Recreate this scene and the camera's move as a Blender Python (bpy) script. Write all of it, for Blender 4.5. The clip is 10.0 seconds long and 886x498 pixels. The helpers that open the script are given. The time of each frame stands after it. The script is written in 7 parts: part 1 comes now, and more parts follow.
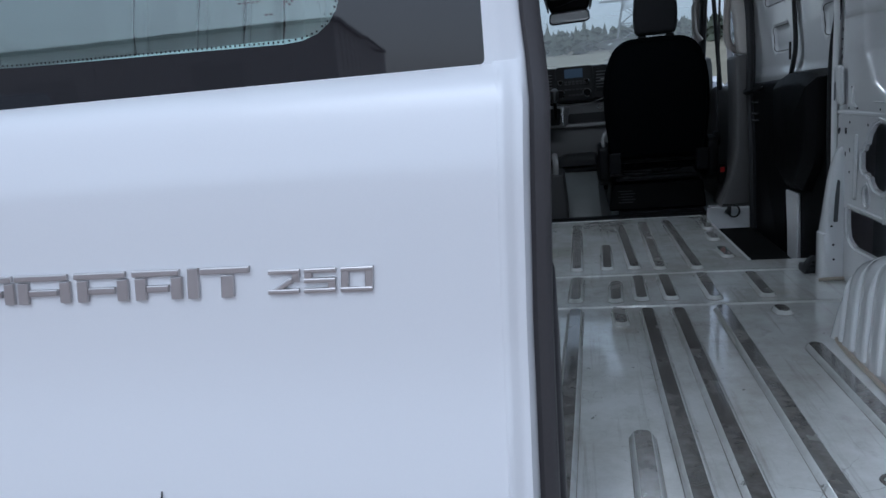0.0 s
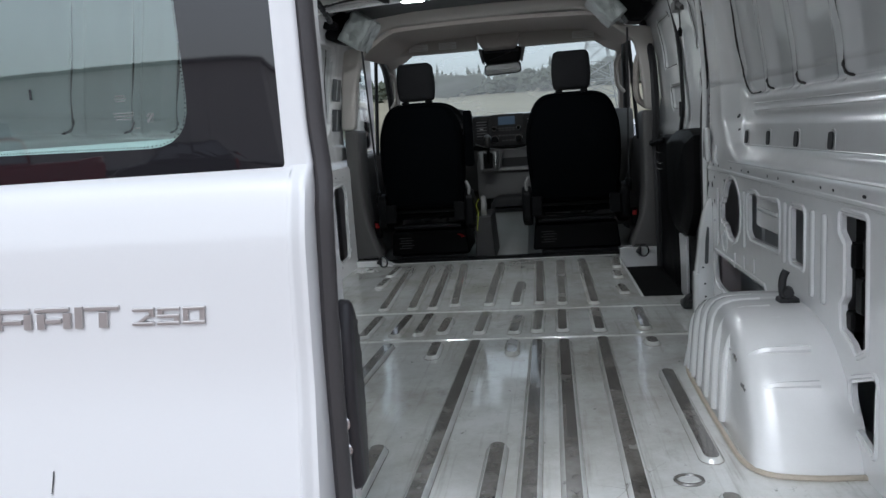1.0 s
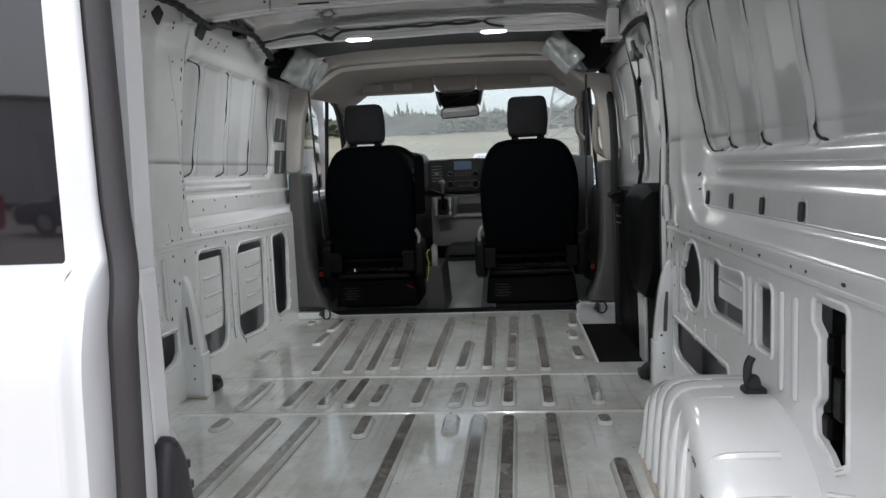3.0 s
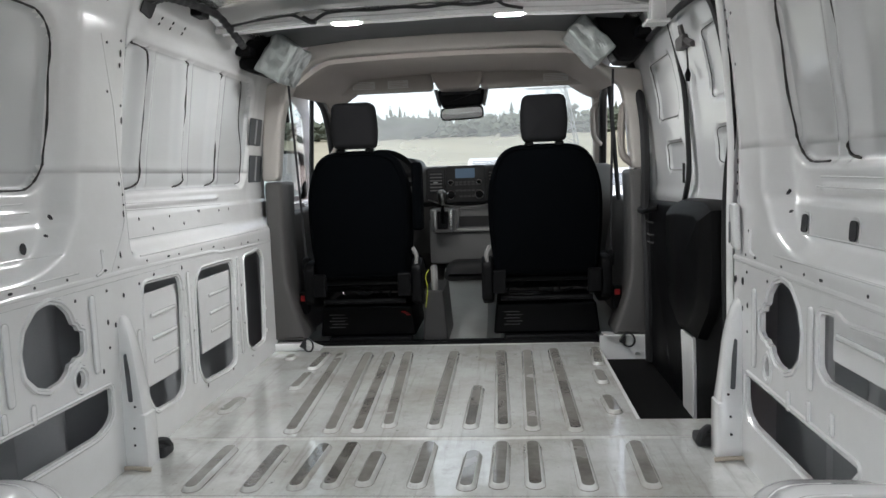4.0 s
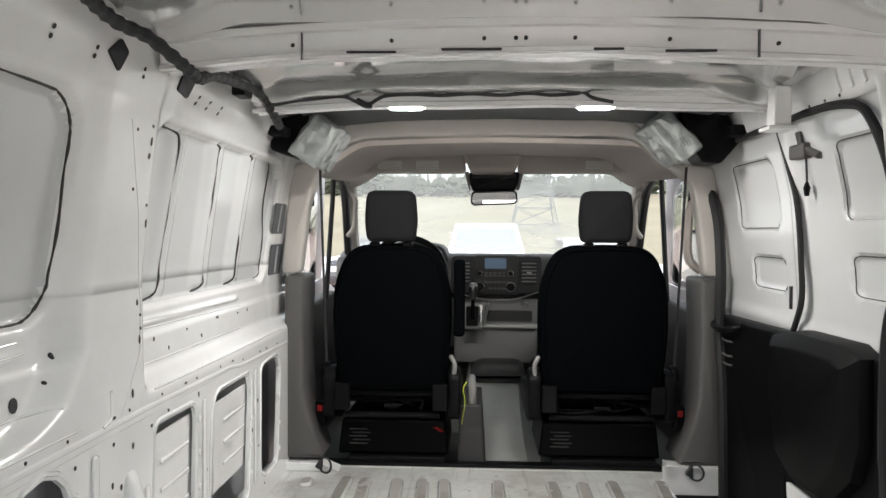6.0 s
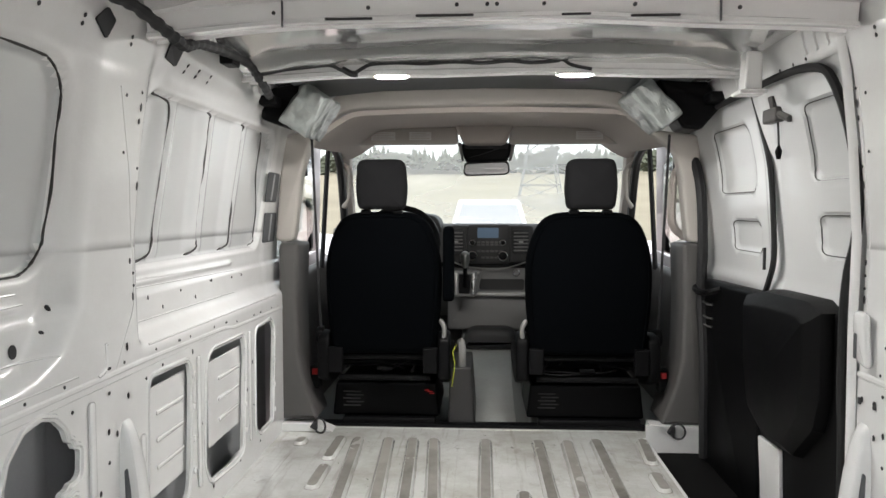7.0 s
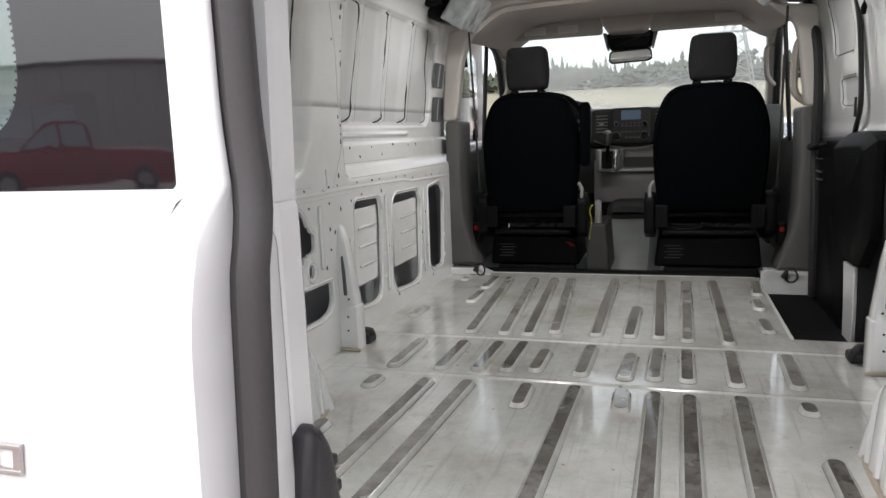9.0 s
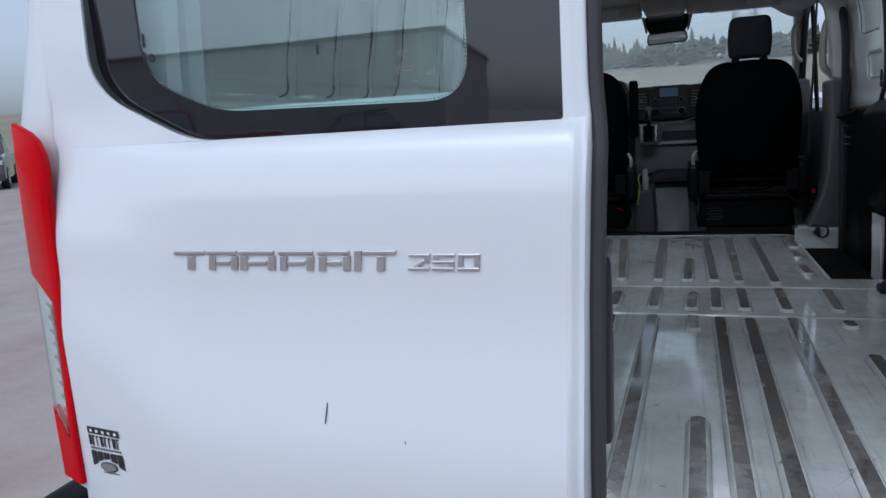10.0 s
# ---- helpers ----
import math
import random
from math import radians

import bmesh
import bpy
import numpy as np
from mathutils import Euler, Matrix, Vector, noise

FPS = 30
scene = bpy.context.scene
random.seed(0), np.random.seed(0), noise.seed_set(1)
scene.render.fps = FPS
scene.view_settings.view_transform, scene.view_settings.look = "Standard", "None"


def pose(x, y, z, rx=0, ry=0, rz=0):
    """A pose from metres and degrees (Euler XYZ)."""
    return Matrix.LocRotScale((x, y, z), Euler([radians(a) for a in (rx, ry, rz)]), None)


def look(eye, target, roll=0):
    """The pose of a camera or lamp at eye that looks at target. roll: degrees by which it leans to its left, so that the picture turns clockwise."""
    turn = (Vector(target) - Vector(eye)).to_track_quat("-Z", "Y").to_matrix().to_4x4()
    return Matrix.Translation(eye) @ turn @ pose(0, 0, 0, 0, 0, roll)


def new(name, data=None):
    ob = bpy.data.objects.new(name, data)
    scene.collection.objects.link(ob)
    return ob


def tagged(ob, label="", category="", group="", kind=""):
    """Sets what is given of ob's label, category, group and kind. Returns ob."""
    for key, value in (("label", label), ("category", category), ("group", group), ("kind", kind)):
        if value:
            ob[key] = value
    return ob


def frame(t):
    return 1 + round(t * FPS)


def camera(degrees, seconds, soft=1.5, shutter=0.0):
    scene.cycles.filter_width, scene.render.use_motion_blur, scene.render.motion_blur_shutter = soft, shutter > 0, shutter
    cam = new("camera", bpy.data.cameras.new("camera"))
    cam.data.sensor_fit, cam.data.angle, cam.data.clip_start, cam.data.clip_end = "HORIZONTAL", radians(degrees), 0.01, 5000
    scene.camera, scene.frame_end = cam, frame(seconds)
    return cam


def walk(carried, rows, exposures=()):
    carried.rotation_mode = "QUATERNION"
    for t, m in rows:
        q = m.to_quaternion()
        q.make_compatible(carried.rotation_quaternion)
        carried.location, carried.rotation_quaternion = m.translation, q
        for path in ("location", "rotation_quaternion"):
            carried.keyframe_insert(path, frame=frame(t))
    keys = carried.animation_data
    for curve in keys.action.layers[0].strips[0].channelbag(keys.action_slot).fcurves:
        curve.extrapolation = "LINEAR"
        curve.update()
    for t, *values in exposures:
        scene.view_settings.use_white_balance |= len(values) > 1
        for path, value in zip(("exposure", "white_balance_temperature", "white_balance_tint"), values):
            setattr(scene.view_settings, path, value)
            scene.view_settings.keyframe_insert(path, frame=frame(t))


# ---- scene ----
cam = camera(63.4, 10.0)
PATH = [
    (0, (0.011, -0.536, 1.331), (-0.369, 1.388, 0.936), -4.9),
    (0.5, (0.172, -0.61, 1.358), (-0.157, 1.329, 1.0), -4.7),
    (1, (0.231, -0.745, 1.382), (-0.057, 1.209, 1.068), -4.0),
    (1.5, (0.253, -0.89, 1.407), (0.017, 1.078, 1.138), -3.3),
    (2, (0.303, -0.92, 1.42), (0.11, 1.057, 1.186), -2.7),
    (2.5, (0.327, -0.781, 1.404), (0.148, 1.199, 1.186), -2.6),
    (2.7, (0.312, -0.674, 1.409), (0.126, 1.305, 1.189), -2.5),
    (3.8, (0.281, -0.089, 1.438), (0.081, 1.89, 1.228), -2.5),
    (4, (0.211, -0.011, 1.442), (0.041, 1.971, 1.235), -2.1),
    (4.5, (0.045, 0.192, 1.49), (-0.061, 2.185, 1.363), -1.2),
    (5, (-0.079, 0.315, 1.543), (-0.152, 2.312, 1.486), -0.2),
    (5.2, (-0.091, 0.334, 1.572), (-0.167, 2.332, 1.533), -0.0),
    (6.5, (-0.078, 0.345, 1.601), (-0.176, 2.341, 1.532), 0.2),
    (7, (-0.021, 0.274, 1.561), (-0.13, 2.268, 1.452), -0.0),
    (7.5, (0.104, 0.139, 1.515), (-0.045, 2.127, 1.36), -0.3),
    (8, (0.203, -0.02, 1.445), (0.004, 1.96, 1.241), -0.6),
    (8.1, (0.2, -0.073, 1.437), (-0.007, 1.904, 1.216), -0.6),
    (8.5, (0.181, -0.165, 1.409), (-0.189, 1.781, 1.131), -1.5),
    (9, (0.214, -0.316, 1.385), (-0.383, 1.565, 1.065), -2.2),
    (9.3, (0.227, -0.406, 1.39), (-0.382, 1.469, 1.051), -2.1),
    (9.5, (0.171, -0.491, 1.375), (-0.412, 1.39, 1.027), -3.0),
    (10, (0.068, -0.791, 1.367), (-0.558, 1.075, 1.011), -3.6),
]
EXPOSURE = [(0.0, -0.18, 5150, 8), (0.5, 0.2, 5550, 8), (1.0, 0.32, 5800, 8), (2.0, 0.36, 6000, 8), (2.7, 0.6, 6100, 9), (3.8, 1.15, 6150, 10), (5.2, 1.62, 6450, 11), (6.5, 1.64, 6500, 11), (8.0, 1.45, 6500, 11), (8.5, 1.4, 6500, 12), (9.0, 1.15, 6450, 12), (9.5, 0.5, 6250, 11), (10.0, -0.03, 5300, 8)]
walk(cam, [(t, look(eye, target, roll)) for t, eye, target, roll in PATH], EXPOSURE)

# ---- world, sun and exposure ----
world = bpy.data.worlds.new("overcast_sky")
scene.world = world
world.use_nodes = True
wn = world.node_tree.nodes
wl = world.node_tree.links
sky = wn.new("ShaderNodeTexSky")
sky.sky_type = "NISHITA"
sky.sun_disc = False
sky.sun_elevation, sky.sun_rotation = radians(52), radians(191)
sky.air_density, sky.dust_density, sky.ozone_density = 1.0, 3.0, 1.0
hsv = wn.new("ShaderNodeHueSaturation")
hsv.inputs["Saturation"].default_value = 0.25
wl.new(sky.outputs[0], hsv.inputs["Color"])
wl.new(hsv.outputs[0], wn["Background"].inputs["Color"])
wn["Background"].inputs["Strength"].default_value = 0.15
sun = new("sun", bpy.data.lights.new("sun", "SUN"))
sun.data.energy, sun.data.angle, sun.data.color = 0.5, radians(40), (1.0, 0.97, 0.93)
sun.matrix_world = look((0, 0, 0), (0.12, 0.60, -0.79))


# ---- materials ----
def nodes_of(name):
    m = bpy.data.materials.new(name)
    m.use_nodes = True
    t = m.node_tree
    return m, t.nodes, t.links, t.nodes["Principled BSDF"]


def surface(name, colour, rough, metal=0.0, grain=60.0, vary=0.06, blotch=2.5, blot=0.08, bump=0.0, bump_scale=200.0,
            coat=0.0, spec=None, rough_vary=0.08, dirt=None, dirt_amount=0.0, dirt_scale=6.0):
    """Colour with fine grain and broad blotches, uneven roughness, relief and optional dirt stains."""
    m, n, l, b = nodes_of(name)
    at = n.new("ShaderNodeTexCoord")
    fine, broad = n.new("ShaderNodeTexNoise"), n.new("ShaderNodeTexNoise")
    fine.inputs["Scale"].default_value, fine.inputs["Detail"].default_value = grain, 4
    broad.inputs["Scale"].default_value, broad.inputs["Detail"].default_value = blotch, 5
    l.new(at.outputs["Object"], fine.inputs["Vector"])
    l.new(at.outputs["Object"], broad.inputs["Vector"])
    one, two = n.new("ShaderNodeMapRange"), n.new("ShaderNodeMapRange")
    one.inputs["To Min"].default_value, one.inputs["To Max"].default_value = 1 - vary, 1 + vary
    two.inputs["To Min"].default_value, two.inputs["To Max"].default_value = 1 - blot, 1 + blot
    l.new(fine.outputs["Fac"], one.inputs["Value"])
    l.new(broad.outputs["Fac"], two.inputs["Value"])
    times = n.new("ShaderNodeMath")
    times.operation = "MULTIPLY"
    l.new(one.outputs[0], times.inputs[0])
    l.new(two.outputs[0], times.inputs[1])
    mix = n.new("ShaderNodeVectorMath")
    mix.operation = "SCALE"
    mix.inputs[0].default_value = colour
    l.new(times.outputs[0], mix.inputs["Scale"])
    last = mix.outputs[0]
    if dirt:
        spot = n.new("ShaderNodeTexNoise")
        spot.inputs["Scale"].default_value, spot.inputs["Detail"].default_value, spot.inputs["Roughness"].default_value = dirt_scale, 8, 0.7
        l.new(at.outputs["Object"], spot.inputs["Vector"])
        ramp = n.new("ShaderNodeMapRange")
        ramp.inputs["From Min"].default_value, ramp.inputs["From Max"].default_value = 0.40, 0.72
        ramp.inputs["To Max"].default_value = dirt_amount
        l.new(spot.outputs["Fac"], ramp.inputs["Value"])
        soil = n.new("ShaderNodeMix")
        soil.data_type = "RGBA"
        soil.inputs["B"].default_value = (*dirt, 1)
        l.new(ramp.outputs[0], soil.inputs["Factor"])
        l.new(last, soil.inputs["A"])
        last = soil.outputs["Result"]
    l.new(last, b.inputs["Base Color"])
    rr = n.new("ShaderNodeMapRange")
    rr.inputs["To Min"].default_value, rr.inputs["To Max"].default_value = max(0.02, rough - rough_vary), min(1, rough + rough_vary)
    l.new(broad.outputs["Fac"], rr.inputs["Value"])
    l.new(rr.outputs[0], b.inputs["Roughness"])
    b.inputs["Metallic"].default_value = metal
    b.inputs["Specular IOR Level"].default_value = spec if spec is not None else (0.5 if rough < 0.8 else 0.15)
    b.inputs["Coat Weight"].default_value = coat
    b.inputs["Coat Roughness"].default_value = 0.07
    if bump:
        rel = n.new("ShaderNodeTexNoise")
        rel.inputs["Scale"].default_value, rel.inputs["Detail"].default_value = bump_scale, 3
        l.new(at.outputs["Object"], rel.inputs["Vector"])
        bp = n.new("ShaderNodeBump")
        bp.inputs["Strength"].default_value, bp.inputs["Distance"].default_value = bump, 0.002
        l.new(rel.outputs["Fac"], bp.inputs["Height"])
        l.new(bp.outputs[0], b.inputs["Normal"])
    return m


def glass(name, tint, gloss=1.0, least=0.06):
    """A thin pane: tinted see-through with Fresnel gloss."""
    m, n, l, b = nodes_of(name)
    n.remove(b)
    clear, shine, mix, lw = (n.new("ShaderNodeBsdfTransparent"), n.new("ShaderNodeBsdfGlossy"), n.new("ShaderNodeMixShader"), n.new("ShaderNodeLayerWeight"))
    rise, fr = n.new("ShaderNodeMath"), n.new("ShaderNodeMapRange")
    lw.inputs["Blend"].default_value = 0.5
    rise.operation = "POWER"
    rise.inputs[1].default_value = 4.0
    l.new(lw.outputs["Facing"], rise.inputs[0])
    l.new(rise.outputs[0], fr.inputs["Value"])
    fr.inputs["To Min"].default_value = least
    clear.inputs["Color"].default_value = (*tint, 1)
    shine.inputs["Roughness"].default_value = 0.01
    shine.inputs["Color"].default_value = (gloss, gloss, gloss, 1)
    l.new(fr.outputs[0], mix.inputs["Fac"])
    l.new(clear.outputs[0], mix.inputs[1])
    l.new(shine.outputs[0], mix.inputs[2])
    l.new(mix.outputs[0], n["Material Output"].inputs["Surface"])
    return m


def hazed_glass(name, tint, film):
    """A windscreen with a thin pale film, added to haze the bright view beyond."""
    m = glass(name, tint)
    n, l = m.node_tree.nodes, m.node_tree.links
    out = n["Material Output"]
    inner = out.inputs["Surface"].links[0].from_socket
    veil, mix, tex, rng_ = n.new("ShaderNodeBsdfTranslucent"), n.new("ShaderNodeMixShader"), n.new("ShaderNodeTexNoise"), n.new("ShaderNodeMapRange")
    veil.inputs["Color"].default_value = (0.85, 0.86, 0.82, 1)
    tex.inputs["Scale"].default_value, tex.inputs["Detail"].default_value = 3.0, 4
    rng_.inputs["To Min"].default_value, rng_.inputs["To Max"].default_value = film * 0.5, film * 1.5
    l.new(tex.outputs["Fac"], rng_.inputs["Value"])
    l.new(rng_.outputs[0], mix.inputs["Fac"])
    l.new(inner, mix.inputs[1])
    l.new(veil.outputs[0], mix.inputs[2])
    l.new(mix.outputs[0], out.inputs["Surface"])
    return m


def glow(name, colour, strength):
    m, n, l, b = nodes_of(name)
    b.inputs["Base Color"].default_value = (*colour, 1)
    b.inputs["Emission Color"].default_value = (*colour, 1)
    b.inputs["Emission Strength"].default_value = strength
    return m


WHITE = surface("white_car_paint", (0.69, 0.69, 0.70), 0.45, grain=900, vary=0.02, blotch=1.2, blot=0.03, coat=0.6, rough_vary=0.04)
INNER = surface("inner_white_paint", (0.84, 0.84, 0.835), 0.22, grain=400, vary=0.03, blotch=3, blot=0.04, coat=0.9, bump=0.25, bump_scale=28,
                dirt=(0.55, 0.53, 0.50), dirt_amount=0.16, dirt_scale=7)
INNER.node_tree.nodes["Principled BSDF"].inputs["Coat Roughness"].default_value = 0.16
SKIN = surface("grey_skin_and_shaded_door", (0.64, 0.65, 0.65), 0.2, grain=400, vary=0.03, blotch=3, blot=0.06, coat=0.8, bump=0.3, bump_scale=9)
CAVITY = surface("grey_cavity_steel", (0.36, 0.37, 0.38), 0.5, grain=200, blotch=5, blot=0.12)


def floor_paint():
    """Glossy floor paint with brown traffic smudges, streaks along the load direction and small dark scuffs."""
    m = surface("worn_floor_paint", (0.72, 0.73, 0.71), 0.22, grain=150, vary=0.06, blotch=4, blot=0.10, bump=0.2, bump_scale=14, coat=1.0,
                dirt=(0.36, 0.335, 0.275), dirt_amount=0.75, dirt_scale=3.2)
    n, l = m.node_tree.nodes, m.node_tree.links
    b = n["Principled BSDF"]
    b.inputs["Coat Roughness"].default_value = 0.07
    b.inputs["Coat IOR"].default_value = 2.0
    b.inputs["Specular IOR Level"].default_value = 0.8
    at = n.new("ShaderNodeTexCoord")
    last = b.inputs["Base Color"].links[0].from_socket
    for scale, lo, hi, amount, colour in (((55, 2.5, 1), 0.56, 0.72, 0.45, (0.30, 0.27, 0.23, 1)), ((38, 30, 30), 0.66, 0.70, 0.75, (0.10, 0.09, 0.08, 1)), ((14, 9, 9), 0.58, 0.82, 0.5, (0.20, 0.16, 0.12, 1))):
        mp, tx, rg, mx = n.new("ShaderNodeMapping"), n.new("ShaderNodeTexNoise"), n.new("ShaderNodeMapRange"), n.new("ShaderNodeMix")
        mp.inputs["Scale"].default_value = scale
        tx.inputs["Scale"].default_value, tx.inputs["Detail"].default_value, tx.inputs["Roughness"].default_value = 1.0, 6, 0.65
        rg.inputs["From Min"].default_value, rg.inputs["From Max"].default_value, rg.inputs["To Max"].default_value = lo, hi, amount
        mx.data_type = "RGBA"
        mx.inputs["B"].default_value = colour
        l.new(at.outputs["Object"], mp.inputs["Vector"])
        l.new(mp.outputs[0], tx.inputs["Vector"])
        l.new(tx.outputs["Fac"], rg.inputs["Value"])
        l.new(rg.outputs[0], mx.inputs["Factor"])
        l.new(last, mx.inputs["A"])
        last = mx.outputs["Result"]
    # thin curved scratches where loads were dragged, in patches
    for scale, width, amount in ((7.0, 0.0016, 0.4), (17.0, 0.0022, 0.3)):
        line, off, patch, gate, both, mx = (n.new("ShaderNodeTexNoise"), n.new("ShaderNodeMath"), n.new("ShaderNodeTexNoise"), n.new("ShaderNodeMapRange"), n.new("ShaderNodeMath"), n.new("ShaderNodeMix"))
        line.inputs["Scale"].default_value, line.inputs["Detail"].default_value = scale, 2
        patch.inputs["Scale"].default_value, patch.inputs["Detail"].default_value = scale * 0.7, 3
        l.new(at.outputs["Object"], line.inputs["Vector"])
        l.new(at.outputs["Object"], patch.inputs["Vector"])
        off.operation = "COMPARE"
        off.inputs[1].default_value, off.inputs[2].default_value = 0.5, width
        l.new(line.outputs["Fac"], off.inputs[0])
        gate.inputs["From Min"].default_value, gate.inputs["From Max"].default_value, gate.inputs["To Max"].default_value = 0.54, 0.66, amount
        l.new(patch.outputs["Fac"], gate.inputs["Value"])
        both.operation = "MULTIPLY"
        l.new(off.outputs[0], both.inputs[0])
        l.new(gate.outputs[0], both.inputs[1])
        mx.data_type = "RGBA"
        mx.inputs["B"].default_value = (0.13, 0.11, 0.09, 1)
        l.new(both.outputs[0], mx.inputs["Factor"])
        l.new(last, mx.inputs["A"])
        last = mx.outputs["Result"]
    l.new(last, b.inputs["Base Color"])
    return m


FLOOR = floor_paint()
RIBTOP = surface("dark_rib_paint", (0.085, 0.075, 0.064), 0.25, grain=120, vary=0.2, blotch=9, blot=0.4, bump=0.3, bump_scale=90, coat=1.0,
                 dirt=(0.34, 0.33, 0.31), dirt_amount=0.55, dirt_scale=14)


def grade_rib_tops():
    """Rib tops are darkest by the rear doors and turn paler further in, unevenly."""
    n, l = RIBTOP.node_tree.nodes, RIBTOP.node_tree.links
    b = n["Principled BSDF"]
    b.inputs["Coat IOR"].default_value = 1.8
    at, xyz, tex, rng_, add, ramp, mx, own = (n.new("ShaderNodeTexCoord"), n.new("ShaderNodeSeparateXYZ"), n.new("ShaderNodeTexNoise"), n.new("ShaderNodeMapRange"), n.new("ShaderNodeMath"),
                                              n.new("ShaderNodeMapRange"), n.new("ShaderNodeMix"), n.new("ShaderNodeObjectInfo"))
    tex.inputs["Scale"].default_value, tex.inputs["Detail"].default_value = 6.0, 6
    l.new(at.outputs["Object"], tex.inputs["Vector"])
    l.new(at.outputs["Object"], xyz.inputs[0])
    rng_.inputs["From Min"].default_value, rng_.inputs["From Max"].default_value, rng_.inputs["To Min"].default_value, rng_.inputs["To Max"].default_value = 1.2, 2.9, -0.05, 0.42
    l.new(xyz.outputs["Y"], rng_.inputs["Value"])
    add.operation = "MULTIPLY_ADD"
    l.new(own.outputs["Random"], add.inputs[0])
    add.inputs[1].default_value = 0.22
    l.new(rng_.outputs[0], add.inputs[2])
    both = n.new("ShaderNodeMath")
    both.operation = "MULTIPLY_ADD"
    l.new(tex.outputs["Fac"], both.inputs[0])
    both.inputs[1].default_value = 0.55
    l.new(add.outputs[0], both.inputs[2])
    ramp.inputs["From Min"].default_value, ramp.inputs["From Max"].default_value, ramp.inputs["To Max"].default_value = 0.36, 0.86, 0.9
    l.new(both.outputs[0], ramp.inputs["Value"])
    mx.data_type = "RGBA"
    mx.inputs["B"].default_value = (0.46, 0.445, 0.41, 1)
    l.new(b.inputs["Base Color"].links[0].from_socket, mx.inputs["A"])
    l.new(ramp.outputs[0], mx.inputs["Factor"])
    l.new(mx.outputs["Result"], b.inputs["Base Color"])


grade_rib_tops()
RIB_FOOT = surface("brown_rib_foot", (0.10, 0.085, 0.07), 0.5, grain=60, vary=0.3, blotch=5, blot=0.5, dirt=(0.5, 0.48, 0.44), dirt_amount=0.8, dirt_scale=9)
ROOF = surface("primed_roof_sheet", (0.84, 0.84, 0.83), 0.10, metal=0.7, grain=300, vary=0.03, blotch=3, blot=0.08, rough_vary=0.06)
RUBBER = surface("black_rubber", (0.018, 0.018, 0.019), 0.55, spec=0.3, grain=300, vary=0.15, blot=0.15, bump=0.2)
SEALER = surface("door_edge_rubber", (0.058, 0.054, 0.056), 0.5, grain=300, vary=0.1, blot=0.12, bump=0.15)
BLACK = surface("black_grained_plastic", (0.0032, 0.0032, 0.0036), 0.42, spec=0.10, grain=500, vary=0.15, bump=0.3, bump_scale=500)
DARK = surface("charcoal_plastic_trim", (0.085, 0.081, 0.079), 0.55, grain=500, vary=0.08, bump=0.3, bump_scale=450)
CONSOLE_TRIM = surface("dark_latch_plastic", (0.028, 0.026, 0.03), 0.4, grain=400, vary=0.1, bump=0.2, bump_scale=300)
BEIGE = surface("warm_grey_headliner", (0.60, 0.55, 0.51), 0.85, grain=700, vary=0.08, bump=0.35, bump_scale=600)
BEIGE_PLASTIC = surface("warm_grey_plastic", (0.43, 0.39, 0.355), 0.5, grain=500, vary=0.05, bump=0.2, bump_scale=450)
BEIGE_HOOP = surface("warm_grey_moulded_lining", (0.505, 0.475, 0.44), 0.7, grain=600, vary=0.06, bump=0.3, bump_scale=500)
FABRIC = surface("black_woven_fabric", (0.0016, 0.002, 0.0026), 0.95, spec=0.02, grain=900, vary=0.3, blotch=6, blot=0.2, bump=0.6, bump_scale=700)
HEADREST = surface("dark_grey_headrest_fabric", (0.014, 0.014, 0.015), 0.9, spec=0.1, grain=900, vary=0.25, blotch=6, blot=0.15, bump=0.6, bump_scale=700)
MAT = surface("black_ribbed_mat", (0.008, 0.008, 0.008), 0.8, spec=0.06, grain=200, vary=0.2, bump=0.4, bump_scale=120)
GREY = surface("mid_grey_plastic", (0.20, 0.195, 0.19), 0.5, grain=400, vary=0.06, bump=0.2, bump_scale=400)
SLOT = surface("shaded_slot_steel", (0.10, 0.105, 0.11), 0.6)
CARPET = surface("grey_vinyl_cab_floor", (0.33, 0.345, 0.33), 0.5, grain=120, vary=0.12, blotch=6, blot=0.2, bump=0.3, bump_scale=150,
                 dirt=(0.30, 0.29, 0.27), dirt_amount=0.5, dirt_scale=7)
PALE_TRIM = surface("pale_grey_trim", (0.42, 0.41, 0.40), 0.4, grain=400, vary=0.05, bump=0.15, bump_scale=400)
CONSOLE = surface("dark_console_plastic", (0.034, 0.033, 0.033), 0.5, spec=0.3, grain=500, vary=0.08, bump=0.3, bump_scale=450)
PEDESTAL = surface("glossy_black_steel", (0.0012, 0.0012, 0.0014), 0.4, grain=90, vary=0.2, blotch=12, blot=0.3, bump=0.5, bump_scale=26, spec=0.06)
CHROME = surface("chrome", (0.62, 0.60, 0.60), 0.14, metal=1.0, grain=200, vary=0.03, rough_vary=0.05)
BADGE = surface("satin_badge_chrome", (0.56, 0.535, 0.53), 0.32, metal=0.95, grain=200, vary=0.03, rough_vary=0.05)
STEEL = surface("bare_steel", (0.45, 0.45, 0.44), 0.3, metal=1.0, grain=200)
FRIT = surface("black_glass_border", (0.012, 0.011, 0.013), 0.03, grain=50, vary=0.02, rough_vary=0.01, spec=0.8)
RED_LENS = surface("red_lamp_lens", (0.50, 0.0, 0.004), 0.12, grain=90, vary=0.10, blotch=9, blot=0.45, spec=0.12)
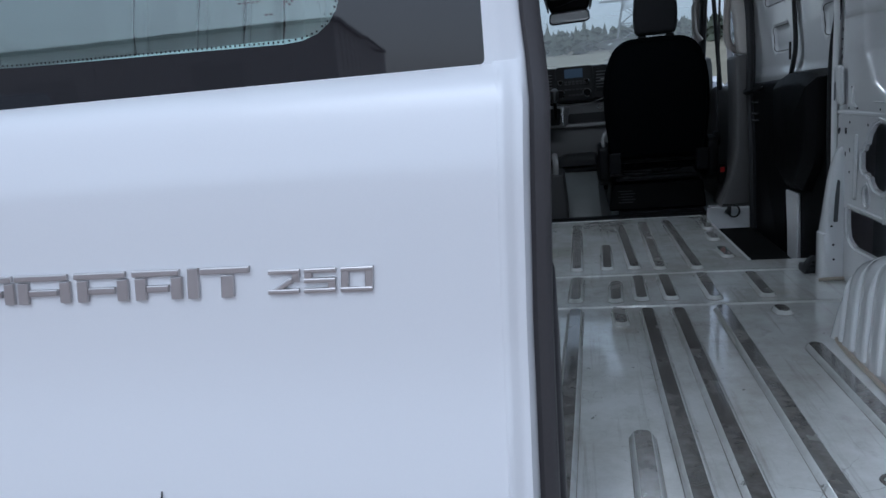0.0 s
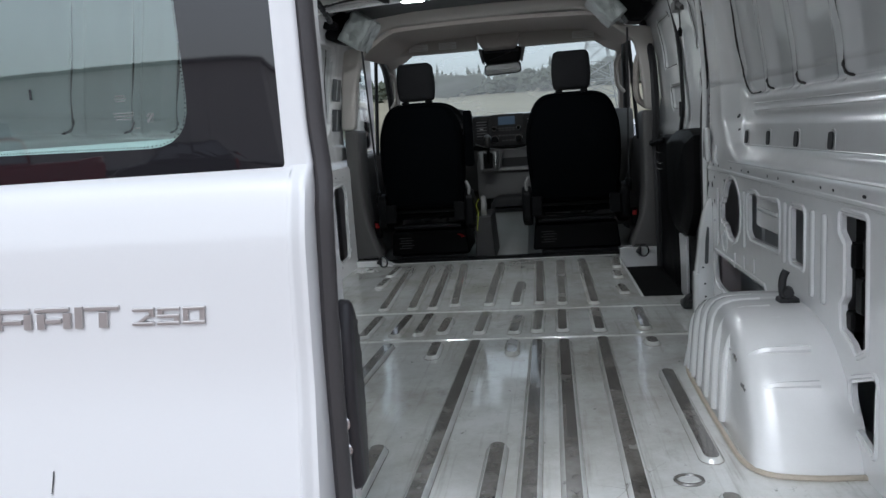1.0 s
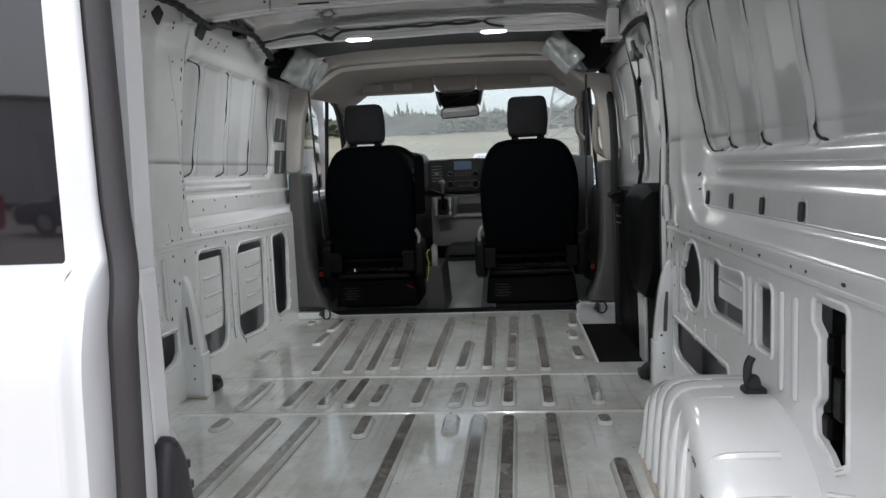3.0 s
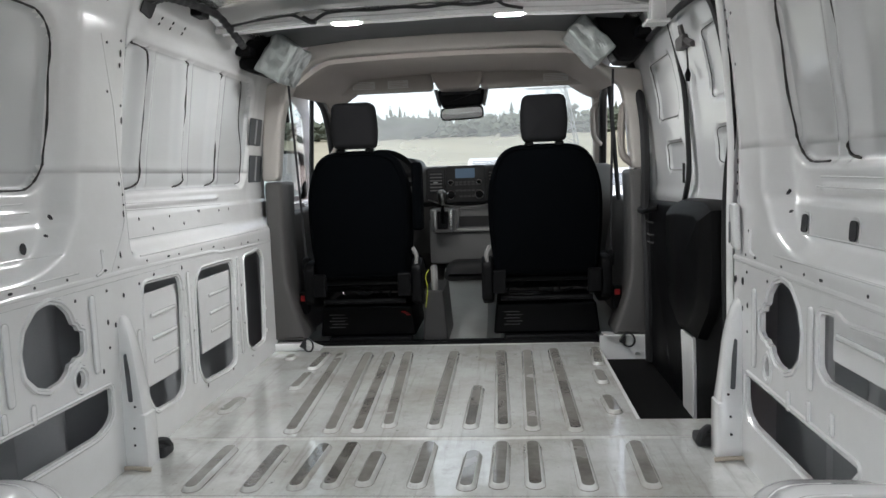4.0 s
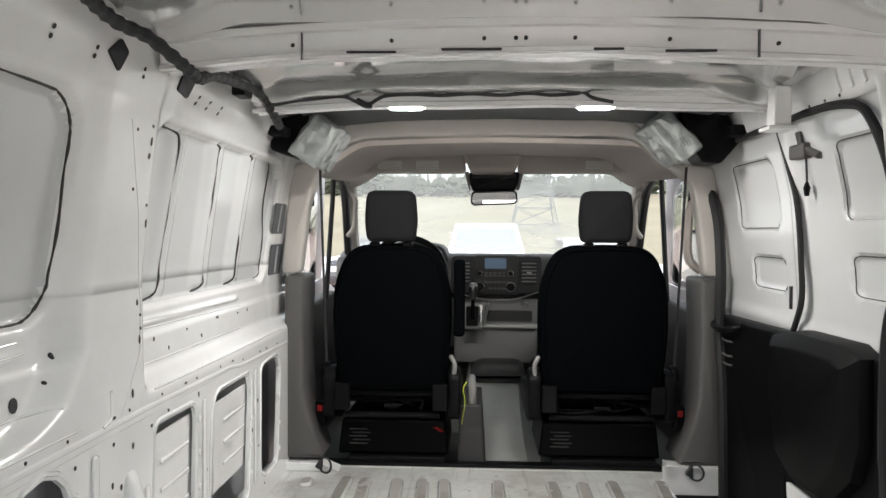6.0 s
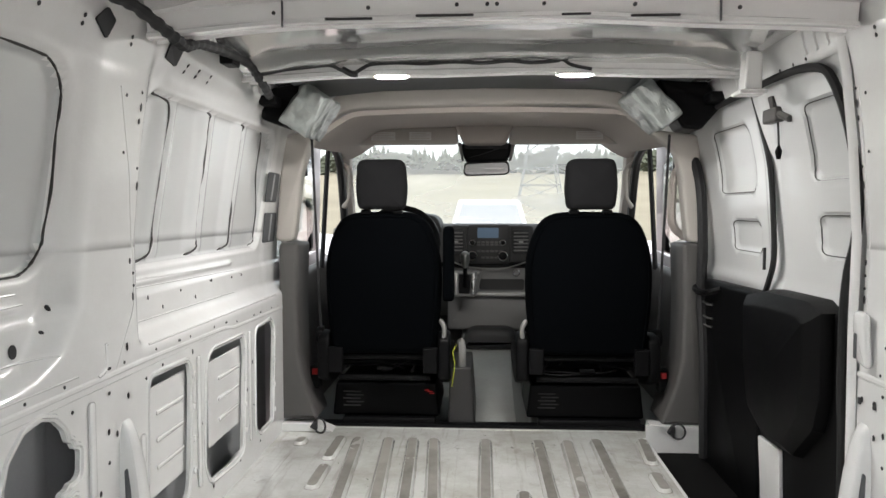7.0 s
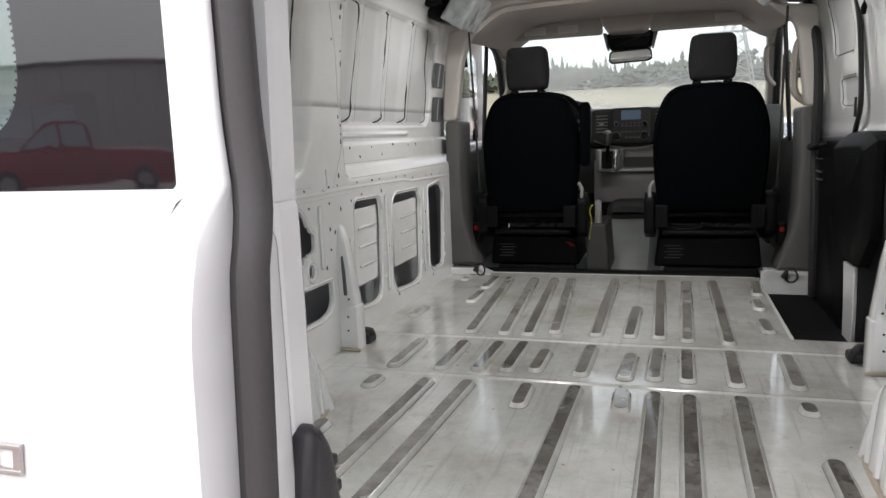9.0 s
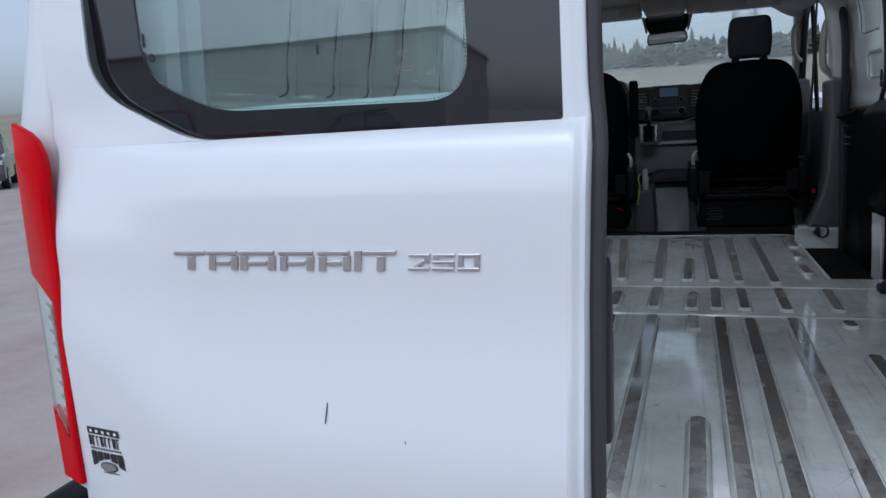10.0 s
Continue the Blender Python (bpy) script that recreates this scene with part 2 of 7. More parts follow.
CLEAR_LENS = surface("clear_ribbed_lens", (0.62, 0.61, 0.60), 0.15, metal=0.3, grain=160, vary=0.35, blotch=40, blot=0.2, coat=1.0)
REFLECTOR = surface("silvered_lamp_reflector", (0.62, 0.62, 0.60), 0.22, metal=0.85, grain=120, vary=0.25, blotch=30, blot=0.3, bump=0.6, bump_scale=120)
FOIL = surface("crinkled_silver_foil", (0.42, 0.45, 0.435), 0.35, metal=0.75, grain=40, vary=0.2, blotch=16, blot=0.25, bump=1.0, bump_scale=35)
PANE = glass("green_tinted_glass", (0.86, 0.96, 0.94), least=0.10)
SCREEN_PANE = glass("clear_side_glass", (0.90, 0.95, 0.93))
WINDSCREEN = hazed_glass("hazed_windscreen_glass", (0.88, 0.93, 0.90), 0.27)
MIRROR = surface("mirror_silver", (0.85, 0.85, 0.86), 0.02, metal=1.0, grain=20, vary=0.0, rough_vary=0.0)
LED = glow("led_white", (1.0, 0.98, 0.94), 240.0)
DISPLAY = glow("radio_display_blue", (0.10, 0.16, 0.24), 0.06)
RED_PLASTIC = surface("red_plastic", (0.55, 0.02, 0.02), 0.4)
GREEN_WIRE = surface("yellow_green_wire", (0.45, 0.5, 0.05), 0.5)
PAPER = surface("label_paper", (0.72, 0.72, 0.70), 0.7, grain=300, vary=0.04)
INK = surface("black_print", (0.02, 0.02, 0.022), 0.6)
ASPHALT = surface("pinkish_grey_asphalt", (0.33, 0.255, 0.225), 0.6, grain=90, vary=0.25, blotch=0.35, blot=0.25, bump=0.5, bump_scale=120,
                  dirt=(0.52, 0.46, 0.43), dirt_amount=0.7, dirt_scale=0.9)
FIELD = surface("dry_grass_field", (0.27, 0.25, 0.185), 0.95, grain=3, vary=0.2, blotch=0.04, blot=0.3)
SNOW = surface("old_snow", (0.80, 0.81, 0.83), 0.7, grain=6, vary=0.08, blotch=0.8, blot=0.12)
LEAVES = surface("dull_woodland_foliage", (0.075, 0.085, 0.062), 0.9, grain=1.2, vary=0.35, blotch=0.08, blot=0.35)
SEALANT = surface("tan_seam_sealant", (0.48, 0.42, 0.34), 0.6, grain=100, vary=0.15, blotch=20, blot=0.2)
MASTIC_SHADE = surface("dark_mastic_and_shade", (0.045, 0.043, 0.04), 0.7, grain=100, vary=0.2)
RED_PAINT = surface("red_car_paint", (0.42, 0.015, 0.02), 0.25, grain=400, vary=0.03, coat=1.0)
DARK_PAINT = surface("dark_grey_car_paint", (0.05, 0.05, 0.055), 0.25, grain=400, vary=0.03, coat=1.0)
CAR_GLASS = surface("dark_car_glass", (0.55, 0.56, 0.57), 0.05, metal=0.75, grain=50, vary=0.02)
CLADDING = surface("pale_metal_cladding", (0.84, 0.82, 0.80), 0.5, grain=3, vary=0.05, blotch=0.3, blot=0.08)
TOWER = surface("galvanised_tower_steel", (0.20, 0.21, 0.21), 0.7, metal=0.1)


# ---- building blocks ----
def part(name, bm, material, parent=None, label="", smooth=False, sharp=35):
    bmesh.ops.recalc_face_normals(bm, faces=bm.faces)
    me = bpy.data.meshes.new(name)
    if smooth:
        for f in bm.faces:
            f.smooth = True
        for e in bm.edges:
            if len(e.link_faces) == 2 and e.calc_face_angle(0) > radians(sharp):
                e.smooth = False
    bm.to_mesh(me)
    bm.free()
    mats = material if isinstance(material, (list, tuple)) else [material]
    for m in mats:
        me.materials.append(m)
    ob = new(name, me)
    if parent:
        ob.parent = parent
    return tagged(ob, label) if label else ob


def thing(name, label, category, kind="", group="", at=(0, 0, 0)):
    ob = new(name)
    ob.empty_display_size = 0.05
    ob.location = at
    return tagged(ob, label, category, group, kind)


def box(bm, x0, x1, y0, y1, z0, z1, r=0.0, seg=2):
    made = bmesh.ops.create_cube(bm, size=1, matrix=Matrix.LocRotScale(((x0 + x1) / 2, (y0 + y1) / 2, (z0 + z1) / 2), None, (abs(x1 - x0), abs(y1 - y0), abs(z1 - z0))))
    if r:
        vs = set(made["verts"])
        es = [e for e in bm.edges if e.verts[0] in vs and e.verts[1] in vs]
        bmesh.ops.bevel(bm, geom=es, offset=r, segments=seg, affect="EDGES", profile=0.5)
    return bm


def boxed(*a, **k):
    return box(bmesh.new(), *a, **k)


def rounded(pts, r, seg=5):
    """A polygon with its corners rounded."""
    out, n = [], len(pts)
    rs = r if isinstance(r, (list, tuple)) else [r] * n
    for i in range(n):
        p, a, b, q = Vector(pts[i]), Vector(pts[i - 1]), Vector(pts[(i + 1) % n]), rs[i]
        u, v = (a - p), (b - p)
        q = min(q, u.length * 0.48, v.length * 0.48)
        if q <= 0:
            out.append(tuple(p))
            continue
        s, e = p + u.normalized() * q, p + v.normalized() * q
        for k in range(seg + 1):
            f = k / seg
            out.append(tuple((1 - f) ** 2 * s + 2 * f * (1 - f) * p + f * f * e))
    return out


def inset(pts, d):
    n, out = len(pts), []
    area = sum(pts[i][0] * pts[(i + 1) % n][1] - pts[(i + 1) % n][0] * pts[i][1] for i in range(n))
    s = 1 if area > 0 else -1
    for i in range(n):
        a, b = Vector(pts[i - 1]), Vector(pts[(i + 1) % n])
        t = (b - a)
        if t.length < 1e-9:
            out.append(pts[i])
            continue
        t.normalize()
        out.append((pts[i][0] - s * t.y * d, pts[i][1] + s * t.x * d))
    return out


def on_xz(y):
    """Outline plane facing the rear of the van: (x, z), depth towards +y."""
    return lambda u, v, w: (u, y + w, v)


def on_yz(x, s=1):
    return lambda u, v, w: (x + s * w, u, v)


def on_xy(z):
    return lambda u, v, w: (u, v, z + w)


def slab(bm, pts, where, t, r=0.0, seg=3, both=True, dome=None):
    """A plate of outline pts and thickness t with rounded rims."""
    levels = []
    if r:
        for k in range(seg + 1):
            a = math.pi / 2 * k / seg
            levels.append((r * (1 - math.cos(math.pi / 2 - a)), 0))
            levels[-1] = (r * (1 - math.sin(a)), r * (1 - math.cos(a)))
        if both:
            levels += [(d, t - w) for d, w in reversed(levels)]
        else:
            levels.append((0, t))
    else:
        levels = [(0, 0), (0, t)]
    rings = []
    for d, w in levels:
        ring = inset(pts, d) if d > 1e-6 else pts
        rings.append([bm.verts.new(where(u, v, w)) for u, v in ring])
    n = len(pts)
    for a, b in zip(rings, rings[1:]):
        for i in range(n):
            bm.faces.new((a[i], a[(i + 1) % n], b[(i + 1) % n], b[i]))
    if dome is None:
        bm.faces.new(rings[0])
        bm.faces.new(rings[-1])
        return bm
    cu, cv = sum(p[0] for p in pts) / n, sum(p[1] for p in pts) / n
    for ring, w0, sgn in ((rings[0], levels[0][1], -1), (rings[-1], levels[-1][1], 1)):
        edge = inset(pts, levels[0][0]) if levels[0][0] > 1e-6 else pts
        prev = ring
        for q in (0.85, 0.65, 0.42, 0.2):
            cur = [bm.verts.new(where(cu + (u - cu) * q, cv + (v - cv) * q, w0 + sgn * dome * (1 - q * q))) for u, v in edge]
            for i in range(n):
                bm.faces.new((prev[i], prev[(i + 1) % n], cur[(i + 1) % n], cur[i]))
            prev = cur
        c = bm.verts.new(where(cu, cv, w0 + sgn * dome))
        for i in range(n):
            bm.faces.new((prev[i], prev[(i + 1) % n], c))
    return bm


def slabbed(*a, **k):
    return slab(bmesh.new(), *a, **k)


def spline(pts, n=6):
    """Catmull-Rom points through pts."""
    P = [Vector(p) for p in pts]
    P = [P[0] * 2 - P[1]] + P + [P[-1] * 2 - P[-2]]
    out = []
    for i in range(1, len(P) - 2):
        for k in range(n):
            t = k / n
            a, b, c, d = P[i - 1:i + 3]
            out.append(0.5 * (2 * b + (c - a) * t + (2 * a - 5 * b + 4 * c - d) * t * t + (3 * b - a - 3 * c + d) * t ** 3))
    return out + [P[-2]]


def tube(bm, pts, r, sides=8, cap=True, scale=None):
    """A tube along pts; r may be a list."""
    pts = [Vector(p) for p in pts]
    rs = r if isinstance(r, (list, tuple)) else [r] * len(pts)
    rings, up = [], None
    for i, p in enumerate(pts):
        d = (pts[min(i + 1, len(pts) - 1)] - pts[max(i - 1, 0)]).normalized()
        if up is None:
            up = Vector((0, 0, 1)) if abs(d.z) < 0.9 else Vector((1, 0, 0))
        s = d.cross(up).normalized()
        up = s.cross(d).normalized()
        sc = scale or (1, 1)
        rings.append([bm.verts.new(p + (s * math.cos(a) * sc[0] + up * math.sin(a) * sc[1]) * rs[i]) for a in [2 * math.pi * k / sides for k in range(sides)]])
    for a, b in zip(rings, rings[1:]):
        for i in range(sides):
            bm.faces.new((a[i], a[(i + 1) % sides], b[(i + 1) % sides], b[i]))
    if cap:
        bm.faces.new(rings[0])
        bm.faces.new(rings[-1])
    return bm


def tubed(*a, **k):
    return tube(bmesh.new(), *a, **k)


def grid(us, vs, f):
    """A sheet of points f(u, v)."""
    bm = bmesh.new()
    rows = [[bm.verts.new(f(u, v)) for v in vs] for u in us]
    for a, b in zip(rows, rows[1:]):
        for i in range(len(vs) - 1):
            bm.faces.new((a[i], a[i + 1], b[i + 1], b[i]))
    return bm


def loft(sections, closed=False):
    bm = bmesh.new()
    rows = [[bm.verts.new(p) for p in s] for s in sections]
    n = len(rows[0])
    for a, b in zip(rows, rows[1:]):
        for i in range(n if closed else n - 1):
            bm.faces.new((a[i], a[(i + 1) % n], b[(i + 1) % n], b[i]))
    if closed:
        bm.faces.new(rows[0])
        bm.faces.new(rows[-1])
    return bm


def thick(bm, t):
    """Gives a sheet thickness t."""
    bmesh.ops.recalc_face_normals(bm, faces=bm.faces)
    bmesh.ops.solidify(bm, geom=bm.faces[:], thickness=t)
    return bm


def holed(outline, holes, where, t):
    """A flat plate with holes through it."""
    bm = bmesh.new()
    edges = []
    for loop in [outline, *holes]:
        vs = [bm.verts.new(where(u, v, 0)) for u, v in loop]
        edges += [bm.edges.new((vs[i], vs[(i + 1) % len(vs)])) for i in range(len(vs))]
    bmesh.ops.triangle_fill(bm, use_beauty=True, use_dissolve=False, edges=edges)
    faces = bm.faces[:]
    made = bmesh.ops.extrude_face_region(bm, geom=faces)
    a, b = Vector(where(0, 0, 0)), Vector(where(0, 0, t))
    bmesh.ops.translate(bm, vec=b - a, verts=[v for v in made["geom"] if isinstance(v, bmesh.types.BMVert)])
    return bm


def disc_points(cx, cy, rx, ry=None, n=20):
    ry = ry or rx
    return [(cx + rx * math.cos(2 * math.pi * k / n), cy + ry * math.sin(2 * math.pi * k / n)) for k in range(n)]


def step(a, b, x):
    t = np.clip((x - a) / (b - a), 0, 1)
    return t * t * (3 - 2 * t)


def lin(x, pts):
    return float(np.interp(x, [p[0] for p in pts], [p[1] for p in pts]))


# ---- the van's load space ----
FZ = 0.70
# floor ribs: x at the rear end, x at the front end, rear y, front y
RIBS_FRONT = [
    (-0.431, -0.482, 1.98, 2.91), (-0.313, -0.368, 1.98, 2.91), (-0.231, -0.277, 1.98, 2.91), (-0.146, -0.200, 2.02, 2.91),
    (-0.010, -0.006, 2.01, 2.91), (0.097, 0.108, 2.01, 2.42), (0.193, 0.186, 2.01, 2.91), (0.278, 0.293, 1.99, 2.91),
    (0.401, 0.400, 1.98, 2.93), (0.555, 0.575, 2.68, 2.94), (0.540, 0.540, 2.44, 2.60), (0.535, 0.528, 2.13, 2.30),
    (-0.552, -0.549, 2.67, 2.92), (-0.548, -0.545, 2.41, 2.62), (-0.69, -0.69, 2.82, 2.90), (-0.71, -0.70, 2.16, 2.32),
]
RIBS_MIDDLE = [
    (-0.567, -0.564, 1.59, 1.88), (-0.420, -0.416, 1.59, 1.88), (-0.310, -0.300, 1.60, 1.89), (-0.227, -0.222, 1.61, 1.90),
    (-0.146, -0.141, 1.62, 1.83), (-0.016, -0.008, 1.61, 1.90), (0.104, 0.116, 1.60, 1.835), (0.182, 0.191, 1.61, 1.90),
    (0.269, 0.273, 1.61, 1.90), (0.392, 0.394, 1.60, 1.91), (0.540, 0.546, 1.61, 1.90),
]
RIBS_REAR = [
    (-0.575, -0.568, 1.41, 1.51), (-0.141, -0.142, 1.35, 1.52), (0.109, 0.106, 1.37, 1.53), (0.541, 0.537, 1.435, 1.515),
    (-0.47, -0.421, 0.14, 1.51), (-0.365, -0.304, 0.14, 1.515), (-0.050, -0.014, 0.14, 1.53), (0.172, 0.186, 0.14, 1.52),
    (0.256, 0.271, 0.14, 1.515), (0.378, 0.391, 0.14, 1.53), (0.538, 0.537, 0.645, 1.205), (-0.575, -0.575, 0.60, 1.18),
    (-0.168, -0.160, 0.14, 0.735), (0.090, 0.105, 0.14, 0.745), (0.535, 0.535, 0.14, 0.525), (-0.56, -0.56, 0.14, 0.50),
]


def floor_height(x, y):
    """Cross seams and slight waviness of the pressed floor."""
    h = 0.0012 * np.sin(x * 9.0 + 1.0) * np.sin(y * 6.0)
    for ys in (1.945, 1.565):
        h = h + 0.0035 * (1 - step(0.003, 0.012, np.abs(y - ys))) * (np.abs(x) < 0.74)
    return h


xs = np.concatenate([np.arange(-0.89, 0.588, 0.0246), [0.588], np.arange(0.61, 0.892, 0.028)])
ys = np.unique(np.concatenate([np.arange(0.06, 3.07, 0.03), np.arange(1.925, 1.966, 0.004), np.arange(1.545, 1.586, 0.004), [2.09, 2.985]]))
bm = bmesh.new()
grid_v = [[bm.verts.new((float(a), float(b), FZ + float(floor_height(a, b)))) for b in ys] for a in xs]
for i in range(len(xs) - 1):
    for j in range(len(ys) - 1):
        if xs[i] >= 0.587 and 2.089 <= ys[j] < 2.984:   # step well by the sliding door
            continue
        bm.faces.new((grid_v[i][j], grid_v[i + 1][j], grid_v[i + 1][j + 1], grid_v[i][j + 1]))
floor = tagged(part("floor", bm, FLOOR, smooth=True), "worn grey-white painted ribbed steel load floor", "floor", kind="structure")


def rib(xa, xb, ya, yb):
    """One raised stiffening rib with sloped flanks, rounded ends and a darker top."""
    bm = bmesh.new()
    d = Vector((xb - xa, yb - ya, 0))
    long = d.length
    d.normalize()
    side = Vector((d.y, -d.x, 0))

    def ring(r, h):
        out = []
        for end, sign in ((0.0, -1), (long, 1)):
            for k in range(7):
                a = -math.pi / 2 + math.pi * k / 6
                inset_end = min(0.024, long / 2)
                c = Vector((xa, ya, 0)) + d * (end - sign * inset_end)
                out.append(bm.verts.new(c + side * (-sign * math.sin(a) * r) + d * (sign * math.cos(a) * r) + Vector((0, 0, FZ + h))))
        return out
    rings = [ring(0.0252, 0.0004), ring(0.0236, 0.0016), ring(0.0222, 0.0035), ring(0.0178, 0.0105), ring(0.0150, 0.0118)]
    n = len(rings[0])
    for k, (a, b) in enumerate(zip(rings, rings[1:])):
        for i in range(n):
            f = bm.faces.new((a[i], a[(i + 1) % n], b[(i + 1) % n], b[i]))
            # the lowest ring, round the rib's foot, is dark brown
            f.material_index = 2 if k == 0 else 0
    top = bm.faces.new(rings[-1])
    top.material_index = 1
    for f in bm.faces:
        f.smooth = f is not top
    return bm


part("underbody", boxed(-0.95, 0.58, 0.05, 3.06, 0.58, 0.66), CAVITY, floor)
part("underbody", boxed(0.58, 0.95, 0.05, 2.07, 0.58, 0.66), CAVITY, floor)
part("rear_sill", boxed(-0.80, 0.80, 0.0, 0.065, 0.62, 0.703, r=0.008), BLACK, floor, "black plastic rear sill guard")
part("front_sill", boxed(-0.80, 0.585, 3.045, 3.10, 0.64, 0.702, r=0.004), FLOOR, floor)
part("floor_edge_strip", boxed(-0.66, 0.62, 3.06, 3.11, 0.69, 0.716, r=0.006), BLACK, floor, "black plastic edge strip")
for s in (-1, 1):
    bm = bmesh.new()
    for z in (0.725,):
        slab(bm, [(0.60 if s < 0 else 0.615, 0.70), (0.80, 0.70), (0.80, 0.732), (0.66 if s < 0 else 0.615, 0.732 if s < 0 else 0.75)], lambda u, v, w, s=s: (s * u, 2.985 + w, v), 0.07, 0.004)
    part("corner_plate", bm, INNER, floor)
# step well
well = [("step_side", (0.585, 0.600, 2.09, 2.985, 0.42, 0.698), INNER), ("step_rear", (0.60, 0.90, 2.075, 2.09, 0.42, 0.698), INNER),
        ("step_front", (0.60, 0.83, 2.985, 3.0, 0.42, 0.745), INNER), ("step_base", (0.60, 0.90, 2.09, 2.985, 0.40, 0.42), INNER)]
for nm, b, m in well:
    part(nm, boxed(*b), m, floor)
step_mat = tagged(part("step_mat", boxed(0.605, 0.84, 2.10, 2.98, 0.421, 0.648, r=0.012), MAT), "black rubber mat in the side step well", "mat")


def wheel_arch(s):
    """Pressed wheel housing: fluted front, flat crown, long slope to the rear."""
    prof = [(1.30, 0.698), (1.285, 0.74), (1.255, 0.83), (1.205, 0.895), (1.12, 0.932), (1.0, 0.948), (0.88, 0.950), (0.78, 0.928), (0.70, 0.872), (0.645, 0.80), (0.61, 0.735), (0.592, 0.698)]
    prof = [(p.x, p.y) for p in spline([(a, b, 0) for a, b in prof], 5)]

    def ring(x_in, k, drop):
        """x_in metres in from the outer edge; k sinks the crown for the rounded shoulder."""
        out = []
        for y, z in prof:
            outer = 0.805 + 0.085 * float(step(0.85, 1.0, y))
            x = outer + (0.612 - outer) * x_in
            fl = 0.0
            if y > 1.0:
                fl = 0.007 * max(0.0, math.sin((y - 1.0) * 75)) * min(1.0, x_in * 2.0)
            zz = 0.698 + (z - 0.698) * (1 - drop) + fl * (1 - k)
            yy = 0.94 + (y - 0.94) * (1 - 0.05 * k)
            out.append((s * (x - fl * k), yy, zz))
        return out
    secs = [[(s * (0.812 + 0.085 * float(step(0.85, 1.0, y))), y, 0.69) for y, z in prof], [(s * (0.810 + 0.085 * float(step(0.85, 1.0, y))), y, 0.698 + (z - 0.698) * 0.97) for y, z in prof]]
    for x_in, k, d in ((0.02, 0, 0.0), (0.2, 0, 0), (0.4, 0, 0), (0.6, 0, 0), (0.75, 0.05, 0.0), (0.84, 0.2, 0.012), (0.91, 0.45, 0.04), (0.955, 0.7, 0.09), (0.985, 0.9, 0.16), (1.0, 1.0, 0.26), (1.015, 1.0, 0.45), (1.03, 1.0, 0.7), (1.05, 1.0, 1.0)):
        secs.append(ring(x_in, k, d))
    ob = part("wheel_arch", loft(secs), INNER, floor, "white painted pressed steel wheel arch cover, scuffed at its edge", smooth=True, sharp=65)
    base = [(s * 0.80, 0.585, FZ + 0.003), (s * 0.70, 0.583, FZ + 0.003), (s * 0.625, 0.60, FZ + 0.003), (s * 0.594, 0.66, FZ + 0.003), (s * 0.59, 0.80, FZ + 0.003), (s * 0.59, 1.0, FZ + 0.003), (s * 0.595, 1.2, FZ + 0.003), (s * 0.62, 1.30, FZ + 0.003)]
    part("sealant_bead", tubed(spline(base, 6), 0.006, 6), SEALANT, floor, "tan sealant bead", smooth=True)
    bm = bmesh.new()
    r = random.Random(3)
    for k in range(14):
        y, x = r.uniform(0.66, 0.84), 0.622 + r.uniform(-0.004, 0.004)
        z = float(np.interp(y, [0.645, 0.70, 0.78, 0.88], [0.755, 0.825, 0.875, 0.89]))
        box(bm, s * (x - 0.008), s * (x + 0.004), y, y + r.uniform(0.004, 0.02), z - 0.002, z + r.uniform(0.002, 0.007))
    part("chipped_paint", bm, RIBTOP, floor)
    return ob


for s in (-1, 1):
    wheel_arch(s)
    for k, y in enumerate((0.84, 0.915, 0.99, 1.065, 1.135, 1.20)):
        zt = float(np.interp(y, [0.78, 0.88, 1.0, 1.12, 1.205, 1.255], [0.928, 0.950, 0.948, 0.932, 0.895, 0.83])) - 0.006
        part("arch_flute", tubed(spline([(s * 0.599, y, 0.71), (s * 0.605, y, 0.72 + (zt - 0.72) * 0.45), (s * 0.612, y, 0.72 + (zt - 0.72) * 0.72), (s * 0.628, y, zt - 0.022), (s * 0.655, y, zt - 0.002), (s * 0.72, y, zt + 0.002)], 5), 0.0085, 8), INNER, floor, smooth=True)
    for zz, yy in ((0.90, 0.735), (0.845, 0.68)):
        part("arch_crease", tubed(spline([(s * 0.63, yy + 0.012, zz - 0.012), (s * 0.66, yy + 0.004, zz + 0.002), (s * 0.745, yy, zz + 0.006)], 5), 0.008, 6), INNER, floor, smooth=True)

# ---- side walls ----
PROFILE = ([1.18, 1.232, 1.245, 1.274, 1.284, 1.355, 1.362, 1.40, 1.43, 1.52, 1.70, 1.86, 1.925, 1.99, 2.04],
           [0.795, 0.795, 0.799, 0.834, 0.841, 0.845, 0.852, 0.853, 0.851, 0.840, 0.808, 0.778, 0.752, 0.737, 0.705])
POST = ([1.18, 1.24, 1.30, 1.50, 1.70, 1.86, 1.925, 1.99, 2.04], [0.795, 0.797, 0.800, 0.803, 0.784, 0.764, 0.748, 0.737, 0.705])
# front edge of each stamped skin field: y at the top, y at the foot
FIELDS_FRONT = [(2.028, 2.034), (2.285, 2.326), (2.570, 2.585), (2.80, 2.885)]
FIELDS_REAR = {1: [(1.63, 1.640), (1.372, 1.395), (1.135, 1.158), (0.870, 0.880)], -1: [(1.585, 1.592), (1.318, 1.322), (1.075, 1.082), (0.82, 0.83)]}


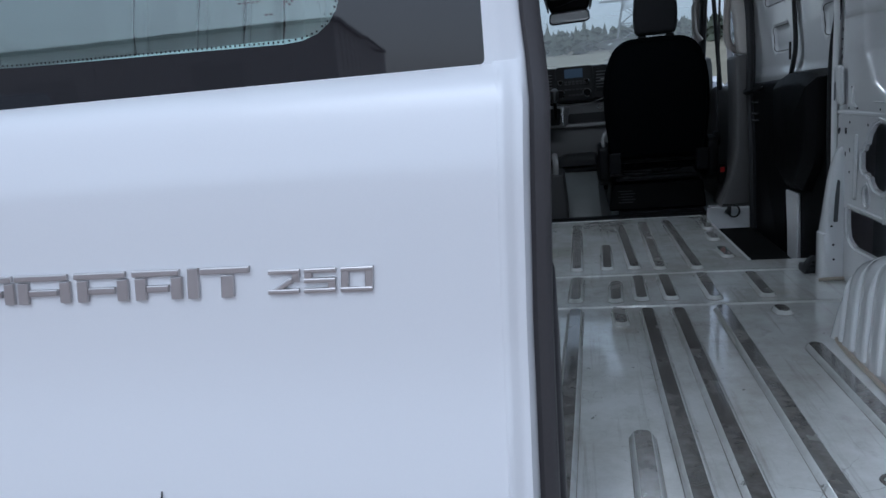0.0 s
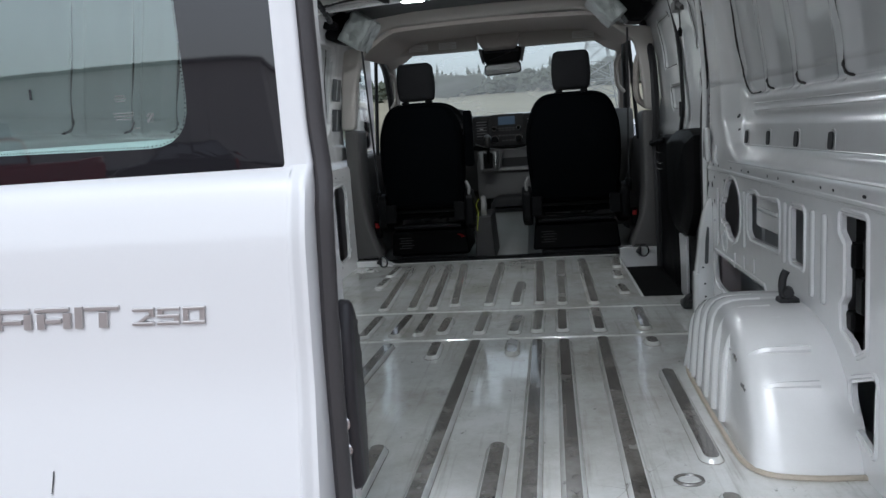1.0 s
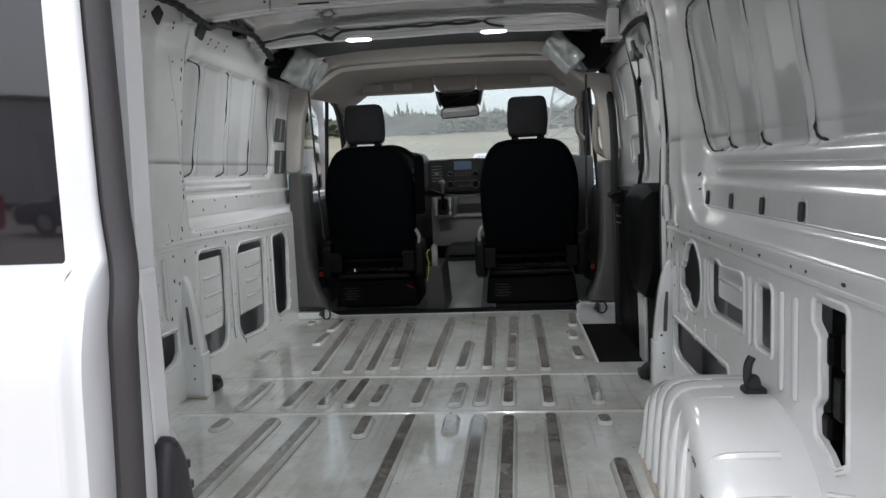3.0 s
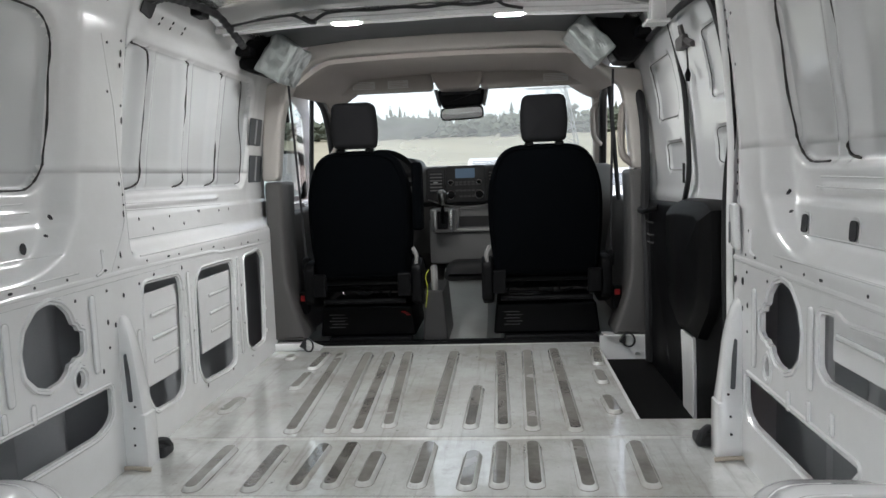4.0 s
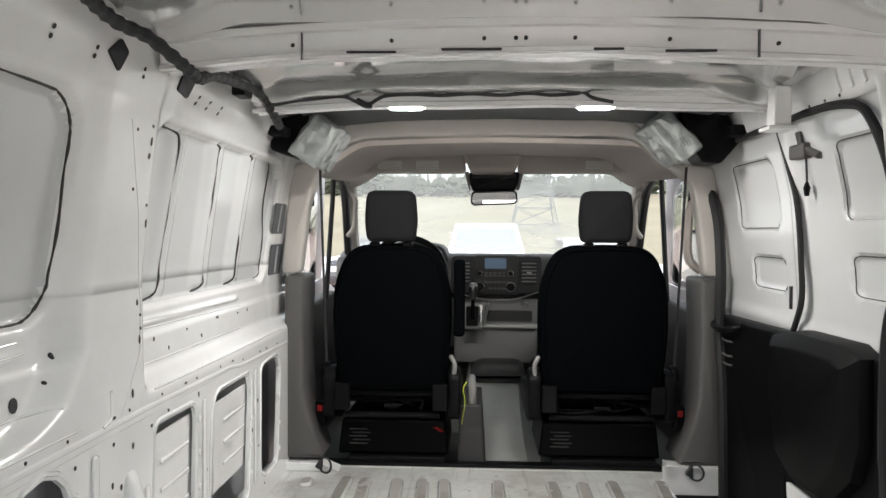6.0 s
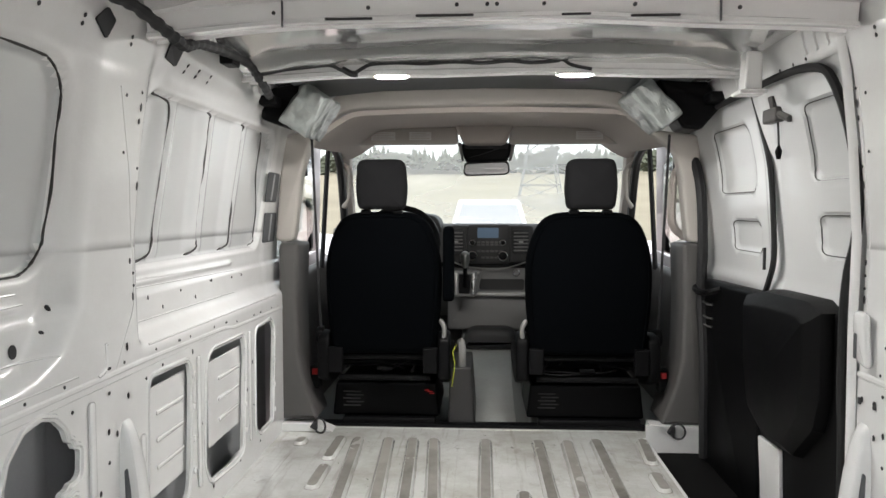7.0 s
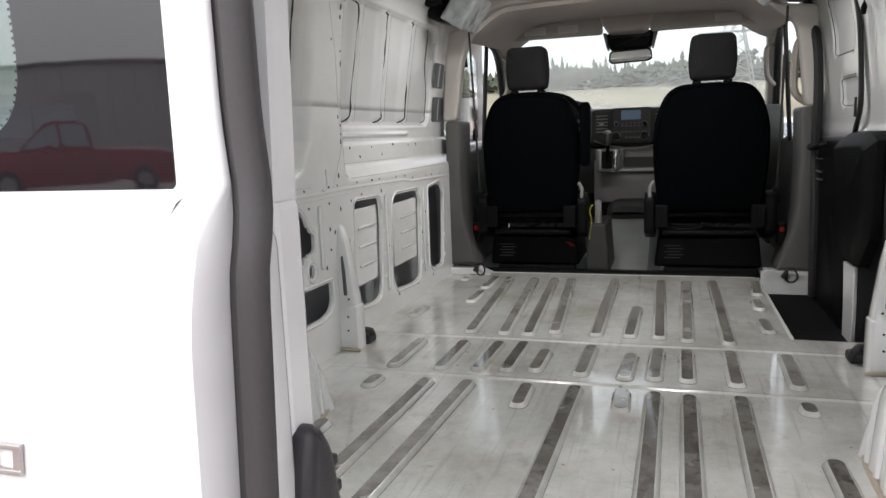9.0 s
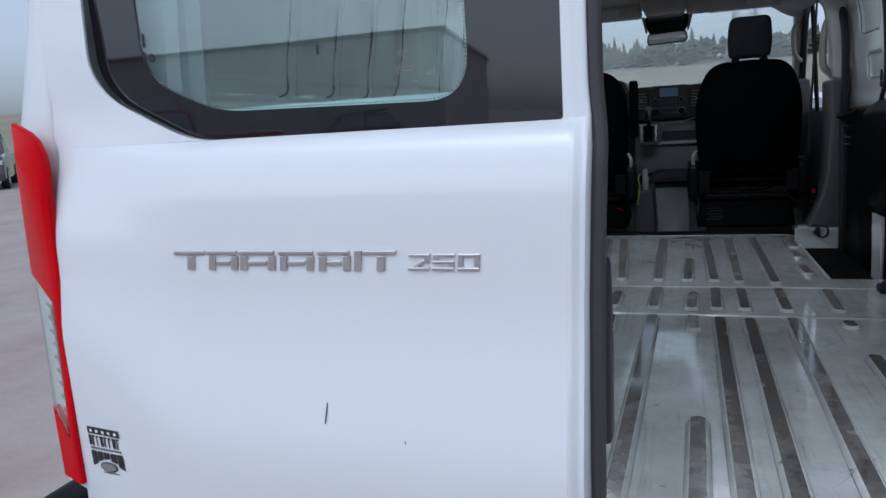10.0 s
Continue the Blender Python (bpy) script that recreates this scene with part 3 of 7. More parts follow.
def plate_step(y, z, y0, y1, z0, z1, d, rim=0.02, rad=0.08):
    """A recess of depth d with rounded corners and a sloped rim."""
    qx = np.abs(y - (y0 + y1) / 2) - (y1 - y0) / 2 + rad
    qz = np.abs(z - (z0 + z1) / 2) - (z1 - z0) / 2 + rad
    dist = np.sqrt(np.maximum(qx, 0) ** 2 + np.maximum(qz, 0) ** 2) + np.minimum(np.maximum(qx, qz), 0) - rad
    return d * (1 - step(-rim, 0.0, dist))


def field_y(f, z):
    return f[0] + (f[1] - f[0]) * np.clip((1.845 - z) / 0.41, 0, 1)


def wall_x(y, z, s):
    """Inner surface of a side wall: belt ledge, pillar and recessed outer-skin fields."""
    x = np.interp(z, *PROFILE)
    fields, inside = FIELDS_REAR[s], plate_step(y, z, 0.30, FIELDS_REAR[s][0][1] + 0.008, 1.428, 1.848, 1.0, rad=0.09)
    x = x + 0.024 * inside
    sets = [(fields[1:], inside)]
    if s < 0:
        inside = plate_step(y, z, 1.885, 2.905, 1.415, 1.85, 1.0, rim=0.018, rad=0.07)
        x = x + 0.024 * inside
        sets.append((FIELDS_FRONT[:-1], inside))
    for fs, m in sets:
        for f in fs:
            d = y - field_y(f, z)
            m2 = m * step(1.425, 1.455, z) * (1 - step(1.825, 1.845, z))
            x = x - m2 * 0.016 * np.where(d < 0, step(-0.075, -0.004, d), 1 - step(-0.002, 0.010, d))
            x = x - m2 * 0.006 * (1 - step(0.0, 0.022, np.abs(d - 0.055)))
    # shallow stamped bars under the skin fields
    for y0, y1 in ((0.5, 1.52),) + (((1.92, 2.62),) if s < 0 else ()):
        x = x - 0.007 * (1 - step(0.003, 0.010, np.abs(z - 1.386))) * step(y0, y0 + 0.03, y) * (1 - step(y1 - 0.05, y1, y))
    # the pillar stands inwards and flares towards its foot
    sh = 0.0 if s > 0 else -0.055
    rear = np.interp(z, [1.235, 1.26, 1.293, 1.377, 1.53, 1.86], [1.40, 1.50, 1.578, 1.645, 1.670, 1.675]) + sh
    w = step(rear - 0.035, rear + 0.045, y)
    if s < 0:
        w = w * (1 - step(1.845, 1.895, y))
    x = x * (1 - w) + np.interp(z, *POST) * w
    if s < 0:
        w = step(2.90, 2.955, y) * step(1.25, 1.33, z)
        x = x * (1 - w) + np.minimum(x, np.interp(z, *PROFILE) - 0.004) * w
        # header pressing above the front skin fields
        x = x + 0.012 * (1 - step(0.0, 0.05, np.abs(z - 1.885))) * step(1.92, 2.02, y) * (1 - step(2.75, 2.9, y))
    return x


def wall_at(y, z, s):
    return float(wall_x(np.array([y]), np.array([z]), s)[0])


def wall_upper(s, y1):
    ys = np.arange(0.21, y1 + 0.001, 0.0085)
    zs = np.concatenate([np.arange(1.198, 1.48, 0.006), np.arange(1.48, 1.82, 0.018), np.arange(1.82, 2.041, 0.008)])
    Yg, Zg = np.meshgrid(ys, zs, indexing="ij")
    Xg = wall_x(Yg, Zg, s)
    nz = len(zs)
    vs = [(float(s * a), float(b), float(c)) for a, b, c in zip(Xg.ravel(), Yg.ravel(), Zg.ravel())]
    fs = [(i * nz + j, i * nz + j + 1, (i + 1) * nz + j + 1, (i + 1) * nz + j) for i in range(len(ys) - 1) for j in range(nz - 1)]
    if s > 0:
        fs = [f[::-1] for f in fs]
    me = bpy.data.meshes.new("upper_panel")
    me.from_pydata(vs, [], fs)
    me.materials.append(INNER)
    me.materials.append(SKIN)
    me.polygons.foreach_set("use_smooth", [True] * len(fs))
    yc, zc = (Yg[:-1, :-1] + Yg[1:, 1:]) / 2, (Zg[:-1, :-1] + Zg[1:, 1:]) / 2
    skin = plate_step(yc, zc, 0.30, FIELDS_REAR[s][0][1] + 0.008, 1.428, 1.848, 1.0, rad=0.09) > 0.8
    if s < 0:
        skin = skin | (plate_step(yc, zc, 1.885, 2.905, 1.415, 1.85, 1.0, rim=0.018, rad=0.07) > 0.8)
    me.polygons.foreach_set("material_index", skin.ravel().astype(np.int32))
    return new("upper_panel", me)


def quad(y0, y1, z0, z1, r=0.02):
    return rounded([(y0, z0), (y1, z0), (y1, z1), (y0, z1)], r)


ROUND = [(1.374, 1.10), (1.38, 1.05), (1.412, 1.018), (1.452, 1.003), (1.498, 1.008), (1.522, 1.022), (1.53, 1.038), (1.548, 1.038), (1.556, 1.046), (1.578, 1.045), (1.592, 1.054),
         (1.595, 1.10), (1.575, 1.106), (1.57, 1.120), (1.556, 1.124), (1.545, 1.152), (1.516, 1.177), (1.478, 1.188), (1.43, 1.18), (1.388, 1.142)]
# openings of the lower panel: large cut-outs, the round one with its ragged side, the long sill slot
OPEN_LEFT = [rounded(ROUND, 0.006, 2), disc_points(1.568, 0.990, 0.018, 0.022, 12), rounded([(1.045, 1.045), (1.268, 1.05), (1.283, 1.15), (1.272, 1.172), (1.055, 1.172)], 0.015),
             rounded([(1.11, 0.945), (1.69, 0.935), (1.688, 0.868), (1.665, 0.845), (1.62, 0.834), (1.50, 0.836), (1.20, 0.846)], 0.012),
             rounded([(1.895, 1.166), (2.112, 1.161), (2.124, 1.12), (2.106, 0.862), (2.090, 0.806), (2.046, 0.791), (1.915, 0.80), (1.880, 0.85)], 0.022),
             rounded([(2.27, 1.155), (2.54, 1.153), (2.558, 1.10), (2.533, 0.845), (2.527, 0.780), (2.455, 0.773), (2.258, 0.786), (2.218, 0.84), (2.232, 1.11)], 0.024),
             rounded([(2.675, 1.148), (2.85, 1.158), (2.888, 1.12), (2.855, 0.785), (2.725, 0.781), (2.668, 0.813)], 0.022),
             quad(0.78, 0.93, 1.03, 1.16, 0.015), quad(0.60, 0.70, 0.93, 1.17, 0.012)]
OPEN_RIGHT = [rounded([(u + 0.072, v) for u, v in ROUND], 0.006, 2), disc_points(1.624, 0.982, 0.016, 0.024, 12),
              rounded([(1.093, 1.045), (1.33, 1.038), (1.36, 1.055), (1.362, 1.158), (1.29, 1.163), (1.255, 1.150), (1.097, 1.158)], 0.013), quad(0.924, 1.004, 1.034, 1.16, 0.012),
              rounded([(1.764, 0.926), (1.20, 0.922), (1.26, 0.86), (1.36, 0.820), (1.70, 0.820), (1.745, 0.835), (1.762, 0.87)], 0.012),
              rounded([(0.612, 1.178), (0.722, 1.178), (0.722, 1.145), (0.694, 1.125), (0.692, 1.02), (0.712, 1.0), (0.706, 0.955), (0.66, 0.94), (0.64, 0.925), (0.604, 0.945)], 0.006),
              rounded([(0.56, 0.90), (0.66, 0.86), (0.64, 0.78), (0.56, 0.76)], 0.01)]


def bead(bm, pts, x, s, w=0.005):
    """A stamped rim round an opening."""
    ring = [Vector((s * x, u, v)) for u, v in pts]
    tube(bm, ring + [ring[0], ring[1]], w, 6, cap=False)


LOW = 0.795


def seam_z(y, s):
    """Height of the lapped seam between the upper and the lower sheet."""
    return lin(y, [(0.2, 1.203), (1.7, 1.203), (1.9, 1.203), (3.13, 1.178)]) + (0.010 if s < 0 and y < 2.4 else 0.0)


def side_wall(s, name, label):
    y1 = 3.13 if s < 0 else 1.865
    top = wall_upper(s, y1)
    root = thing(name, label, "wall", "structure")
    top.parent = root
    holes = OPEN_LEFT if s < 0 else OPEN_RIGHT
    low = holed([(0.21, FZ - 0.03), (y1, FZ - 0.03), (y1, 1.1975), (0.21, 1.1975)], holes, on_yz(s * LOW, s), 0.010)
    part("lower_panel", low, INNER, root)
    for h in holes:
        bm = bmesh.new()
        bead(bm, inset(h, -0.010), LOW, s)
        part("stamped_rim", bm, INNER, root, smooth=True)
    yy = np.linspace(0.21, y1, 40)
    part("seam_flange", loft([[(s * (LOW - dx), y, seam_z(y, s) + dz) for y in yy] for dx, dz in ((-0.001, -0.002), (0.0014, -0.002), (0.0022, 0.0), (0.0016, 0.006), (-0.001, 0.010))]), INNER, root, smooth=True, sharp=25)
    # upright stiffeners stamped beside the openings
    for y, za, zb in (((1.30 + 0.095, 1.00, 1.165), (1.045, 1.02, 1.17), (0.865, 0.98, 1.17), (0.80, 0.98, 1.17), (1.705, 0.96, 1.15)) if s > 0 else ((1.325, 1.0, 1.175), (1.635, 0.985, 1.18), (1.005, 1.02, 1.17), (2.17, 0.80, 1.165), (2.60, 0.79, 1.16), (1.845, 0.98, 1.05))):
        part("stiffener", slabbed(rounded([(y - 0.011, za), (y + 0.011, za), (y + 0.011, zb), (y - 0.011, zb)], 0.010), on_yz(s * LOW, -s), 0.007, 0.005), INNER, root, smooth=True)
    # small stamped dimples under the round opening
    for y, z in (((1.40, 0.955), (1.50, 0.945), (1.30, 0.965)) if s > 0 else ((1.30, 0.975), (1.39, 0.965), (1.19, 0.98))):
        part("stamped_pad", slabbed(rounded([(y - 0.008, z - 0.022), (y + 0.008, z - 0.022), (y + 0.008, z + 0.022), (y - 0.008, z + 0.022)], 0.007), on_yz(s * LOW, -s), 0.005, 0.004), INNER, root, smooth=True)
    # weld nubs along the front rims of the large cut-outs
    if s < 0:
        for y, z0, z1 in ((2.128, 0.86, 1.12), (2.548, 0.84, 1.10), (2.873, 0.82, 1.10)):
            for k in range(4):
                z = z0 + (z1 - z0) * k / 3
                part("rim_nub", slabbed(disc_points(y + 0.004, z, 0.007, 0.010, 10), on_yz(s * LOW, -s), 0.009, 0.005), INNER, root, smooth=True)
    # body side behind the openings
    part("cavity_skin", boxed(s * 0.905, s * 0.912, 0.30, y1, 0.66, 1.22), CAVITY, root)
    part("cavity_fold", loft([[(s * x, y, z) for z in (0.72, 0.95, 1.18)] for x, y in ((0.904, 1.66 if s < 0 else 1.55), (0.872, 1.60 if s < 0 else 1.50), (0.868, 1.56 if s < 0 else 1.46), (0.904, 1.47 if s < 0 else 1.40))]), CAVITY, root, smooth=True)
    plates = [(1.05, 1.29, 1.075, 1.158)] if s < 0 else [(1.08, 1.345, 1.072, 1.172)]
    if s < 0:
        plates += [(1.875, 2.128, 0.865, 1.135), (2.285, 2.56, 0.868, 1.118)]
    for y0, ye, z0, ze in plates:
        pl = part("reinforcement", boxed(s * 0.812, s * 0.818, y0, ye, z0, ze, r=0.002), INNER, root)
        n = max(1, int((ze - z0) / 0.068))
        for k in range(1, n + 1):
            z = z0 + (ze - z0) * k / (n + 1)
            part("stamped_bar", slabbed(rounded([(y0 + 0.075, z - 0.006), (ye - 0.018, z - 0.006), (ye - 0.018, z + 0.006), (y0 + 0.075, z + 0.006)], 0.005), on_yz(s * 0.812, -s), 0.005, 0.004), INNER, pl, smooth=True)
    return root


def mastic_shade(s, root, path, r=0.0026):
    """A dark bead where an inner pressing meets the outer skin: mastic, or drawn groove shade at the foremost field."""
    pts = spline([(y, z, 0) for y, z in path], 6)
    xs = wall_x(np.array([p.x for p in pts]), np.array([p.y for p in pts]), s)
    part("mastic_shade_bead", tubed([(s * (float(x) - 0.0020), p.x, p.y) for x, p in zip(xs, pts)], [r * (1 + 0.35 * math.sin(k * 0.9) * math.sin(k * 0.31)) for k in range(len(pts))], 6), MASTIC_SHADE, root, smooth=True)


wall_left = side_wall(-1, "wall_left", "grey-white painted bare steel side wall with stamped openings")
wall_right = side_wall(1, "wall_right", "grey-white painted bare steel side wall behind the sliding door")


bm = boxed(0.825, 0.86, 0.59, 0.735, 0.90, 1.19, r=0.006)
for y, z, h in ((0.62, 0.96, 0.05), (0.655, 1.03, 0.07), (0.70, 1.10, 0.05), (0.63, 1.11, 0.06), (0.70, 0.97, 0.04)):
    box(bm, 0.802, 0.832, y - 0.018, y + 0.018, z - h / 2, z + h / 2, r=0.006)
part("vent_flap", bm, BLACK, wall_right, "black plastic pressure vent behind the opening")


def pillar_post(s, root, top):
    """Folded foot of the pillar: a boxed shoe on the floor, then a tapering flange."""
    secs, sh = [], (-0.055 if s < 0 else 0.0)
    for z, xi, a, b in ((0.70, 0.735, 1.79, 1.860), (0.842, 0.735, 1.79, 1.858), (0.846, 0.740, 1.793, 1.856), (0.90, 0.746, 1.795, 1.852), (1.00, 0.757, 1.797, 1.848), (1.05, 0.766, 1.800, 1.846), (top - 0.020, 0.778, 1.806, 1.846), (top - 0.005, 0.788, 1.812, 1.846), (top, 0.796, 1.82, 1.846)):
        d = 0.805 - xi
        r = min(0.012, d * 0.4)
        secs.append([(s * x, y + sh, z) for x, y in ((0.805, a), (xi + r, a), (xi + r * 0.3, a + r * 0.3), (xi, a + r), (xi, b - r), (xi + r * 0.3, b - r * 0.3), (xi + r, b), (0.805, b))])
    foot = part("pillar_foot", loft(secs), INNER, root, smooth=True, sharp=40)
    # slot and holes of the foot are dark plates, shade put into their colour
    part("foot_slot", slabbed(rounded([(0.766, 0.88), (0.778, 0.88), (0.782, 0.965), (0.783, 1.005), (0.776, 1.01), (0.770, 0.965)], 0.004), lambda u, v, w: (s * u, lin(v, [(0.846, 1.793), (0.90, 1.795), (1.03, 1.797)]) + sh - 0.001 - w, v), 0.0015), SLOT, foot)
    for u, v in ((0.768, 0.764), (0.766, 0.81), (0.76, 0.868)):
        part("punched_hole", slabbed(disc_points(u, v, 0.0035, n=8), lambda a, b, w: (s * a, 1.7895 + sh - w, b), 0.001), INK, foot)
    bm = tubed(spline([(s * 0.722, 1.775 + sh, FZ + 0.004), (s * 0.735, 1.774 + sh, FZ + 0.006), (s * 0.80, 1.776 + sh, FZ + 0.006), (s * 0.83, 1.72 + sh, FZ + 0.004)], 6), 0.0055, 6)
    part("foot_sealant", bm, SEALANT, root, "tan sealant bead", smooth=True)


pillar_post(-1, wall_left, 1.105)
pillar_post(1, wall_right, 1.105)
# folded edge of the sliding door opening
part("aperture_flange", loft([[(x + dx, y, z) for x, z in ((0.79, 0.70), (0.79, 0.95), (0.787, 1.30), (0.79, 1.50), (0.776, 1.70), (0.757, 1.86), (0.742, 1.93))] for dx, y in ((0.004, 1.862), (-0.006, 1.872), (-0.006, 1.884), (0.03, 1.892), (0.06, 1.90))]), INNER, wall_right, smooth=True, sharp=50)
HEADER = [(0.815, 1.925), (0.775, 1.915), (0.757, 1.906), (0.749, 1.918), (0.744, 1.945), (0.738, 1.985), (0.722, 2.015), (0.690, 2.042)]
part("door_header", loft([[(x - 0.004 * math.sin(max(0, (y - 2.3)) * 3) * (z < 2.0), y, z) for x, z in HEADER] for y in np.linspace(1.845, 3.12, 30)]), INNER, wall_right, "painted steel header over the sliding door", smooth=True, sharp=40)
for y in (1.93, 1.985, 2.04, 2.50, 2.62):
    part("header_stiffener", tubed([(0.7475, y, 1.928), (0.7445, y + 0.006, 1.945), (0.7385, y + 0.014, 1.984), (0.724, y + 0.022, 2.012)], 0.0055, 6), INNER, wall_right, smooth=True)
part("flange_bulge", slabbed(rounded([(1.80, 1.225), (1.845, 1.235), (1.862, 1.30), (1.862, 1.345), (1.815, 1.345)], 0.016), on_yz(0.795, -1), 0.016, 0.008), INNER, wall_right, smooth=True)
for y, z, h in ((1.845, 1.27, 0.055), (1.79, 1.154, 0.018), (1.848, 1.15, 0.016), (1.848, 1.075, 0.014)):
    part("punched_slot", slabbed(rounded([(y - 0.006, z - h / 2), (y + 0.006, z - h / 2), (y + 0.006, z + h / 2), (y - 0.006, z + h / 2)], 0.005), on_yz(0.7785 if z > 1.2 else 0.7935, -1), 0.0012), SLOT if h > 0.05 else INK, wall_right)
# the wall isn't cut here: dark plates carry the shade inside two openings
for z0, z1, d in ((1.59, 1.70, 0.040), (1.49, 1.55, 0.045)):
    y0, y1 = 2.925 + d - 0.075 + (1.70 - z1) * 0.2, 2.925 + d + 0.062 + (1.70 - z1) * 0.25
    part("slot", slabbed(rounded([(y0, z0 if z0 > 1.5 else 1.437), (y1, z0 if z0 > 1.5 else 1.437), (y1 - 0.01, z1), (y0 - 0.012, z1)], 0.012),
                         lambda u, v, w: (-(wall_at(3.02, v, -1) - 0.0025) - w, u, v), 0.004), SLOT, wall_left, "dark plate for an oblong opening")
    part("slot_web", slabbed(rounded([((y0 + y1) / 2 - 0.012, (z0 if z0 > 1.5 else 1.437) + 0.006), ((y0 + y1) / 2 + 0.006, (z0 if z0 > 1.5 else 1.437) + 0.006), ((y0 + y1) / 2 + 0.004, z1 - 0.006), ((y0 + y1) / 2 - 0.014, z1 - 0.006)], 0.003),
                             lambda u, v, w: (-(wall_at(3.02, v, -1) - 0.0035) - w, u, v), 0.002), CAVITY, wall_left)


for s, root in ((-1, wall_left), (1, wall_right)):
    for i, f in enumerate(FIELDS_REAR[s]):
        if i == 0:
            cy, r = f[1] + 0.008 - 0.09, 0.078
            arc = [(cy + r * math.cos(a), 1.758 + r * math.sin(a)) for a in np.linspace(math.pi / 2, 0, 6)] + [(cy + r * math.cos(a), 1.518 + r * math.sin(a)) for a in np.linspace(0, -math.pi / 2, 6)]
            mastic_shade(s, root, [(cy - 0.20, 1.836), (cy - 0.10, 1.837)] + arc[:6] + [(cy + r, 1.70), (cy + r + 0.002, 1.60)] + arc[6:] + [(cy - 0.07, 1.440)])
        else:
            mastic_shade(s, root, [(f[0] + 0.002, 1.832), (f[0] + 0.006, 1.76), (f[1] - 0.002, 1.62), (f[1] + 0.003, 1.50), (f[1] - 0.002, 1.468), (f[1] - 0.014, 1.450), (f[1] - 0.034, 1.444)], 0.0030)
for i, f in enumerate(FIELDS_FRONT):
    if i == 0:
        mastic_shade(-1, wall_left, [(f[0] - 0.10, 1.836), (f[0] - 0.035, 1.833), (f[0] - 0.008, 1.812), (f[0] + 0.004, 1.74), (f[1] - 0.001, 1.62), (f[1] + 0.001, 1.52), (f[1] - 0.006, 1.462), (f[1] - 0.030, 1.438), (f[1] - 0.09, 1.432)])
    else:
        # the foremost groove holds no mastic; its shade is drawn as a thin bead
        mastic_shade(-1, wall_left, [(f[0] - 0.010, 1.834), (f[0] + 0.006, 1.81), (f[0] + 0.018, 1.68), (f[1] - 0.004, 1.56), (f[1] - 0.001, 1.47), (f[1] - 0.014, 1.442), (f[1] - 0.05, 1.433)], 0.0030 if i < 3 else 0.0018)

# sharp pressed creases along the ledges
for s, root in ((-1, wall_left), (1, wall_right)):
    runs = [(0.5, 1.52, 1.390, 1.390), (0.4, 1.50, 1.406, 1.410), (0.4, 1.55, 1.290, 1.290), (0.4, 1.60, 1.244, 1.240)]
    if s < 0:
        runs += [(1.93, 2.55, 1.393, 1.384), (1.93, 2.62, 1.374, 1.360), (1.90, 2.60, 1.294, 1.290), (1.90, 2.93, 1.246, 1.242)]
    for y0, y1, za, zb in runs:
        yy = np.linspace(y0, y1, 30)
        part("crease", tubed([(s * wall_at(y, za + (zb - za) * (y - y0) / (y1 - y0), s), y, za + (zb - za) * (y - y0) / (y1 - y0)) for y in yy], 0.0022, 6), INNER, root, smooth=True)
    # upright seam beside the pillar and an angled stamping at its foot
    zz = np.linspace(1.82, 1.22, 24)
    ys_ = [lin(z, [(1.22, 1.74), (1.34, 1.832), (1.46, 1.838), (1.65, 1.803), (1.82, 1.738)]) if s < 0 else 1.845 for z in zz]
    part("upright_seam", tubed([(s * (wall_at(y, z, s) + 0.0008), y, z) for y, z in zip(ys_, zz)], 0.0022, 6), INNER, root, smooth=True)
    yk = 1.70 if s < 0 else 1.745
    part("angle_stamp", tubed(spline([(s * wall_at(yk - 0.03, 1.222, s), yk - 0.03, 1.222), (s * wall_at(yk - 0.004, 1.230, s), yk - 0.004, 1.230), (s * wall_at(yk + 0.004, 1.245, s), yk + 0.004, 1.245), (s * wall_at(yk + 0.006, 1.285, s), yk + 0.006, 1.285)], 5), 0.0045, 6), INNER, root, smooth=True)

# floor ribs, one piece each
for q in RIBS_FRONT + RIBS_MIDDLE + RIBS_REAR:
    part("rib", rib(*q), [FLOOR, RIBTOP, RIB_FOOT], floor)


# ---- rear frame ----
wall_rear = thing("wall_rear", "white painted rear door frame with black rubber seal", "door frame", "structure")
EDGE = [(0.60, 0.712), (0.90, 0.713), (1.10, 0.711), (1.30, 0.704), (1.50, 0.693), (1.66, 0.682), (1.80, 0.66), (1.90, 0.62), (1.955, 0.55)]
for s in (-1, 1):
    pts = [(s * x, z) for z, x in EDGE]
    inner = [(p.x, p.y) for p in spline([(a, b, 0) for a, b in pts], 4)]
    # white post of the frame, facing inwards, with its return to the side wall
    secs = [[(a - s * dx, y, b) for a, b in inner] for dx, y in ((-0.20, 0.40), (-0.14, 0.345), (-0.030, 0.315), (-0.004, 0.29), (0.028, 0.235), (0.022, 0.205), (-0.005, 0.19), (-0.02, 0.185))]
    part("frame_post", loft(secs), INNER if s < 0 else WHITE, wall_rear, smooth=True, sharp=40)
    # jamb between the seal and the lamp
    out = ((-0.015, 0.18), (-0.02, 0.13), (-0.07, 0.115), (-0.12, 0.10), (-0.16, 0.05), (-0.20, 0.02))
    secs = [[(a - s * dx, y, b) for a, b in inner] for dx, y in (out if s > 0 else out[:4])]
    part("jamb", loft(secs), WHITE, wall_rear, smooth=True, sharp=40)
    bm = bmesh.new()
    for dx, y, r in ((-0.004, 0.165, 0.011), (0.004, 0.185, 0.010), (-0.016, 0.150, 0.009)):
        tube(bm, [(a - s * dx, y, b) for a, b in inner], r, 8)
    part("seal", bm, RUBBER, wall_rear, "black ribbed rubber door seal", smooth=True)
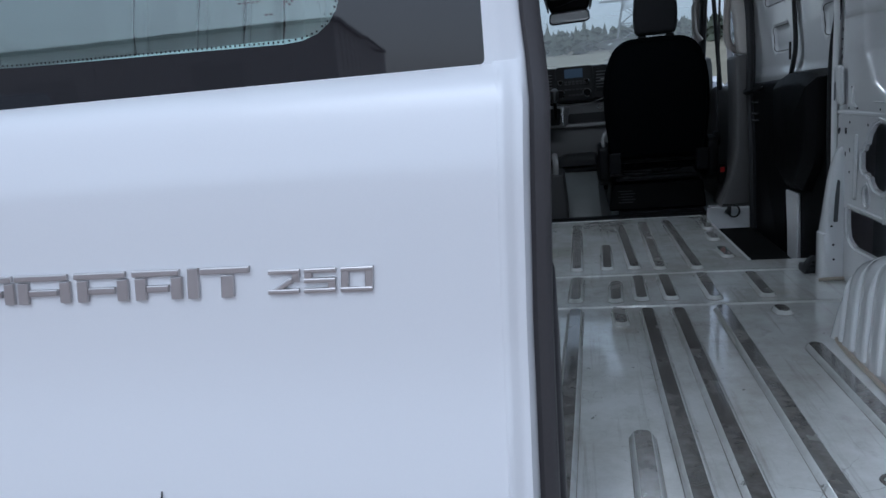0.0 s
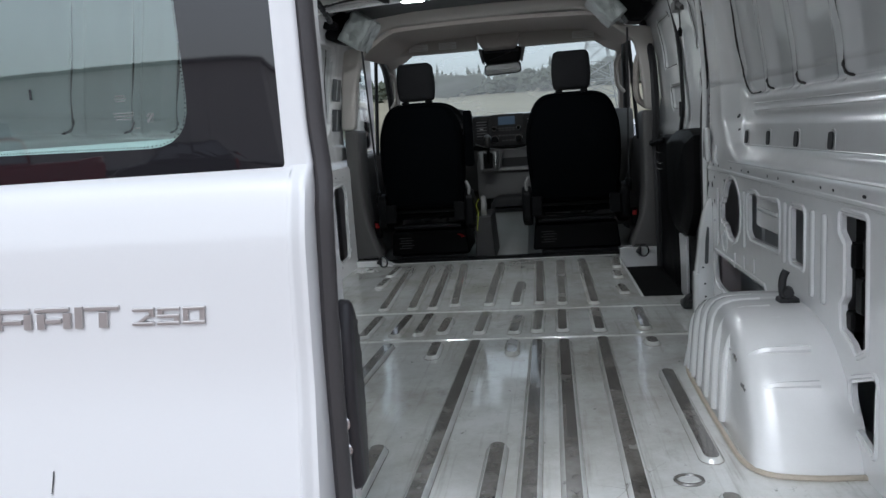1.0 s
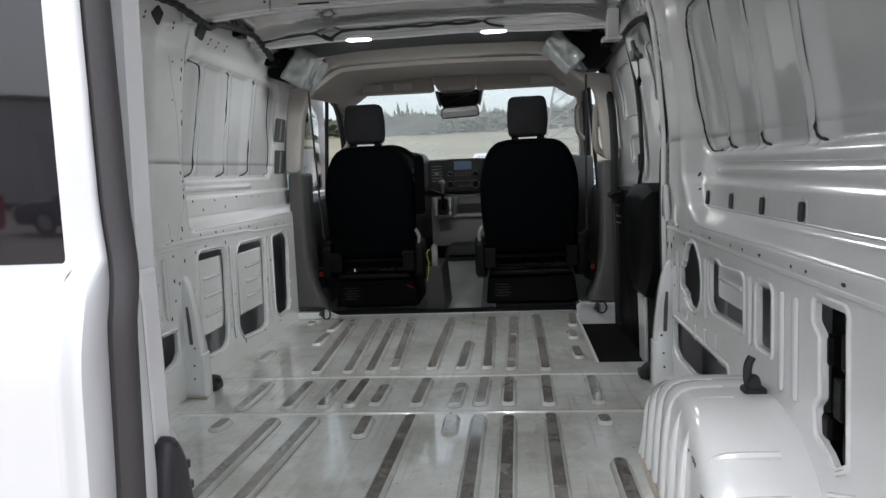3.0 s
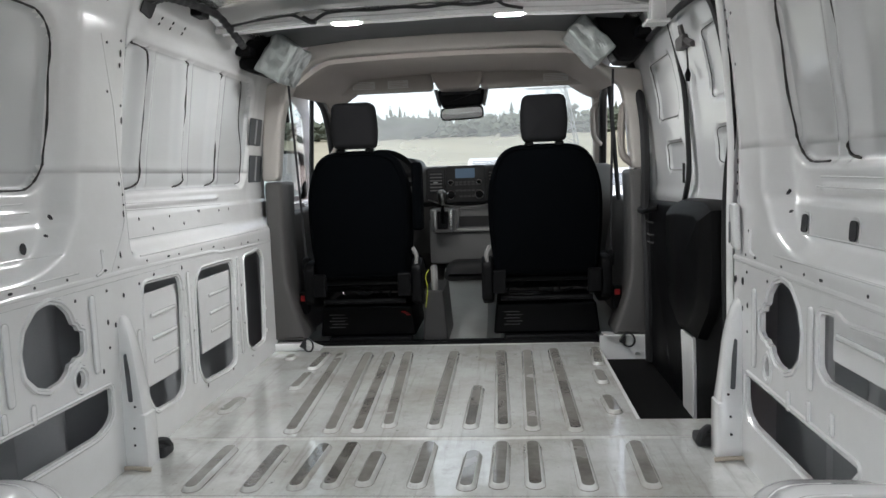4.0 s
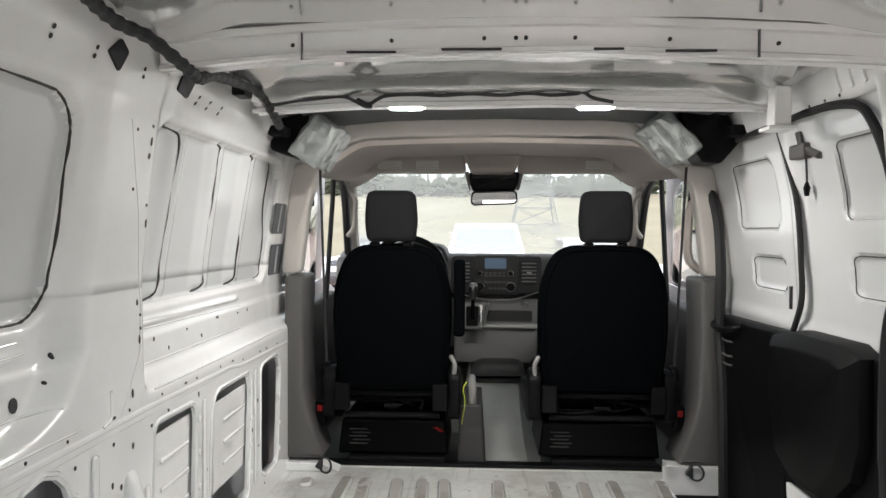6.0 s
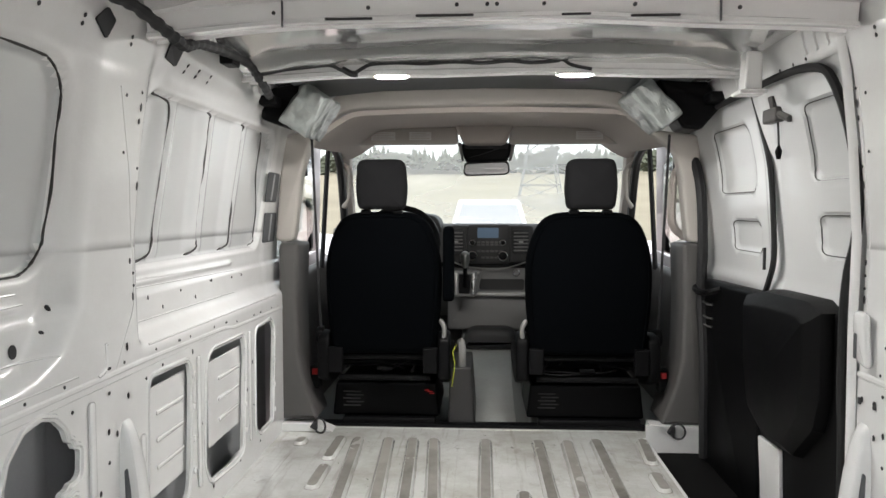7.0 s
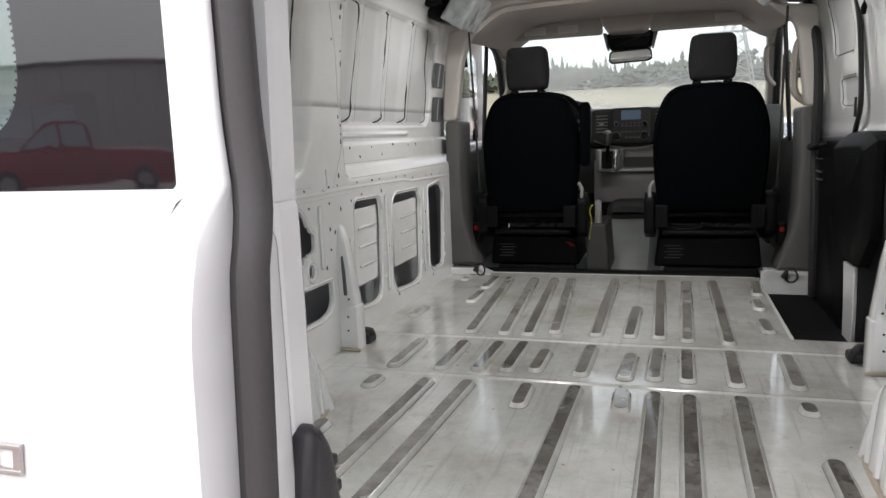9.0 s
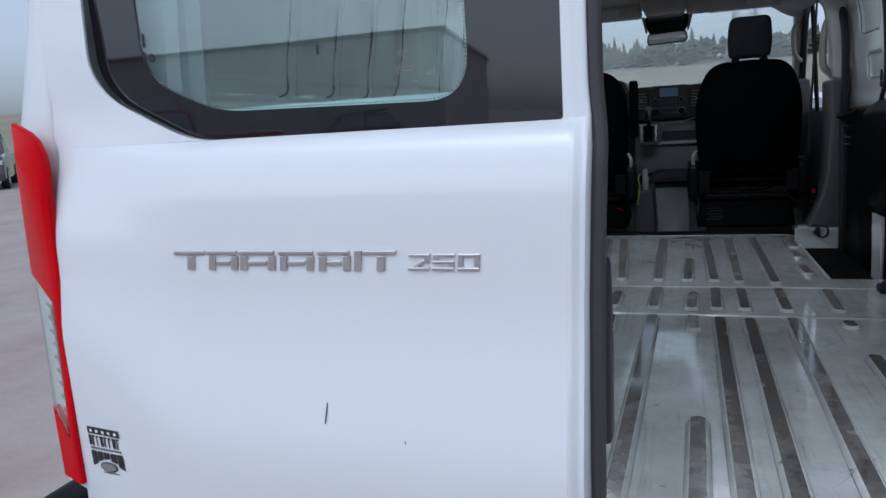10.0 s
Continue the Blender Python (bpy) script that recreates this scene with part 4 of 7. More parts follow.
for z0 in (1.412, 1.404):
    part("jamb_seam", tubed([(float(np.interp(z0, [p[0] for p in EDGE], [p[1] for p in EDGE])) + dx, y - 0.001, z0) for dx, y in ((0.02, 0.130), (0.07, 0.115), (0.12, 0.10), (0.16, 0.05), (0.20, 0.02))], 0.0022 if z0 > 1.41 else 0.0035, 6), SLOT if z0 > 1.41 else WHITE, wall_rear, smooth=True)
for dx, y, z0, z1 in ((0.048, 0.1210, 1.43, 1.80), (0.105, 0.1040, 1.46, 1.80), (0.108, 0.1025, 1.46, 1.80)):
    part("jamb_crease", tubed([(float(np.interp(z, [p[0] for p in EDGE], [p[1] for p in EDGE])) + dx + 0.006 * math.sin(z * 19), y, z) for z in np.linspace(z0, z1, 14)], 0.003 if dx != 0.108 else 0.0012, 6), WHITE if dx != 0.108 else SLOT, wall_rear, smooth=True)
# header over the doors
part("header", slabbed(rounded([(-0.66, 1.93), (0.66, 1.93), (0.66, 2.06), (-0.66, 2.06)], 0.02), on_xz(0.10), 0.24, 0.02), INNER, wall_rear, smooth=True)
part("lower_guard", slabbed(rounded([(0.664, 0.925), (0.697, 0.895), (0.696, 1.055), (0.684, 1.075), (0.664, 1.075)], 0.008), on_xz(0.196), 0.014, 0.004), DARK, wall_rear, "grey plastic guard on the frame post")
for z, h in ((1.50, 0.012), (1.475, 0.02), (1.415, 0.012), (1.375, 0.02), (1.12, 0.012)):
    part("slot", boxed(0.6705, 0.6725, 0.2265, 0.2310, z - h / 2, z + h / 2), INK, wall_rear)
# dark plastic cover in the jamb below the hinge
part("jamb_cover", loft([[(x, y, z) for z in np.linspace(0.62, 1.36, 9)] for x, y in ((0.722, 0.150), (0.726, 0.120), (0.770, 0.108), (0.800, 0.095))]), BLACK, wall_rear, "black plastic jamb cover")

# ---- rear left door, closed ----
door_1 = thing("door_1", "white left rear door, closed, with a dark-bordered window", "door", "structure")


def door_y(x, z):
    """Outer skin of the door: crowned belt, hollow middle, full lower part."""
    left, soft = 1 - step(-0.80, -0.50, x), 1 - step(-0.72, -0.53, x)
    # the lower pressing sweeps up towards the hinge side
    zl = z - 0.15 * left ** 1.5 * step(0.5, 0.9, z) * (1 - step(1.05, 1.28, z))
    y = np.interp(zl, [0.45, 0.60, 0.80, 0.90, 0.94, 0.965, 1.03, 1.10, 1.14, 1.26, 1.285, 1.318, 1.338, 1.350, 1.358, 1.60, 1.95], [0.026, 0.006, -0.0175, -0.0280, -0.0305, -0.0300, -0.0205, -0.0095, -0.0065, -0.0085, -0.0080, -0.001, 0.005, 0.012, 0.033, 0.037, 0.070])
    y = y * (1 - (1 - step(1.26, 1.345, z)) * 0.7 * (1 - step(-0.80, -0.58, x)))
    # beside the window's cut corner the shoulder fades into one soft slope
    slope = -0.003 + 0.037 * step(1.20, 1.42, z) + max(0, z - 1.50) * 0.075
    y = y + (slope - y) * soft * step(1.18, 1.26, z)
    y = y + 0.016 * (1 - step(-0.84, -0.72, x)) ** 2
    return float(y)


def door_edge(z):
    """The free edge of the door is bowed outwards below the belt."""
    return float(np.interp(z, [0.45, 0.7, 0.95, 1.15, 1.28, 1.33, 1.36, 1.40, 1.65, 1.95], [-0.036, -0.036, -0.034, -0.031, -0.026, -0.024, -0.026, -0.029, -0.030, -0.04]))


def door_left(z):
    return float(np.interp(z, [0.45, 0.85, 0.977, 1.126, 1.336, 1.352, 1.372, 1.40, 1.56, 1.95], [-0.83, -0.806, -0.800, -0.792, -0.780, -0.782, -0.790, -0.806, -0.80, -0.72]))


WIN = rounded([(-0.715, 1.93), (-0.710, 1.46), (-0.68, 1.42), (-0.575, 1.368), (-0.535, 1.358), (-0.056, 1.358), (-0.058, 1.93)], [0.1, 0.03, 0.05, 0.05, 0.04, 0.006, 0.08], 6)
zs = np.concatenate([np.arange(0.45, 1.20, 0.02), np.arange(1.20, 1.358, 0.008), [1.358]])
bm = grid(np.linspace(0, 1, 40), zs, lambda u, z: ((lambda x: (x, door_y(x, z), z))(door_left(z) + (door_edge(z) - 0.020 - door_left(z)) * u)))
part("outer_skin", bm, WHITE, door_1, smooth=True)


# frame round the window, above the belt
bm = holed([(door_left(z), z) for z in (1.95, 1.70, 1.56, 1.40, 1.358)] + [(door_edge(z) - 0.020, z) for z in np.linspace(1.358, 1.95, 24)], [[(x, max(z, 1.3585)) for x, z in inset(WIN, 0.0)]], on_xz(0.0), 0.004)
bmesh.ops.triangulate(bm, faces=bm.faces[:])
for _ in range(3):
    bmesh.ops.subdivide_edges(bm, edges=[e for e in bm.edges if e.calc_length() > 0.022], cuts=1, use_grid_fill=True)
    bmesh.ops.triangulate(bm, faces=[f for f in bm.faces if len(f.verts) > 3])
for v in bm.verts:
    v.co.y += door_y(v.co.x, v.co.z)
part("window_surround", bm, WHITE, door_1, smooth=True)
# rolled free edge
zz = np.linspace(0.45, 1.95, 90)
lip = [(-0.024, 0.03), (-0.020, -0.03), (-0.015, 0.0), (-0.011, 0.10), (-0.007, 0.12), (-0.003, 0.14), (0.000, 0.30), (0.001, 0.65), (-0.001, 1.0), (-0.010, 1.1), (-0.012, 2.2)]


def edge_y(z, f):
    """Depth along the rolled edge: f from the skin (0) to the seal (1)."""
    a = door_y(-0.05, z)
    return a + (0.032 + (0.012 if z > 1.36 else 0.012 * float(step(1.30, 1.36, z))) - a) * f


part("rolled_edge", loft([[(door_edge(z) + dx, edge_y(z, f), z) for z in zz] for dx, f in lip]), WHITE, door_1, smooth=True, sharp=50)
seal = [(-0.003, 0.049), (0.004, 0.047), (0.010, 0.050), (0.015, 0.056), (0.016, 0.063), (0.013, 0.069), (0.005, 0.073), (-0.006, 0.073)]
part("edge_seal", loft([[(door_edge(z) + dx, edge_y(z, 1) - 0.048 + dy, z) for z in zz] for dx, dy in seal]), SEALER, door_1, "dark grey rubber edge seal", smooth=True)
teeth = bmesh.new()
for k in range(150):
    z = 0.6 + k * 0.0085
    box(teeth, door_edge(z) + 0.000, door_edge(z) + 0.006, edge_y(z, 1) + 0.022, edge_y(z, 1) + 0.0255, z, z + 0.0035)
part("seal_clips", teeth, RUBBER, door_1)
part("inner_panel", slabbed(rounded([(-0.74, 0.60), (-0.026, 0.60), (-0.026, 1.335), (-0.74, 1.335)], 0.02), on_xz(0.054), 0.040, 0.008), INNER, door_1, smooth=True)
part("inner_edge_return", boxed(-0.085, -0.030, 0.094, 0.131, 0.60, 1.345, r=0.006), INNER, door_1)
fr = holed([(-0.74, 1.335), (-0.034, 1.335), (-0.034, 1.94), (-0.68, 1.94)], [rounded([(-0.64, 1.40), (-0.12, 1.40), (-0.12, 1.87), (-0.62, 1.87)], 0.05)], on_xz(0.10), 0.03)
for v in fr.verts:
    v.co.y += max(0, v.co.z - 1.36) * 0.06
part("inner_window_frame", fr, INNER, door_1)


def clear_zone():
    return rounded([(-0.638, 1.92), (-0.632, 1.47), (-0.605, 1.435), (-0.52, 1.395), (-0.165, 1.388), (-0.168, 1.92)], [0.08, 0.03, 0.05, 0.05, 0.055, 0.07], 6)


CZ = clear_zone()


def glass_y(x, z):
    """The pane is bowed across and turns up towards its free corner."""
    return float(np.interp(z, [1.358, 1.62, 1.95], [0.0370, 0.0355, 0.062])) + (max(x, -0.40) + 0.17) ** 2 / 12 + 0.038 * max(0.0, -0.40 - x) + 0.8 * max(0.0, x + 0.13) ** 2 * (z - 1.358)


def bowed(bm, d, cuts=3):
    """Refines a flat sheet and lays it on the curve of the pane."""
    bmesh.ops.triangulate(bm, faces=bm.faces[:])
    for _ in range(2):
        long = [e for e in bm.edges if e.calc_length() > 0.03]
        bmesh.ops.subdivide_edges(bm, edges=long, cuts=cuts, use_grid_fill=True)
        bmesh.ops.triangulate(bm, faces=[f for f in bm.faces if len(f.verts) > 3])
    for v in bm.verts:
        v.co.y += glass_y(v.co.x, v.co.z) + d
    return bm


window_1 = part("window_1", bowed(holed(WIN, [CZ], on_xz(0.0), 0.004), 0.0), FRIT, door_1, "window with a broad black printed border", smooth=True)
pane = part("pane", bowed(slabbed(CZ, on_xz(0.0), 0.001), 0.0015), PANE, door_1, "green-tinted glass pane", smooth=True)
pane.visible_shadow = False
# dotted edge of the border
dots = bmesh.new()
ring = inset(CZ, 0.0022)
for (ax, az), (bx, bz) in zip(ring, ring[1:] + ring[:1]):
    n = max(1, int(math.hypot(bx - ax, bz - az) / 0.0042))
    for k in range(n):
        x, z = ax + (bx - ax) * k / n, az + (bz - az) * k / n
        if z < 1.66:
            d = 0.0011
            dots.faces.new([dots.verts.new((x + d * math.cos(q), glass_y(x, z) + 0.0012, z + d * math.sin(q))) for q in (0.8, 2.37, 3.94, 5.5)])
part("border_dots", dots, FRIT, door_1)
# faint printed marks on the glass
bm = bmesh.new()
for x0, x1, z in ((-0.258, -0.228, 1.4310), (-0.256, -0.230, 1.4275), (-0.255, -0.233, 1.4240), (-0.252, -0.240, 1.4445), (-0.254, -0.238, 1.4475), (-0.252, -0.240, 1.4505), (-0.233, -0.224, 1.4130)):
    n = int((x1 - x0) / 0.004)
    for k in range(n):
        x = x0 + k * 0.004
        bm.faces.new([bm.verts.new((x + dx, glass_y(x, z) + 0.0012, z + dz)) for dx, dz in ((0, 0), (0.0028, 0), (0.0028, 0.0013), (0, 0.0013))])
for i in range(4):
    for j in range(5):
        if (i * 3 + j * 2) % 5 < 3:
            x, z = -0.216 + i * 0.0022, 1.419 + j * 0.0022
            bm.faces.new([bm.verts.new((x + dx, glass_y(x, z) + 0.0012, z + dz)) for dx, dz in ((0, 0), (0.0018, 0), (0.0018, 0.0018), (0, 0.0018))])
part("glass_print", bm, GREY, door_1, "small faint printed marks on the glass")
for x, z, h in ((-0.627, 1.488, 0.018), (-0.629, 1.470, 0.012), (-0.360, 1.455, 0.012)):
    part("glass_mark", boxed(x, x + 0.0022, glass_y(x, z) - 0.0005, glass_y(x, z) + 0.001, z, z + h), INK, door_1)

part("glass_dot", slabbed(disc_points(-0.615, 1.473, 0.0045, 0.006, n=12), lambda u, v, w: (u, glass_y(u, v) - 0.0005 + w, v), 0.0012), INK, door_1)

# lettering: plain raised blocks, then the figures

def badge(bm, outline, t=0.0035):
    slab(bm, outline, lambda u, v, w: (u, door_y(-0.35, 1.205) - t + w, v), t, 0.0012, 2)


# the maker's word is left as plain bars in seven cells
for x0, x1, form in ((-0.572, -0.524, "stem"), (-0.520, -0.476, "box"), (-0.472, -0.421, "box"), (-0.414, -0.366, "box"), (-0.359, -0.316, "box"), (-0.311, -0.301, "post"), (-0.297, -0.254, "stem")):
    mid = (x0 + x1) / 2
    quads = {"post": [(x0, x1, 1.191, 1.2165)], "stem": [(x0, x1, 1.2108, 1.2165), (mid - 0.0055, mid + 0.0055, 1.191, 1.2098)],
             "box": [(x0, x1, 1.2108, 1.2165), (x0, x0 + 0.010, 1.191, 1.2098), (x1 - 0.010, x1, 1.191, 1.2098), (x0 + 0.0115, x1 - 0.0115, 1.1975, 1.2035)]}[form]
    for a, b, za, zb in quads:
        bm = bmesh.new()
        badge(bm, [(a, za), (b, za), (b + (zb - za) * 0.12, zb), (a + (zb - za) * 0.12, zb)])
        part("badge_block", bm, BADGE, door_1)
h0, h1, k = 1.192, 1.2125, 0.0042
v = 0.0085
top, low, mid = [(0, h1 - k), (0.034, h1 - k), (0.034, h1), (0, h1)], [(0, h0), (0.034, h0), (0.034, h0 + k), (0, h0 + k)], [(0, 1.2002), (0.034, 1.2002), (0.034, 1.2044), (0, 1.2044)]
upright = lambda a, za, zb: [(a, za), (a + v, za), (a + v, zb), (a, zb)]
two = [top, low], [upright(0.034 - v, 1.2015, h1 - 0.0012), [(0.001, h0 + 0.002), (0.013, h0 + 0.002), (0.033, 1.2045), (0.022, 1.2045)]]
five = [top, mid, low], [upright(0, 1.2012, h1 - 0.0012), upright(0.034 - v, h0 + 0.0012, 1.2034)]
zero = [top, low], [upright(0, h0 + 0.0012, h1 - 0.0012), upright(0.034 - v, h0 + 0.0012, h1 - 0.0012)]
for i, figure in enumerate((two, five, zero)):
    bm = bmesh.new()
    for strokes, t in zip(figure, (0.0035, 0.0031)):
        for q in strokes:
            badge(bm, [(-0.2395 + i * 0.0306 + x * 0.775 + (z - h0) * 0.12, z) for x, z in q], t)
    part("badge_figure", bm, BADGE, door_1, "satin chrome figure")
# dealer sticker: plain bars and shapes
bm = bmesh.new()


def on_door(bm, pts, d=0.0012):
    pts = [(-0.7745 + (x + 0.7645) * 1.14, z) if x < -0.69 else (x, z) for x, z in pts]
    vs = [bm.verts.new((x, door_y(x, z) - d, z)) for x, z in pts]
    bm.faces.new(vs)


def bar(bm, x0, x1, z0, z1, d=0.0012):
    on_door(bm, [(x0, z0), (x1, z0), (x1, z1), (x0, z1)], d)


sx, sz, sw = -0.7645, 0.950, 0.0585
band = [(0.0, 0.0), (sw, 0.0), (sw, -0.0115), (0.0, -0.0115)]
on_door(bm, [(sx + u, sz + v) for u, v in band])
for k in range(8):
    u = k * 0.0073
    bar(bm, sx + u, sx + u + (0.0022 if k % 3 else 0.0055), sz - 0.030, sz - 0.0135)
    bar(bm, sx + u, sx + u + 0.0055, sz - 0.0157, sz - 0.0135)
for k in range(12):
    bar(bm, sx + 0.001 + k * 0.0048, sx + 0.0040 + k * 0.0048, sz - 0.036, sz - 0.0325)
for k, h in enumerate((0.026, 0.0165, 0.0125, 0.0165, 0.026)):
    u = sx + k * 0.0119
    on_door(bm, [(u, sz - 0.039), (u + 0.0105, sz - 0.039), (u + 0.0105, sz - 0.039 - h * (1.0 if k > 2 else 0.78)), (u, sz - 0.039 - h * (1.0 if k < 3 else 0.78))])
for k in range(7):
    bar(bm, sx + 0.018 + k * 0.0042, sx + 0.0205 + k * 0.0042, sz - 0.0735, sz - 0.0715)
part("dealer_sticker", bm, INK, door_1, "small black-printed dealer sticker")
bm = bmesh.new()
on_door(bm, disc_points(sx + 0.0295, sz - 0.0625, 0.0155, 0.0082, 18), 0.0016)
part("sticker_oval", bm, INK, door_1)
stars = bmesh.new()
for k in range(5):
    u, v = sx + 0.0075 + k * 0.0110, sz - 0.0058
    on_door(stars, [(u + (0.0038 if i % 2 == 0 else 0.0017) * math.sin(i * math.pi / 5), v + (0.0038 if i % 2 == 0 else 0.0017) * math.cos(i * math.pi / 5)) for i in range(10)], 0.0018)
part("sticker_stars", stars, PAPER, door_1)
bm = bmesh.new()
on_door(bm, disc_points(sx + 0.0295, sz - 0.0625, 0.0135, 0.0064, 18), 0.002)
part("sticker_oval", bm, GREY, door_1)
# scratches
bm = bmesh.new()
on_door(bm, [(-0.362, 0.995), (-0.3605, 0.995), (-0.3575, 1.012), (-0.3565, 1.022), (-0.358, 1.022), (-0.3595, 1.012)])
on_door(bm, [(-0.253, 0.978), (-0.251, 0.978), (-0.2515, 0.982), (-0.2525, 0.982)])
part("scratch", bm, INK, door_1, "dark paint scratch")
# latch lever on the inner edge
lever = slabbed(rounded([(0.082, 0.94), (0.125, 0.94), (0.138, 1.05), (0.138, 1.115), (0.128, 1.165), (0.112, 1.188), (0.098, 1.186), (0.086, 1.15), (0.078, 1.06)], 0.014), on_yz(-0.044, 1), 0.030, 0.010)
part("latch_lever", lever, CONSOLE_TRIM, door_1, "dark grey plastic latch cover", smooth=True)
bm = bmesh.new()
for k in range(9):
    z = 0.97 + k * 0.022
    y = float(np.interp(z, [0.94, 1.05, 1.115, 1.165], [0.122, 0.136, 0.136, 0.127]))
    box(bm, -0.036, -0.0165, y - 0.003, y + 0.005, z, z + 0.009, r=0.002)
part("latch_teeth", bm, CONSOLE_TRIM, door_1)
for z in (1.00, 1.035):
    part("latch_ring", tubed([(-0.033 + 0.009 * math.cos(a), 0.078, z + 0.009 * math.sin(a)) for a in np.linspace(0, 6.283, 14)], 0.0025, 6, cap=False), CHROME, door_1)

# ---- ceiling ----
def sheet_z(x, y):
    """Roof sheet with shallow swages between the bows."""
    return 2.042 - 0.022 * (x / 0.72) ** 2 - 0.02 * float(step(0.55, 0.72, abs(x))) + 0.003 * math.sin(x * 14) * math.sin(y * 5 + 1) - 0.030 * float(step(2.24, 2.40, y) * (1 - step(2.42, 2.6, y)))


ceiling = tagged(part("ceiling", thick(grid(np.linspace(-0.72, 0.72, 49), np.linspace(0.1, 3.0, 60), lambda x, y: (x, y, sheet_z(x, y))), 0.02), ROOF, smooth=True),
                 "glossy grey roof sheet with white cross bows", "ceiling", kind="structure")


def bow(y0, depth, zb, drop_end, lip):
    """A pressed cross bow: upright rear face with a turned lip, hollow underside, front flange."""
    prof = [(y0 - 0.016, zb + 0.066), (y0 - 0.014, zb + 0.052), (y0 - 0.002, zb + 0.050), (y0, zb + 0.044), (y0 + 0.003, zb + 0.014), (y0 - 0.004, zb + 0.010), (y0 - 0.006, zb + 0.002 - lip), (y0 + 0.002, zb - lip), (y0 + 0.005, zb),
            (y0 + depth * 0.4, zb + 0.001), (y0 + depth * 0.5, zb + 0.010), (y0 + depth * 0.8, zb + 0.010), (y0 + depth * 0.9, zb), (y0 + depth, zb + 0.004), (y0 + depth, zb + 0.066)]
    secs = []
    for x in np.linspace(-0.735, 0.735, 61):
        drop = -drop_end * (abs(x) / 0.7) ** 2
        swell = 0.004 * math.sin(x * 11)
        secs.append([(x, y - swell * 0.5, z + drop + (swell if z < zb + 0.012 else 0) * 0.5) for y, z in prof])
    return thick(loft(secs), 0.003)


# the front bow's deeper lip is added to screen the lamps from the roof sheet
for y0, depth, z, dr, lp in ((0.72, 0.07, 1.958, 0.028, 0.0), (1.785, 0.055, 1.957, 0.028, 0.0), (2.395, 0.07, 1.962, 0.016, 0.0035)):
    part("roof_bow", bow(y0, depth, z, dr, lp), INNER, ceiling, smooth=True, sharp=35)
bm = bmesh.new()
for x in (-0.46, -0.26, -0.075, -0.012, 0.008, 0.105, 0.29, 0.50):
    z = 1.986 - 0.028 * (abs(x) / 0.7) ** 2
    slab(bm, disc_points(x, z, 0.0042, n=10), on_xz(1.7825), 0.004)
for x in (-0.5, 0.38):
    slab(bm, disc_points(x, 1.998, 0.0035, n=8), on_xz(2.3925), 0.004)
for x, w in ((-0.30, 0.05), (0.33, 0.05), (-0.10, 0.06), (0.17, 0.03)):
    z = 1.9605 - 0.028 * (abs(x) / 0.7) ** 2
    slab(bm, rounded([(x - w, z), (x + w, z), (x + w, z + 0.005), (x - w, z + 0.005)], 0.002, 2), on_xz(1.7765), 0.003)
part("bow_hole", bm, INK, ceiling)
for x in (-0.44, 0.46):
    part("bow_joint", boxed(x - 0.0012, x + 0.0012, 1.773, 1.782, 1.957 - 0.014, 2.002), SLOT, ceiling)
# roof sheet joints seen between the bows
for x in (-0.50, -0.15, 0.09, 0.40):
    part("roof_joint", tubed([(x + 0.03 * (y - 2.1), y, sheet_z(x, y) - 0.0025) for y in np.linspace(1.85, 2.385, 24)], 0.0032, 6), INNER, ceiling, smooth=True)
# black plates on the rail in place of openings, coloured as their inner shade
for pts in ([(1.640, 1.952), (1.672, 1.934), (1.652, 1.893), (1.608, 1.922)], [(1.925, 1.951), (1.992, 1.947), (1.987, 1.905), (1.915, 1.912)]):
    part("rail_opening", slabbed(rounded(pts, 0.006), lambda u, v, w: (-(wall_at(u, v, -1) - 0.0055) - w, u, v), 0.004), INK, wall_left, "dark plate for an opening in the roof rail")


# ---- sliding side door ----
door_3 = thing("door_3", "closed sliding side door, white above and black trim below", "door", "structure")


def slide_x(y, z):
    """Inner skin of the sliding door, leaning in towards the roof, with recessed panels."""
    x = np.interp(z, [0.60, 1.30, 1.42, 1.70, 1.93], [0.842, 0.838, 0.836, 0.812, 0.762])

    def panel(y0, y1, z0, z1, d):
        rad = 0.04
        qx = np.abs(y - (y0 + y1) / 2) - (y1 - y0) / 2 + rad
        qz = np.abs(z - (z0 + z1) / 2) - (z1 - z0) / 2 + rad
        dist = np.sqrt(np.maximum(qx, 0) ** 2 + np.maximum(qz, 0) ** 2) + np.minimum(np.maximum(qx, qz), 0) - rad
        return d * (1 - step(-0.010, 0.0, dist))
    for a in (panel(2.53, 2.86, 1.612, 1.83, 0.014), panel(2.51, 2.77, 1.422, 1.53, 0.014), panel(1.88, 2.155, 1.628, 1.83, 0.014), panel(1.88, 2.14, 1.442, 1.552, 0.014)):
        x = x + a
    x = x - 0.012 * (1 - step(0.02, 0.05, np.abs(y - 2.40)))
    x = x - 0.008 * step(1.30, 1.33, z) * (1 - step(1.33, 1.37, z))
    return float(x)


# white door paint, darkened to the wall skin's grey in place of shade
part("inner_skin", grid(np.linspace(1.86, 3.22, 120), np.concatenate([np.linspace(0.55, 1.28, 4), np.linspace(1.30, 1.93, 60)]), lambda y, z: (slide_x(y, z), y, z)), SKIN, door_3, smooth=True)


def seal_line(pts, r=0.014):
    return tubed(spline(pts, 6), r, 8)


